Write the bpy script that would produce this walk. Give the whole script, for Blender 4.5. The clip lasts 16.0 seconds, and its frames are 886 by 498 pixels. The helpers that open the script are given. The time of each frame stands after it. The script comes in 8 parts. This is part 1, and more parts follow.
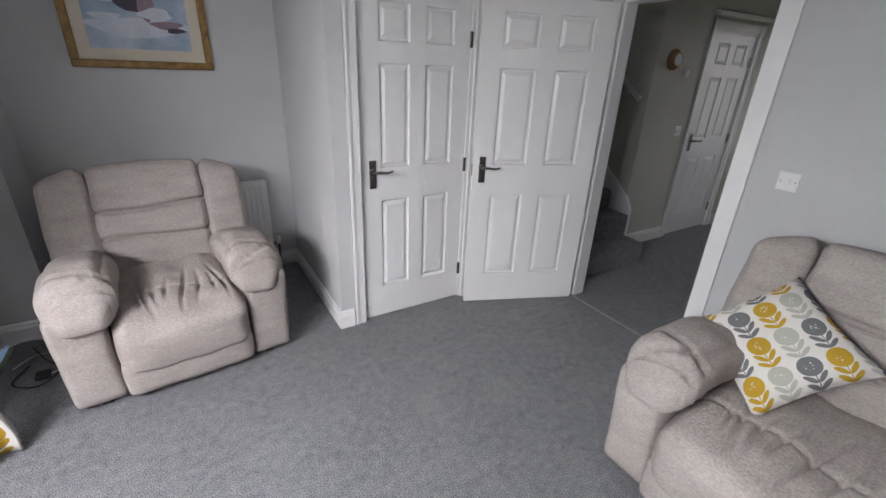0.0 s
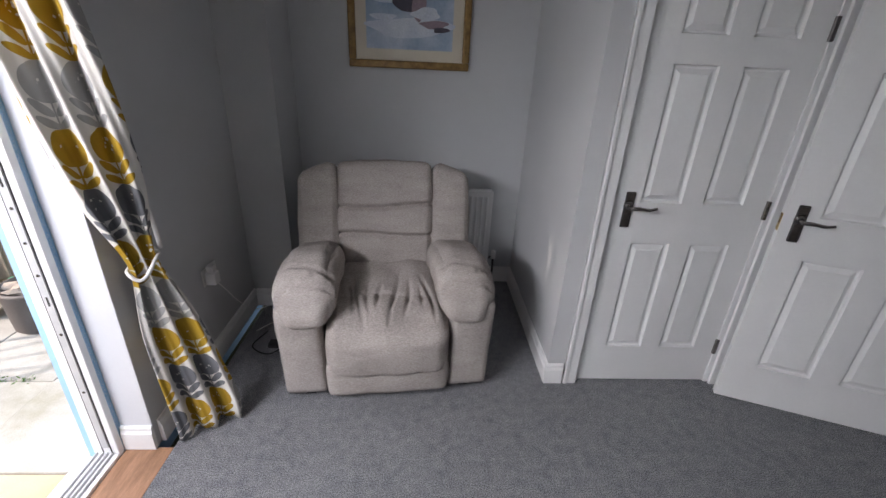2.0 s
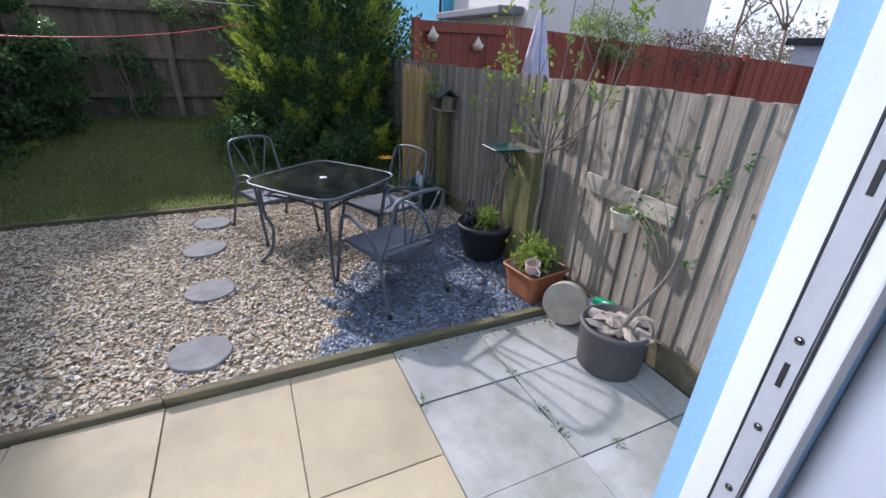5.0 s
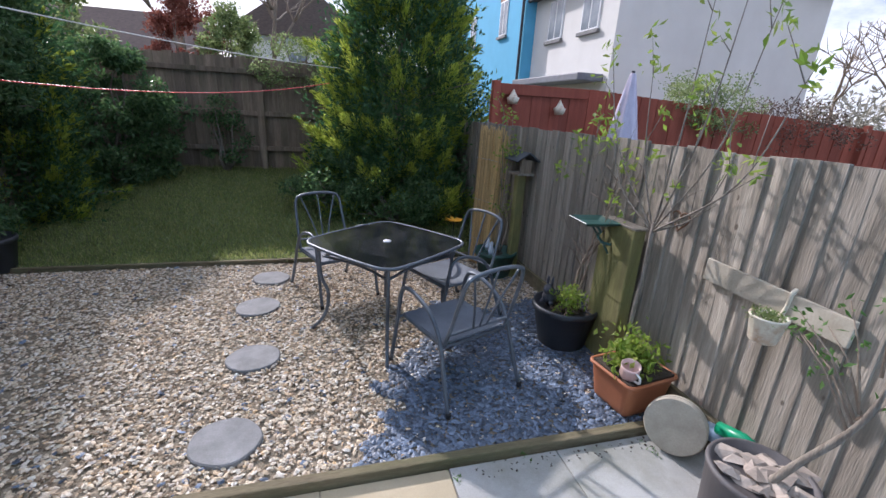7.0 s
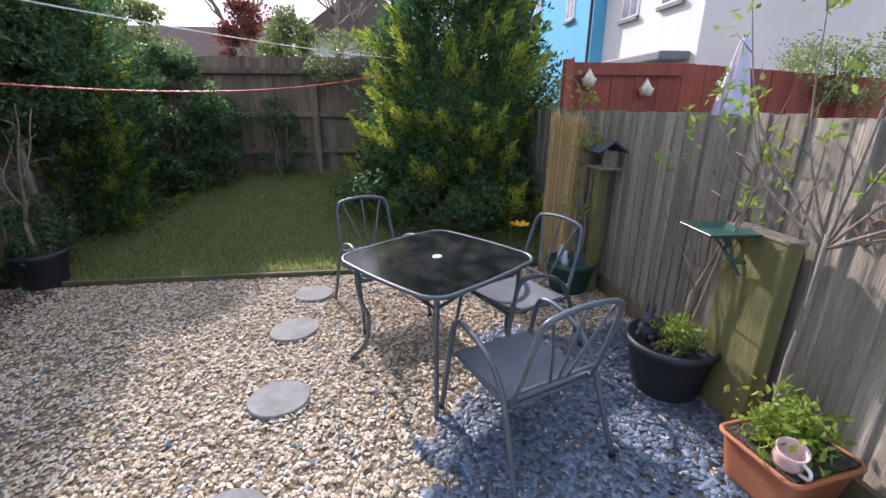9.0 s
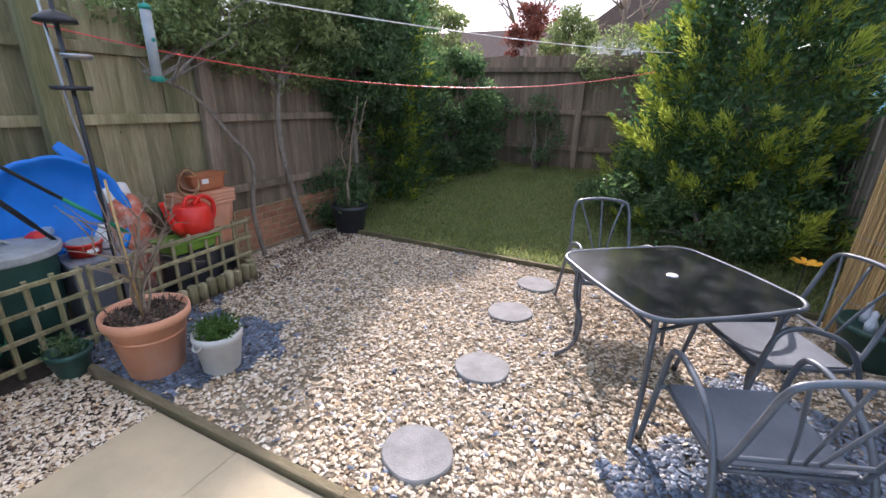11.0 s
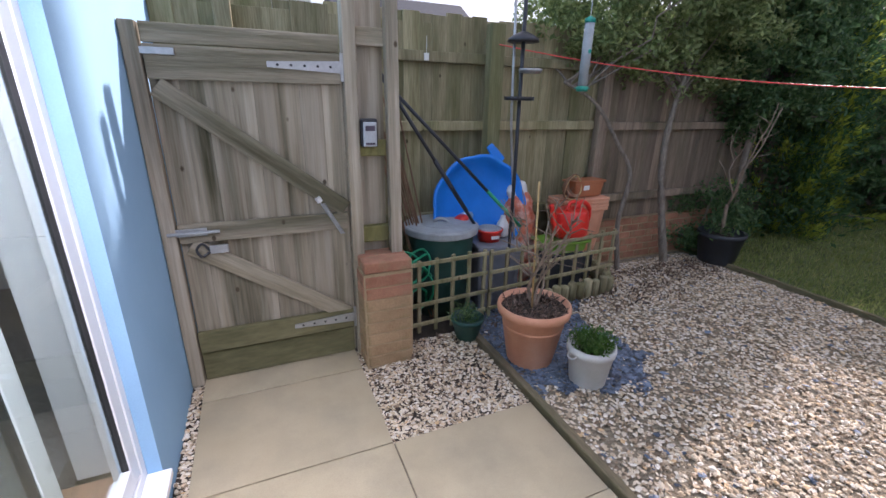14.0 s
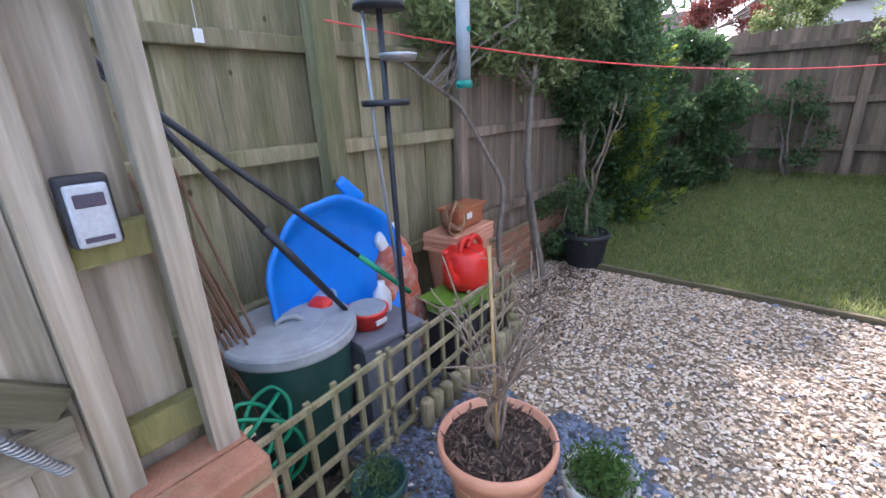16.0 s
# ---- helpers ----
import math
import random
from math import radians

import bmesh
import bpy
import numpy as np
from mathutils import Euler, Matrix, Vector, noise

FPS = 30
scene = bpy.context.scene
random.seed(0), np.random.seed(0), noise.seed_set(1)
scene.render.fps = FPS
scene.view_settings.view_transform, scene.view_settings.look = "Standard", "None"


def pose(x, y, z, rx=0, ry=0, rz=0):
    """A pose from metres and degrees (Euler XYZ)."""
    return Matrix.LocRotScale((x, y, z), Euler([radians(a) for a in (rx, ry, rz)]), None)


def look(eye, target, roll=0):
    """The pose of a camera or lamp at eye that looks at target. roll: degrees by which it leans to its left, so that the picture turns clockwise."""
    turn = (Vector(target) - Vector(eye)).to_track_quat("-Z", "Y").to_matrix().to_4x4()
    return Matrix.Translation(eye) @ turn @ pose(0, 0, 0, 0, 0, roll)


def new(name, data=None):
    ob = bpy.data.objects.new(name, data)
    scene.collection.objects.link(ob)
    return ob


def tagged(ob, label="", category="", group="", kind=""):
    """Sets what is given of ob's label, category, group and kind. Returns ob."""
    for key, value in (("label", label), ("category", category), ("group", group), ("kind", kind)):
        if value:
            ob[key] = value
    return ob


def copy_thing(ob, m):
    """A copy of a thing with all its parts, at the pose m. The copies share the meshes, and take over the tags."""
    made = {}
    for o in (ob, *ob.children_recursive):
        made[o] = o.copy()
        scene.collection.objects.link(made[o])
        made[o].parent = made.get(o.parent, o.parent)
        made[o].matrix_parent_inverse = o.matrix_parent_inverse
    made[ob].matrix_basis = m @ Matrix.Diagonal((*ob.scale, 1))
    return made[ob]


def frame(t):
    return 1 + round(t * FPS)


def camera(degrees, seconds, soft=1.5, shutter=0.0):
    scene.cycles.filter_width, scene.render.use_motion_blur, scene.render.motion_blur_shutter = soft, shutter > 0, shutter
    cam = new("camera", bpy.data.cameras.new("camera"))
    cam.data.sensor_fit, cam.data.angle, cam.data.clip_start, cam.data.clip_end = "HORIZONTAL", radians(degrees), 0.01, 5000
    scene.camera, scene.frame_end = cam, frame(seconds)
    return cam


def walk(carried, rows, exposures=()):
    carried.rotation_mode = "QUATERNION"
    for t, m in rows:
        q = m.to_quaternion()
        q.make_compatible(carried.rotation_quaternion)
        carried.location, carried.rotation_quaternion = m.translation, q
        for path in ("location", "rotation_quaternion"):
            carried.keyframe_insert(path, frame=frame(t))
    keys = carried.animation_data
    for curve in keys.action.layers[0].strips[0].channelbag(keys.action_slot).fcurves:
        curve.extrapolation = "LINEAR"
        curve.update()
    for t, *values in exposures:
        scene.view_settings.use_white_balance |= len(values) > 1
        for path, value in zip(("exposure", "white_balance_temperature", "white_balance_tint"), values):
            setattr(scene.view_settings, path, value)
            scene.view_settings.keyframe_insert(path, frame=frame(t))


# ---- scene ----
cam = camera(92.3, 16.0, shutter=0.0)
PATH = [
    (0, (0.53, 0.253, 1.61), (1.506, 1.809, 0.818), 2.5),
    (0.5, (0.482, 0.266, 1.595), (1.341, 1.894, 0.812), 3.1),
    (1, (0.491, 0.374, 1.591), (1.22, 2.063, 0.807), 3.8),
    (1.5, (0.522, 0.586, 1.599), (1.109, 2.329, 0.813), 3.5),
    (2, (0.551, 0.786, 1.593), (0.651, 2.607, 0.771), 2.7),
    (2.5, (0.452, 0.979, 1.58), (-0.032, 2.719, 0.722), 4.7),
    (3, (0.231, 1.106, 1.56), (-0.729, 2.625, 0.682), 2.7),
    (3.5, (0.014, 1.275, 1.557), (-1.201, 2.592, 0.668), 2.6),
    (4, (-0.16, 1.445, 1.534), (-1.63, 2.464, 0.639), 4.9),
    (4.5, (-0.368, 1.509, 1.526), (-1.969, 2.301, 0.627), 3.4),
    (5, (-0.544, 1.545, 1.539), (-2.184, 2.307, 0.686), 2.2),
    (5.2, (-0.595, 1.588, 1.526), (-2.28, 2.311, 0.727), 2.2),
    (7.3, (-1.12, 1.634, 1.485), (-2.949, 2.161, 0.872), 3.4),
    (7.5, (-1.205, 1.618, 1.452), (-3.034, 2.154, 0.845), 3.5),
    (8, (-1.448, 1.67, 1.402), (-3.278, 2.219, 0.809), 2.6),
    (8.2, (-1.507, 1.72, 1.421), (-3.341, 2.237, 0.813), 1.6),
    (10.3, (-1.672, 1.842, 1.397), (-3.522, 1.443, 0.751), 1.3),
    (10.5, (-1.636, 1.855, 1.403), (-3.461, 1.362, 0.749), 0.9),
    (11, (-1.594, 1.872, 1.405), (-3.294, 1.053, 0.744), 1.6),
    (11.5, (-1.587, 1.932, 1.409), (-3.072, 0.777, 0.729), 1.7),
    (12, (-1.545, 1.955, 1.411), (-2.791, 0.55, 0.726), 0.9),
    (12.5, (-1.492, 1.949, 1.412), (-2.523, 0.376, 0.733), 1.0),
    (13, (-1.448, 1.883, 1.397), (-2.259, 0.183, 0.725), 1.3),
    (13.5, (-1.377, 1.619, 1.401), (-2.124, -0.113, 0.738), 1.4),
    (14, (-1.346, 1.334, 1.4), (-2.099, -0.395, 0.735), 1.2),
    (14.5, (-1.423, 0.959, 1.384), (-2.166, -0.781, 0.736), 0.9),
    (15, (-1.434, 0.557, 1.365), (-2.387, -1.085, 0.736), -0.4),
    (15.5, (-1.517, 0.263, 1.4), (-2.726, -1.195, 0.756), -3.2),
    (16, (-1.728, 0.06, 1.397), (-3.183, -1.152, 0.755), -2.4),
]
EXPOSURES = [(0.0, 1.45, 6780, 20), (0.5, 1.15, 6780, 20), (1.0, 0.85, 6780, 20), (1.5, 0.85, 6780, 20), (2.0, 0.9, 6700, 20), (2.5, 0.75, 6500, 20), (3.0, 0.5, 6250, 20), (3.5, 0.4, 6050, 20),
             (4.5, 0.25, 5850, 20), (5.2, 0.0, 5680, 20), (7.3, 0.18, 5800, 21), (8.2, 0.25, 5850, 22), (10.3, 0.82, 6200, 24), (13.5, 0.5, 6200, 26), (14.5, 0.6, 6150, 27),
             (15.2, 1.08, 6050, 30), (16.0, 1.25, 5800, 28)]
walk(cam, [(t, look(eye, target, roll)) for t, eye, target, roll in PATH], EXPOSURES)

# ---- world and sun ----
SUN_AZ, SUN_EL = -158.4, 31.0
world = bpy.data.worlds.new("sky")
scene.world = world
world.use_nodes = True
wn, wl = world.node_tree.nodes, world.node_tree.links
sky = wn.new("ShaderNodeTexSky")
sky.sky_type, sky.sun_disc = "NISHITA", False
sky.sun_elevation, sky.sun_rotation = radians(SUN_EL), radians(90 - SUN_AZ)
sky.air_density, sky.dust_density = 1.0, 1.5
wco = wn.new("ShaderNodeTexCoord")
wmap = wn.new("ShaderNodeMapping")
wmap.inputs["Scale"].default_value = (1.0, 1.0, 2.4)
wno = wn.new("ShaderNodeTexNoise")
wno.inputs["Scale"].default_value, wno.inputs["Detail"].default_value, wno.inputs["Roughness"].default_value = 3.2, 9.0, 0.6
wra = wn.new("ShaderNodeValToRGB")
wra.color_ramp.elements[0].position, wra.color_ramp.elements[1].position = 0.36, 0.56
wmx = wn.new("ShaderNodeMix")
wmx.data_type = "RGBA"
wmx.inputs["B"].default_value = (9.0, 9.3, 9.8, 1)
wl.new(wco.outputs["Generated"], wmap.inputs["Vector"])
wl.new(wmap.outputs["Vector"], wno.inputs["Vector"])
wl.new(wno.outputs["Fac"], wra.inputs["Fac"])
wl.new(wra.outputs["Color"], wmx.inputs["Factor"])
wl.new(sky.outputs["Color"], wmx.inputs["A"])
wl.new(wmx.outputs["Result"], wn["Background"].inputs["Color"])
wn["Background"].inputs["Strength"].default_value = 0.118

sun = new("sun", bpy.data.lights.new("sun", "SUN"))
sun.data.energy, sun.data.angle, sun.data.color = 5.0, radians(1.4), (1.0, 0.93, 0.82)
SUN_TO = Vector((math.cos(radians(SUN_AZ)) * math.cos(radians(SUN_EL)), math.sin(radians(SUN_AZ)) * math.cos(radians(SUN_EL)), math.sin(radians(SUN_EL))))
sun.matrix_world = look(SUN_TO * 30, (0, 0, 0))

# area lamps standing in for sky light, at an assumed hall end opening and at the patio door
def sky_fill_lamp(name, m, w, h, watts):
    lamp = new(name, bpy.data.lights.new(name, "AREA"))
    lamp.data.shape, lamp.data.size, lamp.data.size_y, lamp.data.energy = "RECTANGLE", w, h, watts
    lamp.data.color, lamp.data.spread = (0.90, 0.95, 1.0), radians(150)
    lamp.matrix_world = m
    return lamp

# added lamp at an unseen opening in the hall's end wall
sky_fill_lamp("hall_fill_light", look((6.22, 1.9, 1.5), (4.0, 1.9, 1.3)), 0.8, 1.2, 0.1)
# added lamp high outside the patio doorway, tilted down to brighten the carpet
sky_fill_lamp("patio_door_light", look((-1.0, 0.60, 1.98), (0.35, 1.15, -0.50)), 1.6, 0.34, 46)


# ---- materials ----
def mat_base(name, rough=0.7, metal=0.0):
    m = bpy.data.materials.new(name)
    m.use_nodes = True
    b = m.node_tree.nodes["Principled BSDF"]
    b.inputs["Roughness"].default_value, b.inputs["Metallic"].default_value = rough, metal
    return m, m.node_tree.nodes, m.node_tree.links, b


def ramp_node(n, stops):
    r = n.new("ShaderNodeValToRGB")
    e = r.color_ramp.elements
    e[0].position, e[0].color = stops[0][0], (*stops[0][1], 1)
    e[1].position, e[1].color = stops[-1][0], (*stops[-1][1], 1)
    for p, c in stops[1:-1]:
        k = e.new(p)
        k.color = (*c, 1)
    return r


def surf(name, a, b, scale=4.0, rough=0.7, metal=0.0, bump=0.2, grain=120.0, stretch=(1, 1, 1), speck=0.25, rand=0.0, island=0.0, depth=0.004,
         stain=None, stain_scale=1.5, stain_amount=0.5, rough_var=0.1, spec=0.5, knots=0.0, crisp=0.0):
    """Two-scale surface: broad change from a to b, fine grain, optional stain colour, random lightness by object or island."""
    m, n, l, bs = mat_base(name, rough, metal)
    co = n.new("ShaderNodeTexCoord")
    mp = n.new("ShaderNodeMapping")
    mp.inputs["Scale"].default_value = stretch
    l.new(co.outputs["Object"], mp.inputs["Vector"])
    vec = mp.outputs["Vector"]
    if rand or island:
        src = n.new("ShaderNodeObjectInfo").outputs["Random"] if rand else n.new("ShaderNodeNewGeometry").outputs["Random Per Island"]
        off = n.new("ShaderNodeVectorMath")
        off.operation = "ADD"
        mul = n.new("ShaderNodeMath")
        mul.operation = "MULTIPLY"
        mul.inputs[1].default_value = 37.0
        l.new(src, mul.inputs[0])
        l.new(vec, off.inputs[0])
        l.new(mul.outputs[0], off.inputs[1])
        vec = off.outputs[0]
    broad = n.new("ShaderNodeTexNoise")
    broad.inputs["Scale"].default_value, broad.inputs["Detail"].default_value, broad.inputs["Roughness"].default_value = scale, 5.0, 0.6
    fine = n.new("ShaderNodeTexNoise")
    fine.inputs["Scale"].default_value, fine.inputs["Detail"].default_value = grain, 3.0
    l.new(vec, broad.inputs["Vector"])
    l.new(vec, fine.inputs["Vector"])
    fine_out = fine.outputs["Fac"]
    if crisp:
        mr = n.new("ShaderNodeMapRange")
        mr.inputs["From Min"].default_value, mr.inputs["From Max"].default_value = 0.5 - 0.5 * crisp, 0.5 + 0.5 * crisp
        l.new(fine_out, mr.inputs["Value"])
        fine_out = mr.outputs["Result"]
    rp = ramp_node(n, [(0.3, a), (0.7, b)])
    l.new(broad.outputs["Fac"], rp.inputs["Fac"])
    col = rp.outputs["Color"]
    if stain:
        sn = n.new("ShaderNodeTexNoise")
        streaky = tuple(stretch) != (1, 1, 1)
        sn.inputs["Scale"].default_value, sn.inputs["Detail"].default_value, sn.inputs["Roughness"].default_value = stain_scale * (0.4 if streaky else 1.0), 6.0, 0.65
        l.new(vec if streaky else co.outputs["Object"], sn.inputs["Vector"])
        sr = ramp_node(n, [(0.45, (0, 0, 0)), (0.68, (stain_amount,) * 3)])
        l.new(sn.outputs["Fac"], sr.inputs["Fac"])
        mx = n.new("ShaderNodeMix")
        mx.data_type = "RGBA"
        mx.inputs["B"].default_value = (*stain, 1)
        l.new(sr.outputs["Color"], mx.inputs["Factor"])
        l.new(col, mx.inputs["A"])
        col = mx.outputs["Result"]
    if knots:
        vo = n.new("ShaderNodeTexVoronoi")
        vo.inputs["Scale"].default_value = 1.0
        km = n.new("ShaderNodeMapping")
        km.inputs["Scale"].default_value = (6.5, 6.5, 4.2)
        l.new(co.outputs["Object"], km.inputs["Vector"])
        if rand or island:
            ko = n.new("ShaderNodeVectorMath")
            ko.operation = "ADD"
            l.new(km.outputs["Vector"], ko.inputs[0])
            l.new(mul.outputs[0], ko.inputs[1])
            l.new(ko.outputs[0], vo.inputs["Vector"])
        else:
            l.new(km.outputs["Vector"], vo.inputs["Vector"])
        kr = ramp_node(n, [(0.05, (knots,) * 3), (0.085, (0, 0, 0))])
        l.new(vo.outputs["Distance"], kr.inputs["Fac"])
        kx = n.new("ShaderNodeMix")
        kx.data_type = "RGBA"
        kx.inputs["B"].default_value = (a[0] * 0.28, a[1] * 0.24, a[2] * 0.2, 1)
        l.new(kr.outputs["Color"], kx.inputs["Factor"])
        l.new(col, kx.inputs["A"])
        col = kx.outputs["Result"]
    hs = n.new("ShaderNodeHueSaturation")
    l.new(col, hs.inputs["Color"])
    val = n.new("ShaderNodeMath")
    val.operation = "MULTIPLY_ADD"
    val.inputs[1].default_value, val.inputs[2].default_value = 2 * speck, 1.0 - speck
    l.new(fine_out, val.inputs[0])
    out = val.outputs[0]
    if rand or island:
        v2 = n.new("ShaderNodeMath")
        v2.operation = "MULTIPLY_ADD"
        amount = rand or island
        v2.inputs[1].default_value, v2.inputs[2].default_value = 2 * amount, 1.0 - amount
        l.new(src, v2.inputs[0])
        v3 = n.new("ShaderNodeMath")
        v3.operation = "MULTIPLY"
        l.new(out, v3.inputs[0])
        l.new(v2.outputs[0], v3.inputs[1])
        out = v3.outputs[0]
    l.new(out, hs.inputs["Value"])
    l.new(hs.outputs["Color"], bs.inputs["Base Color"])
    rv = n.new("ShaderNodeMath")
    rv.operation = "MULTIPLY_ADD"
    rv.inputs[1].default_value, rv.inputs[2].default_value = 2 * rough_var, rough - rough_var
    l.new(broad.outputs["Fac"], rv.inputs[0])
    l.new(rv.outputs[0], bs.inputs["Roughness"])
    bs.inputs["Specular IOR Level"].default_value = spec
    if bump:
        bp = n.new("ShaderNodeBump")
        bp.inputs["Strength"].default_value, bp.inputs["Distance"].default_value = bump, depth
        l.new(fine_out, bp.inputs["Height"])
        l.new(bp.outputs["Normal"], bs.inputs["Normal"])
    return m


def stone_mix(name, stops, rough=0.8):
    """Stones of many colours, one to each island, with a fine grain."""
    m, n, l, bs = mat_base(name, rough)
    g = n.new("ShaderNodeNewGeometry")
    rp = ramp_node(n, stops)
    l.new(g.outputs["Random Per Island"], rp.inputs["Fac"])
    co = n.new("ShaderNodeTexCoord")
    fine = n.new("ShaderNodeTexNoise")
    fine.inputs["Scale"].default_value, fine.inputs["Detail"].default_value = 140.0, 4.0
    l.new(co.outputs["Object"], fine.inputs["Vector"])
    hs = n.new("ShaderNodeHueSaturation")
    v = n.new("ShaderNodeMath")
    v.operation = "MULTIPLY_ADD"
    v.inputs[1].default_value, v.inputs[2].default_value = 0.6, 0.7
    l.new(fine.outputs["Fac"], v.inputs[0])
    l.new(v.outputs[0], hs.inputs["Value"])
    l.new(rp.outputs["Color"], hs.inputs["Color"])
    l.new(hs.outputs["Color"], bs.inputs["Base Color"])
    bp = n.new("ShaderNodeBump")
    bp.inputs["Strength"].default_value, bp.inputs["Distance"].default_value = 0.3, 0.003
    l.new(fine.outputs["Fac"], bp.inputs["Height"])
    l.new(bp.outputs["Normal"], bs.inputs["Normal"])
    return m


def leaf_mat(name, a, b, c, rough=0.45):
    """Leaves: three greens by island, a little light through them."""
    m, n, l, bs = mat_base(name, rough)
    g = n.new("ShaderNodeNewGeometry")
    rp = ramp_node(n, [(0.0, a), (0.5, b), (1.0, c)])
    l.new(g.outputs["Random Per Island"], rp.inputs["Fac"])
    l.new(rp.outputs["Color"], bs.inputs["Base Color"])
    tr = n.new("ShaderNodeBsdfTranslucent")
    l.new(rp.outputs["Color"], tr.inputs["Color"])
    mx = n.new("ShaderNodeMixShader")
    mx.inputs[0].default_value = 0.5
    l.new(bs.outputs[0], mx.inputs[1])
    l.new(tr.outputs[0], mx.inputs[2])
    l.new(mx.outputs[0], n["Material Output"].inputs["Surface"])
    return m


def glass_mat(name, tint=(1, 1, 1)):
    m, n, l, bs = mat_base(name, 0.0)
    bs.inputs["Base Color"].default_value = (*tint, 1)
    bs.inputs["Transmission Weight"].default_value, bs.inputs["IOR"].default_value = 1.0, 1.45
    return m


def flower_print(name, pitch_u, pitch_v, shear=0.0, by_row=False):
    """Printed cloth: rows of round flower heads on stems with leaves, mustard, dark grey and pale grey in turn."""
    m, n, l, bs = mat_base(name, 0.85)
    bs.inputs["Specular IOR Level"].default_value = 0.2
    uvn = n.new("ShaderNodeUVMap")
    sep = n.new("ShaderNodeSeparateXYZ")
    l.new(uvn.outputs["UV"], sep.inputs[0])

    def op(kind, a, b=None, c=None):
        k = n.new("ShaderNodeMath")
        k.operation = kind
        for i, v in enumerate((a, b, c)):
            if v is None:
                continue
            if isinstance(v, (int, float)):
                k.inputs[i].default_value = v
            else:
                l.new(v, k.inputs[i])
        return k.outputs[0]

    u0 = op("DIVIDE", sep.outputs[0], pitch_u)
    v0 = op("DIVIDE", sep.outputs[1], pitch_v)
    col_i = op("FLOOR", u0)
    v1 = op("MULTIPLY_ADD", op("MODULO", op("ADD", col_i, 100.0), 2.0), shear, v0)
    row_i = op("FLOOR", v1)
    fu = op("SUBTRACT", op("FRACT", u0), 0.5)
    fv = op("SUBTRACT", op("FRACT", v1), 0.5)
    aspect = pitch_v / pitch_u

    def ell(cx, cy, rx, ry, turn=0.0):
        x, y = op("SUBTRACT", fu, cx), op("MULTIPLY", op("SUBTRACT", fv, cy), aspect)
        ct, st = math.cos(turn), math.sin(turn)
        xr = op("ADD", op("MULTIPLY", x, ct), op("MULTIPLY", y, st))
        yr = op("SUBTRACT", op("MULTIPLY", y, ct), op("MULTIPLY", x, st))
        d = op("ADD", op("POWER", op("ABSOLUTE", op("DIVIDE", xr, rx)), 2.0), op("POWER", op("ABSOLUTE", op("DIVIDE", yr, ry)), 2.0))
        return op("LESS_THAN", d, 1.0)

    head = ell(0, 0.20, 0.40, 0.37)
    heart = ell(0, 0.20, 0.16, 0.16)
    leaves = op("MAXIMUM", ell(0.21, -0.16, 0.25, 0.085, 0.75), ell(-0.21, -0.16, 0.25, 0.085, -0.75))
    leaves = op("MAXIMUM", leaves, op("MAXIMUM", ell(0.20, -0.38, 0.24, 0.08, 0.55), ell(-0.20, -0.38, 0.24, 0.08, -0.55)))
    stem = op("MULTIPLY", op("LESS_THAN", op("ABSOLUTE", fu), 0.02), op("LESS_THAN", fv, 0.0))
    ink = op("MAXIMUM", op("MAXIMUM", head, leaves), stem)
    which = op("DIVIDE", op("MODULO", op("ADD", op("ADD", op("MULTIPLY", col_i, 2.0), row_i), 300.0), 3.0), 3.0)
    inks = [(0.0, (0.43, 0.27, 0.025)), (0.3, (0.15, 0.155, 0.16)), (0.63, (0.40, 0.40, 0.35))]
    if by_row:
        pair_i = op("FLOOR", op("DIVIDE", op("ADD", col_i, 1.0), 2.0))
        which = op("DIVIDE", op("MODULO", op("ADD", op("ADD", op("MULTIPLY", pair_i, 3.0), row_i), 400.0), 4.0), 4.0)
        inks = [(0.0, (0.37, 0.23, 0.022)), (0.2, (0.135, 0.14, 0.15)), (0.45, (0.37, 0.23, 0.022)), (0.7, (0.33, 0.33, 0.32))]
    cr = ramp_node(n, inks)
    cr.color_ramp.interpolation = "CONSTANT"
    l.new(which, cr.inputs["Fac"])
    dots = n.new("ShaderNodeTexVoronoi")
    dots.inputs["Scale"].default_value = 9.0 / pitch_u
    l.new(uvn.outputs["UV"], dots.inputs["Vector"])
    dot = op("MULTIPLY", op("LESS_THAN", dots.outputs["Distance"], 0.28), heart)
    mx = n.new("ShaderNodeMix")
    mx.data_type = "RGBA"
    mx.inputs["A"].default_value = (0.64, 0.62, 0.58, 1)
    l.new(op("SUBTRACT", ink, dot), mx.inputs["Factor"])
    l.new(cr.outputs["Color"], mx.inputs["B"])
    l.new(mx.outputs["Result"], bs.inputs["Base Color"])
    we = n.new("ShaderNodeTexNoise")
    we.inputs["Scale"].default_value = 900.0
    bp = n.new("ShaderNodeBump")
    bp.inputs["Strength"].default_value, bp.inputs["Distance"].default_value = 0.15, 0.001
    l.new(we.outputs["Fac"], bp.inputs["Height"])
    l.new(bp.outputs["Normal"], bs.inputs["Normal"])
    return m


M_PAINT = surf("grey_wall_paint", (0.49, 0.505, 0.515), (0.54, 0.55, 0.56), 1.2, 0.75, bump=0.08, grain=160, speck=0.03, depth=0.002)
M_HALLPAINT = surf("hall_wall_paint", (0.52, 0.52, 0.47), (0.56, 0.56, 0.51), 1.2, 0.75, bump=0.08, grain=160, speck=0.03, depth=0.002)
M_CEIL = surf("ceiling_paint", (0.78, 0.78, 0.77), (0.82, 0.82, 0.81), 1.2, 0.85, bump=0.05, grain=120, speck=0.02)
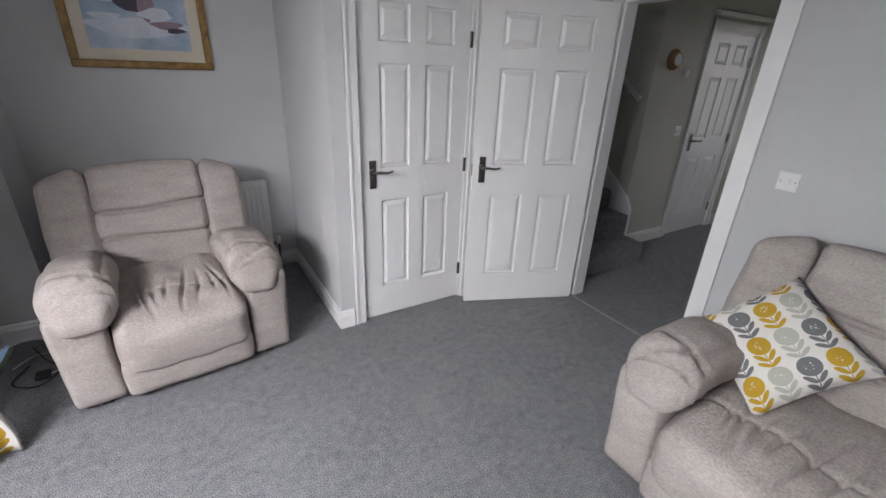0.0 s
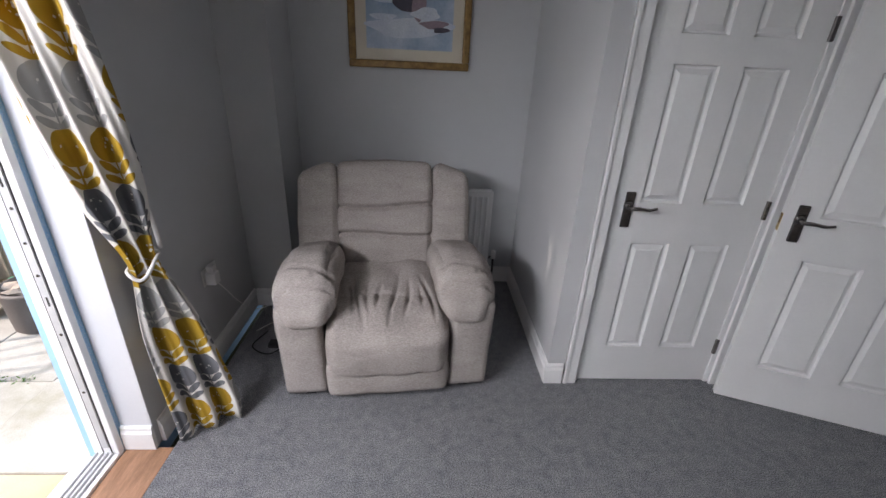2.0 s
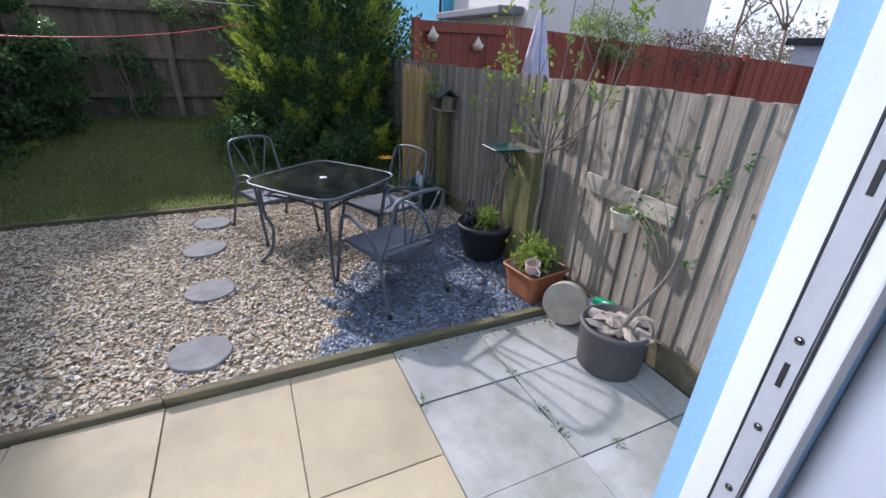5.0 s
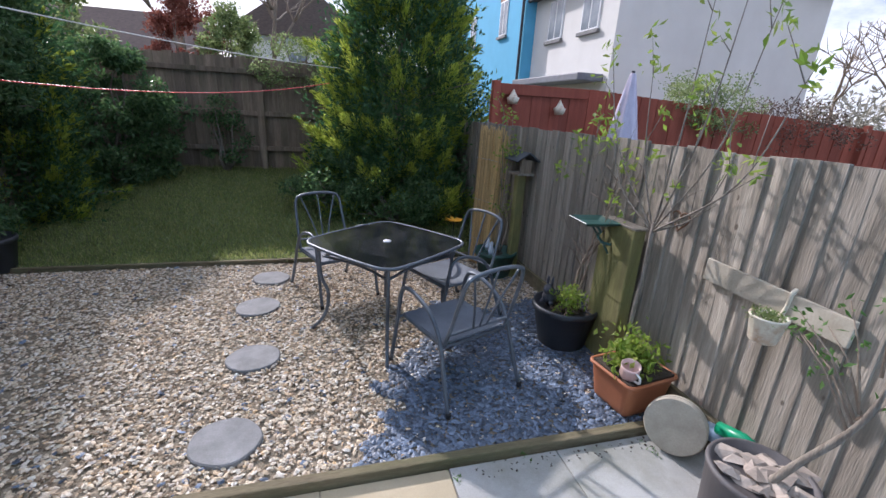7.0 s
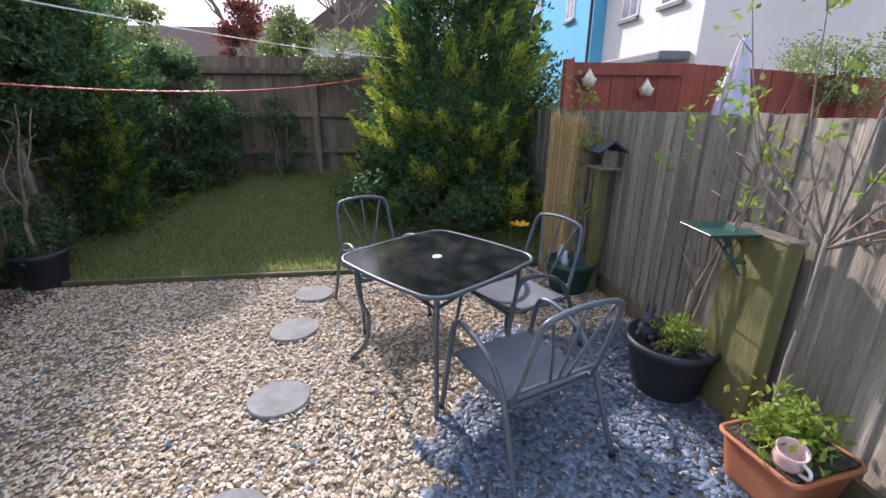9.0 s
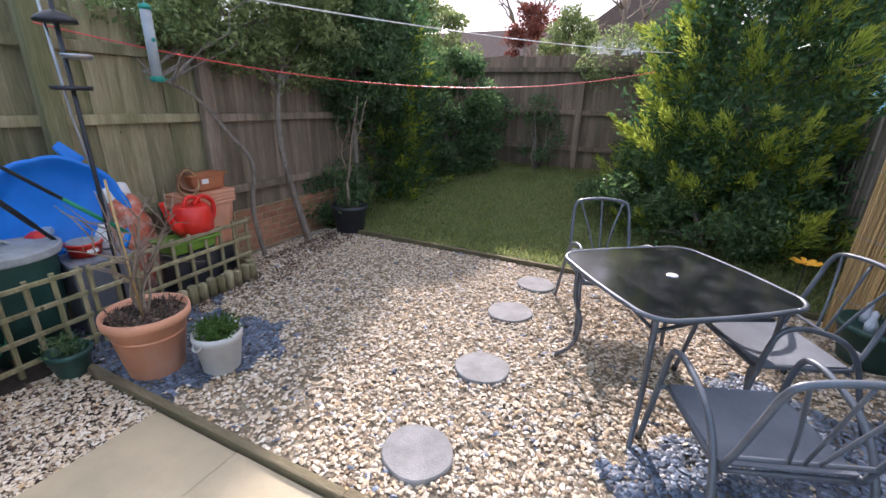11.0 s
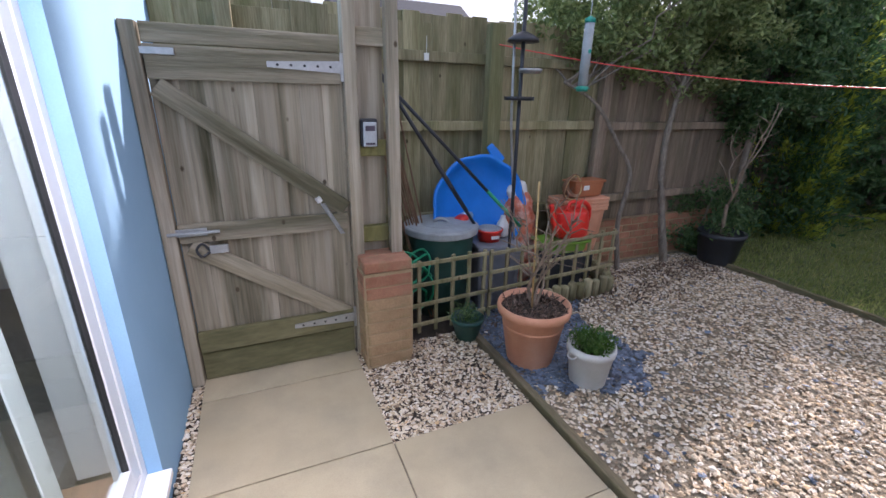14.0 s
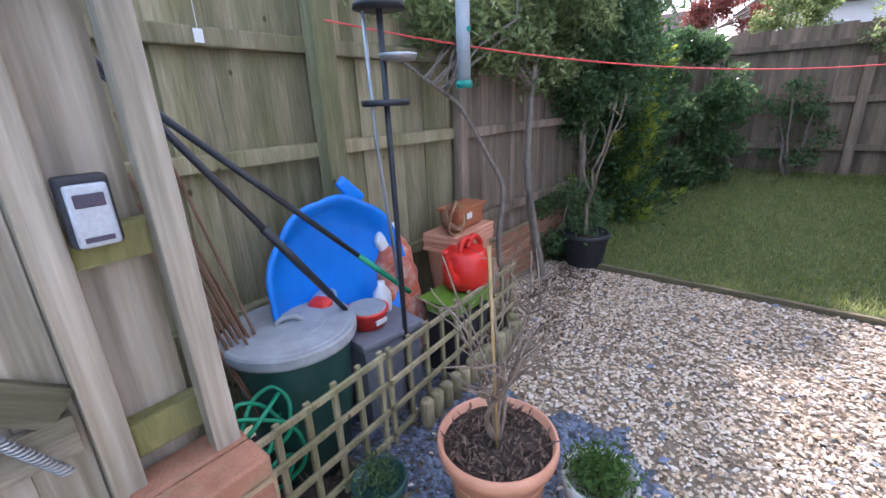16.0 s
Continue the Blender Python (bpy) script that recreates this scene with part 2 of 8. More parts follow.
M_GLOSS = surf("white_gloss_paint", (0.74, 0.75, 0.75), (0.80, 0.80, 0.80), 2.0, 0.33, bump=0.05, grain=70, speck=0.03, depth=0.001)
M_PVC = surf("white_pvc", (0.78, 0.79, 0.80), (0.82, 0.83, 0.84), 2.0, 0.3, bump=0.0, speck=0.02)
M_CARPET = surf("grey_carpet", (0.212, 0.220, 0.240), (0.335, 0.340, 0.355), 24.0, 0.95, bump=0.9, grain=210, speck=0.65, depth=0.008, spec=0.1, crisp=0.34, stain=(0.37, 0.37, 0.38), stain_scale=4.0, stain_amount=0.35)
M_FABRIC = surf("beige_sofa_fabric", (0.315, 0.284, 0.264), (0.405, 0.370, 0.346), 6.0, 0.95, bump=0.5, grain=165, stretch=(0.6, 0.6, 1.8), speck=0.26, depth=0.003, spec=0.12, crisp=0.5)
M_PRINT = flower_print("curtain_print", 0.160, 0.192, 0.0, True)
M_PRINT2 = flower_print("cushion_print", 0.098, 0.125, 0.0)
M_ROPE = surf("pale_rope", (0.55, 0.54, 0.52), (0.65, 0.64, 0.62), 30, 0.9, bump=0.6, grain=300, speck=0.2)
M_CHROME = surf("worn_chrome", (0.16, 0.15, 0.15), (0.34, 0.32, 0.31), 18, 0.22, 1.0, bump=0.0)
M_BRASS = surf("brass", (0.6, 0.42, 0.16), (0.7, 0.5, 0.22), 12, 0.25, 1.0, bump=0.0)
M_GILT = surf("gilt_wood_frame", (0.16, 0.09, 0.03), (0.34, 0.21, 0.07), 25, 0.4, 0.35, bump=0.5, grain=90, speck=0.3)
M_MOUNT = surf("cream_card", (0.62, 0.57, 0.47), (0.66, 0.61, 0.51), 6, 0.8, bump=0.0, speck=0.03)
M_CANVAS = surf("blue_white_painting", (0.14, 0.25, 0.42), (0.55, 0.62, 0.70), 3.2, 0.4, bump=0.1, grain=60, speck=0.15)
M_INK = surf("dark_painted_shape", (0.03, 0.03, 0.05), (0.08, 0.06, 0.09), 8, 0.45, bump=0.0)
M_ROSE = surf("mauve_painted_shape", (0.22, 0.16, 0.20), (0.32, 0.24, 0.28), 8, 0.45, bump=0.0)
M_PALE = surf("pale_painted_shape", (0.50, 0.56, 0.66), (0.70, 0.74, 0.80), 9, 0.45, bump=0.0)
M_THRESH = surf("bare_wood_board", (0.20, 0.105, 0.055), (0.36, 0.20, 0.12), 6, 0.6, bump=0.3, grain=60, stretch=(6, 1, 6), speck=0.25)
M_BLACK = surf("black_rubber", (0.012, 0.012, 0.013), (0.03, 0.03, 0.03), 8, 0.6, bump=0.0)
M_PLASTICW = surf("white_plastic", (0.7, 0.7, 0.69), (0.76, 0.76, 0.75), 6, 0.35, bump=0.0, speck=0.02)
# pale bluish tones stand for sky reflected in the far panes
M_FARGLASS = surf("far_glass_painted_reflection", (0.10, 0.13, 0.16), (0.34, 0.38, 0.42), 2.0, 0.15, bump=0.0)
M_REVEAL = surf("white_reveal_paint", (0.56, 0.58, 0.61), (0.62, 0.64, 0.67), 1.5, 0.6, bump=0.06, grain=140, speck=0.03)
M_KEEP = surf("dull_grey_keep_strip", (0.42, 0.43, 0.44), (0.52, 0.53, 0.54), 14, 0.5, bump=0.0, speck=0.08)
M_GLASS = glass_mat("window_glass", (0.78, 0.87, 0.83))
M_RENDER = surf("pale_blue_render", (0.27, 0.47, 0.68), (0.31, 0.52, 0.73), 1.3, 0.85, bump=0.35, grain=140, speck=0.06, depth=0.004)
M_SAND = surf("buff_paving", (0.365, 0.297, 0.188), (0.445, 0.370, 0.246), 1.6, 0.75, bump=0.25, grain=180, speck=0.12, rand=0.06, stain=(0.285, 0.245, 0.17), stain_scale=2.2, stain_amount=0.65)
M_GREYSLAB = surf("grey_paving", (0.28, 0.28, 0.265), (0.41, 0.405, 0.385), 2.2, 0.85, bump=0.4, grain=150, speck=0.16, rand=0.06, stain=(0.17, 0.17, 0.115), stain_scale=2.6, stain_amount=0.6)
M_SOIL = surf("dark_soil", (0.03, 0.022, 0.016), (0.075, 0.055, 0.04), 14, 0.95, bump=1.0, grain=70, speck=0.5, depth=0.02)
M_GRAVELBED = surf("gravel_bed", (0.18, 0.145, 0.10), (0.32, 0.265, 0.19), 24, 0.95, bump=1.0, grain=60, speck=0.5, depth=0.02)
M_PEBBLE = stone_mix("cream_gravel", [(0.0, (0.20, 0.14, 0.09)), (0.17, (0.38, 0.28, 0.18)), (0.3, (0.56, 0.44, 0.30)), (0.6, (0.68, 0.58, 0.44)), (0.82, (0.76, 0.70, 0.61)), (0.93, (0.62, 0.42, 0.22)), (1.0, (0.55, 0.50, 0.45))])
M_SLATE = surf("blue_slate_chips", (0.058, 0.080, 0.118), (0.150, 0.188, 0.250), 12, 0.5, bump=0.3, grain=120, speck=0.25, island=0.6)
M_STEP = surf("grey_stepping_stone", (0.165, 0.165, 0.165), (0.290, 0.286, 0.282), 5, 0.85, bump=0.5, grain=110, speck=0.2, rand=0.1, stain=(0.12, 0.12, 0.115), stain_scale=7, stain_amount=0.5)
M_GRASSBED = surf("lawn_earth", (0.075, 0.105, 0.030), (0.150, 0.170, 0.060), 5, 0.95, bump=1.0, grain=90, speck=0.5, depth=0.02)
M_GRASS = leaf_mat("grass_blades", (0.165, 0.235, 0.060), (0.275, 0.325, 0.10), (0.43, 0.42, 0.18), 0.6)
M_FENCEGREY = surf("weathered_grey_boards", (0.205, 0.173, 0.135), (0.410, 0.362, 0.298), 3.0, 0.85, bump=0.7, grain=26, stretch=(5, 5, 0.4), speck=0.3, rand=0.22, depth=0.006, stain=(0.10, 0.085, 0.06), stain_scale=2.3, stain_amount=0.6, knots=0.85, crisp=0.75)
M_FENCEGREEN = surf("mossy_fence_boards", (0.195, 0.168, 0.085), (0.385, 0.335, 0.205), 3.0, 0.88, bump=0.7, grain=24, stretch=(5, 5, 0.4), speck=0.26, rand=0.2, depth=0.006, stain=(0.100, 0.110, 0.035), stain_scale=1.6, stain_amount=0.8, knots=0.85, crisp=0.85)
M_FENCEDARK = surf("dark_brown_fence_boards", (0.143, 0.106, 0.076), (0.296, 0.225, 0.166), 3.0, 0.88, bump=0.7, grain=26, stretch=(5, 5, 0.4), speck=0.3, rand=0.25, depth=0.006, stain=(0.06, 0.065, 0.03), stain_scale=1.5, stain_amount=0.6, crisp=0.75)
M_GATE = surf("weathered_gate_boards", (0.245, 0.198, 0.130), (0.490, 0.432, 0.350), 2.4, 0.85, bump=0.5, grain=16, stretch=(5, 5, 0.22), speck=0.17, rand=0.14, depth=0.005, stain=(0.055, 0.050, 0.022), stain_scale=3.2, stain_amount=1.0, knots=1.0, crisp=1.0)
M_GATERAIL = surf("weathered_gate_rails", (0.235, 0.195, 0.128), (0.45, 0.390, 0.300), 3.0, 0.85, bump=0.7, grain=22, stretch=(0.35, 5, 5), speck=0.26, rand=0.12, depth=0.006, stain=(0.07, 0.065, 0.03), stain_scale=2.8, stain_amount=0.9, knots=0.9, crisp=0.9)
M_MOSSY = surf("mossy_green_wood", (0.120, 0.118, 0.035), (0.255, 0.232, 0.088), 4, 0.9, bump=0.6, grain=30, stretch=(3, 3, 0.5), speck=0.2, depth=0.006, crisp=0.9, stain=(0.10, 0.085, 0.045), stain_scale=3, stain_amount=0.7)
M_ALGAE = surf("dark_algae_stained_wood", (0.095, 0.092, 0.04), (0.21, 0.185, 0.095), 5, 0.92, bump=0.6, grain=30, stretch=(0.5, 4, 2), speck=0.25, depth=0.006, crisp=0.8, stain=(0.05, 0.055, 0.02), stain_scale=4, stain_amount=0.9)
M_RED = surf("red_stained_fence", (0.22, 0.045, 0.025), (0.33, 0.085, 0.05), 2.0, 0.8, bump=0.5, grain=30, stretch=(4, 4, 0.4), speck=0.2, rand=0.15)
M_BAMBOO = surf("straw_reed_screen", (0.42, 0.27, 0.10), (0.62, 0.43, 0.20), 6, 0.7, bump=0.3, grain=80, speck=0.2, island=0.3)
M_KERB = surf("old_timber_edging", (0.115, 0.090, 0.052), (0.235, 0.185, 0.112), 5, 0.9, bump=0.7, grain=40, stretch=(4, 0.5, 4), speck=0.3, depth=0.006, stain=(0.075, 0.085, 0.032), stain_scale=3, stain_amount=0.65)
M_TERRA = surf("terracotta_plastic", (0.55, 0.245, 0.140), (0.67, 0.335, 0.210), 5, 0.6, bump=0.15, grain=120, speck=0.1, stain=(0.60, 0.40, 0.30), stain_scale=4, stain_amount=0.35)
M_TERRADARK = surf("orange_brown_trough", (0.33, 0.11, 0.045), (0.42, 0.155, 0.07), 5, 0.55, bump=0.15, grain=120, speck=0.1)
M_BRICK = surf("old_red_brick", (0.28, 0.115, 0.065), (0.44, 0.22, 0.135), 9, 0.9, bump=0.7, grain=110, speck=0.25, rand=0.15, depth=0.005, stain=(0.20, 0.19, 0.10), stain_scale=5, stain_amount=0.8)
M_BRICKBUFF = surf("stained_orange_buff_brick", (0.30, 0.185, 0.095), (0.43, 0.29, 0.165), 9, 0.9, bump=0.7, grain=110, speck=0.25, rand=0.15, depth=0.005, stain=(0.19, 0.175, 0.07), stain_scale=6, stain_amount=0.8)
M_MORTAR = surf("mortar", (0.30, 0.21, 0.12), (0.40, 0.30, 0.18), 9, 0.95, bump=0.5, grain=130, speck=0.2)
M_WPOT = surf("pale_grey_pot", (0.50, 0.50, 0.48), (0.60, 0.60, 0.58), 6, 0.6, bump=0.1, speck=0.1, stain=(0.36, 0.35, 0.30), stain_scale=6, stain_amount=0.5)
M_NAVYPOT = surf("black_plastic_pot", (0.018, 0.021, 0.027), (0.035, 0.04, 0.048), 6, 0.5, bump=0.1, speck=0.15)
M_GREYPOT = surf("brown_grey_pot", (0.075, 0.066, 0.066), (0.11, 0.10, 0.10), 6, 0.6, bump=0.2, speck=0.12)
M_GREENPOT = surf("dark_green_plastic", (0.012, 0.055, 0.045), (0.025, 0.085, 0.07), 6, 0.45, bump=0.1, speck=0.12)
M_METAL = surf("grey_blue_powder_coat", (0.092, 0.106, 0.126), (0.140, 0.160, 0.186), 9, 0.42, 0.3, bump=0.1, grain=150, speck=0.12)
M_MESH = surf("grey_textilene", (0.10, 0.115, 0.14), (0.155, 0.175, 0.205), 7, 0.65, bump=0.5, grain=420, speck=0.3)
M_TABLEGLASS = surf("black_tinted_glass", (0.006, 0.007, 0.009), (0.013, 0.014, 0.016), 8, 0.12, bump=0.02, grain=30, speck=0.3, rough_var=0.07, stain=(0.10, 0.10, 0.10), stain_scale=5, stain_amount=0.35)
M_BLUE = surf("bright_blue_plastic", (0.0, 0.175, 0.66), (0.005, 0.225, 0.78), 4, 0.35, bump=0.05, speck=0.05)
M_REDP = surf("bright_red_plastic", (0.62, 0.02, 0.012), (0.72, 0.035, 0.02), 6, 0.35, bump=0.05, speck=0.05)
M_LIME = surf("lime_green_plastic", (0.105, 0.230, 0.018), (0.150, 0.285, 0.036), 6, 0.45, bump=0.05, speck=0.08)
M_HOSE = surf("green_hose", (0.0, 0.22, 0.10), (0.01, 0.32, 0.16), 9, 0.4, bump=0.0)
M_TEAL = surf("teal_plastic", (0.0, 0.22, 0.16), (0.01, 0.30, 0.23), 9, 0.45, bump=0.05)
M_LID = surf("grey_bin_lid", (0.28, 0.31, 0.32), (0.38, 0.40, 0.41), 7, 0.6, bump=0.15, speck=0.12, stain=(0.20, 0.21, 0.20), stain_scale=6, stain_amount=0.6)
M_GREYBOX = surf("slate_grey_plastic_box", (0.13, 0.14, 0.165), (0.19, 0.20, 0.23), 6, 0.55, bump=0.1, speck=0.1)
M_BAG = surf("orange_red_bag", (0.40, 0.06, 0.03), (0.58, 0.20, 0.11), 10, 0.4, bump=0.3, grain=40, speck=0.3, stain=(0.65, 0.55, 0.48), stain_scale=13, stain_amount=0.8)
M_POLE = surf("black_painted_steel", (0.02, 0.022, 0.027), (0.045, 0.047, 0.055), 9, 0.45, 0.3, bump=0.1, speck=0.2)
M_STEEL = surf("galvanised_steel", (0.36, 0.37, 0.38), (0.50, 0.51, 0.52), 20, 0.45, 0.8, bump=0.1, speck=0.1)
M_CANE = surf("brown_cane", (0.15, 0.075, 0.04), (0.27, 0.15, 0.085), 8, 0.7, bump=0.3, speck=0.3, island=0.3)
M_BARK = surf("grey_brown_bark", (0.128, 0.105, 0.083), (0.285, 0.247, 0.203), 12, 0.9, bump=0.8, grain=50, stretch=(3, 3, 0.7), speck=0.35, depth=0.006)
M_TWIG = surf("pale_twig", (0.17, 0.125, 0.09), (0.30, 0.235, 0.175), 20, 0.85, bump=0.3, speck=0.2)
M_LAUREL = leaf_mat("dark_evergreen_leaves", (0.045, 0.108, 0.041), (0.086, 0.171, 0.063), (0.184, 0.285, 0.114), 0.35)
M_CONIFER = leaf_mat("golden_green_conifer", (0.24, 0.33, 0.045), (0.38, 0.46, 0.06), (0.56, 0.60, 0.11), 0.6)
# darker conifer greens: shade between and behind the golden tips, put into the colour
M_CONSHADE = leaf_mat("conifer_base_shade", (0.08, 0.17, 0.033), (0.14, 0.25, 0.045), (0.23, 0.33, 0.06), 0.6)
M_CONDEEPSHADE = leaf_mat("conifer_inner_shade", (0.033, 0.087, 0.033), (0.054, 0.129, 0.048), (0.095, 0.189, 0.075), 0.6)
M_HOLLY = leaf_mat("olive_green_leaves", (0.112, 0.168, 0.056), (0.202, 0.269, 0.101), (0.381, 0.448, 0.190), 0.4)
M_FRESH = leaf_mat("fresh_spring_leaves", (0.16, 0.26, 0.03), (0.24, 0.34, 0.05), (0.36, 0.42, 0.09), 0.5)
M_HERB = leaf_mat("herb_green_leaves", (0.049, 0.126, 0.022), (0.084, 0.182, 0.035), (0.140, 0.252, 0.063), 0.5)
M_REDLEAF = leaf_mat("red_shrub_leaves", (0.15, 0.045, 0.035), (0.22, 0.07, 0.05), (0.30, 0.13, 0.09), 0.6)
M_ROOF = surf("brown_roof_tiles", (0.10, 0.075, 0.065), (0.17, 0.13, 0.11), 5, 0.85, bump=0.6, grain=12, stretch=(1, 1, 4), speck=0.25, rand=0.05)
M_WHITEREND = surf("white_render", (0.66, 0.645, 0.61), (0.74, 0.725, 0.69), 1.0, 0.9, bump=0.2, grain=90, speck=0.04)
M_BLUEREND = surf("sky_blue_render", (0.10, 0.40, 0.62), (0.13, 0.46, 0.70), 1.0, 0.9, bump=0.2, grain=90, speck=0.04)
M_CLOTH = surf("lilac_canvas", (0.50, 0.45, 0.55), (0.62, 0.56, 0.66), 6, 0.9, bump=0.2, speck=0.08)
M_PINK = surf("pink_glazed_jug", (0.60, 0.40, 0.37), (0.68, 0.48, 0.44), 6, 0.35, bump=0.0, speck=0.05)
M_CREAM = surf("cream_enamel_rust", (0.60, 0.55, 0.43), (0.70, 0.65, 0.54), 8, 0.5, bump=0.1, speck=0.1, stain=(0.35, 0.16, 0.05), stain_scale=12, stain_amount=0.8)
M_STONEDISC = surf("pale_cast_stone", (0.33, 0.29, 0.22), (0.46, 0.41, 0.33), 8, 0.85, bump=0.3, grain=100, speck=0.15)
M_ROCK = surf("pale_rocks", (0.24, 0.20, 0.17), (0.44, 0.37, 0.31), 8, 0.8, bump=0.4, grain=90, speck=0.2, rand=0.2)
M_STATUE = surf("dark_grey_resin", (0.03, 0.03, 0.038), (0.07, 0.07, 0.085), 14, 0.6, bump=0.3, speck=0.2)
M_LINER = surf("red_plastic_cord", (0.62, 0.05, 0.05), (0.70, 0.08, 0.07), 9, 0.5, bump=0.0)
M_LINEW = surf("pale_cord", (0.62, 0.60, 0.55), (0.70, 0.68, 0.63), 9, 0.6, bump=0.0)
M_YELLOW = surf("orange_yellow_petals", (0.68, 0.30, 0.01), (0.80, 0.42, 0.03), 12, 0.6, bump=0.0)
M_MULCH = surf("bark_mulch", (0.070, 0.046, 0.036), (0.210, 0.145, 0.105), 30, 0.9, bump=0.6, grain=60, speck=0.4, island=0.5)
M_KEYFACE = surf("pale_grey_key_safe", (0.40, 0.43, 0.46), (0.48, 0.51, 0.54), 8, 0.4, 0.2, bump=0.0)
M_GROUND = surf("far_ground", (0.06, 0.075, 0.035), (0.11, 0.11, 0.07), 0.6, 0.95, bump=0.3, grain=12, speck=0.3)
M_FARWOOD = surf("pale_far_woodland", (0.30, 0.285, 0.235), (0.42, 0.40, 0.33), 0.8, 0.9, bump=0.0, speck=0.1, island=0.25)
M_FELT = surf("dark_felt_roof", (0.035, 0.04, 0.05), (0.06, 0.068, 0.08), 8, 0.8, bump=0.2, speck=0.15)


# ---- shape helpers ----
def finish(bm, name, mat, smooth=False):
    me = bpy.data.meshes.new(name)
    bm.normal_update()
    bm.to_mesh(me)
    bm.free()
    if mat:
        me.materials.append(mat)
    if smooth:
        me.polygons.foreach_set("use_smooth", [True] * len(me.polygons))
    return me


def part(name, bm, mat, parent=None, label="", smooth=False, kind=""):
    ob = new(name, finish(bm, name, mat, smooth) if isinstance(bm, bmesh.types.BMesh) else bm)
    if parent is not None:
        ob.parent = parent
    return tagged(ob, label, "", "", kind)


def thing(name, label, category, m=None, group="", kind=""):
    ob = new(name)
    ob.empty_display_size = 0.1
    if m is not None:
        ob.matrix_basis = m
    return tagged(ob, label, category, group, kind)


def box(bm, lo, hi, bevel=0.0, m=None, seg=2):
    lo, hi = Vector(lo), Vector(hi)
    c, d = (lo + hi) / 2, hi - lo
    mm = Matrix.Translation(c) @ Matrix.Diagonal((abs(d.x), abs(d.y), abs(d.z), 1))
    r = bmesh.ops.create_cube(bm, size=1.0, matrix=(m @ mm) if m is not None else mm)
    if bevel:
        es = list({e for v in r["verts"] for e in v.link_edges})
        bmesh.ops.bevel(bm, geom=es, offset=bevel, segments=seg, affect="EDGES", profile=0.6)
    return bm


def bbox(lo, hi, bevel=0.0, m=None, seg=2):
    return box(bmesh.new(), lo, hi, bevel, m, seg)


def ring_sweep(bm, pts, radii, seg=8, caps=True):
    """Tube along points with a radius at each."""
    pts = [Vector(p) for p in pts]
    prev_ring, first = None, None
    up = Vector((0.13, 0.21, 0.97))
    for i, p in enumerate(pts):
        d = (pts[min(i + 1, len(pts) - 1)] - pts[max(i - 1, 0)]).normalized()
        if abs(d.dot(up)) > 0.97:
            up = Vector((0.97, 0.2, 0.1))
        a = d.cross(up).normalized()
        b = d.cross(a)
        r = radii[i] if hasattr(radii, "__len__") else radii
        ring = [bm.verts.new(p + (a * math.cos(k * 2 * math.pi / seg) + b * math.sin(k * 2 * math.pi / seg)) * r) for k in range(seg)]
        if prev_ring:
            for k in range(seg):
                bm.faces.new((prev_ring[k], prev_ring[(k + 1) % seg], ring[(k + 1) % seg], ring[k]))
        else:
            first = ring
        prev_ring = ring
    if caps:
        bm.faces.new(first[::-1])
        bm.faces.new(prev_ring)
    return bm


def smooth_path(pts, n=6):
    """Catmull-Rom through the points."""
    p = [Vector(q) for q in pts]
    p = [p[0] * 2 - p[1]] + p + [p[-1] * 2 - p[-2]]
    out = []
    for i in range(1, len(p) - 2):
        for k in range(n):
            t = k / n
            out.append(0.5 * ((2 * p[i]) + (p[i + 1] - p[i - 1]) * t + (2 * p[i - 1] - 5 * p[i] + 4 * p[i + 1] - p[i + 2]) * t * t
                              + (3 * p[i] - p[i - 1] - 3 * p[i + 1] + p[i + 2]) * t ** 3))
    return out + [p[-2]]


def tube(pts, r, seg=8, n=6, straight=False):
    return ring_sweep(bmesh.new(), pts if straight else smooth_path(pts, n), r, seg)


def lathe(profile, seg=32, wob=0.0, bm=None, scallop=None):
    """Turned body from (radius, height) pairs; the ends are closed."""
    bm = bm or bmesh.new()
    rings = []
    for r, z in profile:
        rings.append([bm.verts.new((r * math.cos(a) * (1 + (scallop(a) if scallop else 0)), r * math.sin(a) * (1 + (scallop(a) if scallop else 0)), z)) for a in (2 * math.pi * k / seg for k in range(seg))])
    for a, b in zip(rings, rings[1:]):
        for k in range(seg):
            bm.faces.new((a[k], a[(k + 1) % seg], b[(k + 1) % seg], b[k]))
    bm.faces.new(rings[0][::-1])
    bm.faces.new(rings[-1])
    return bm


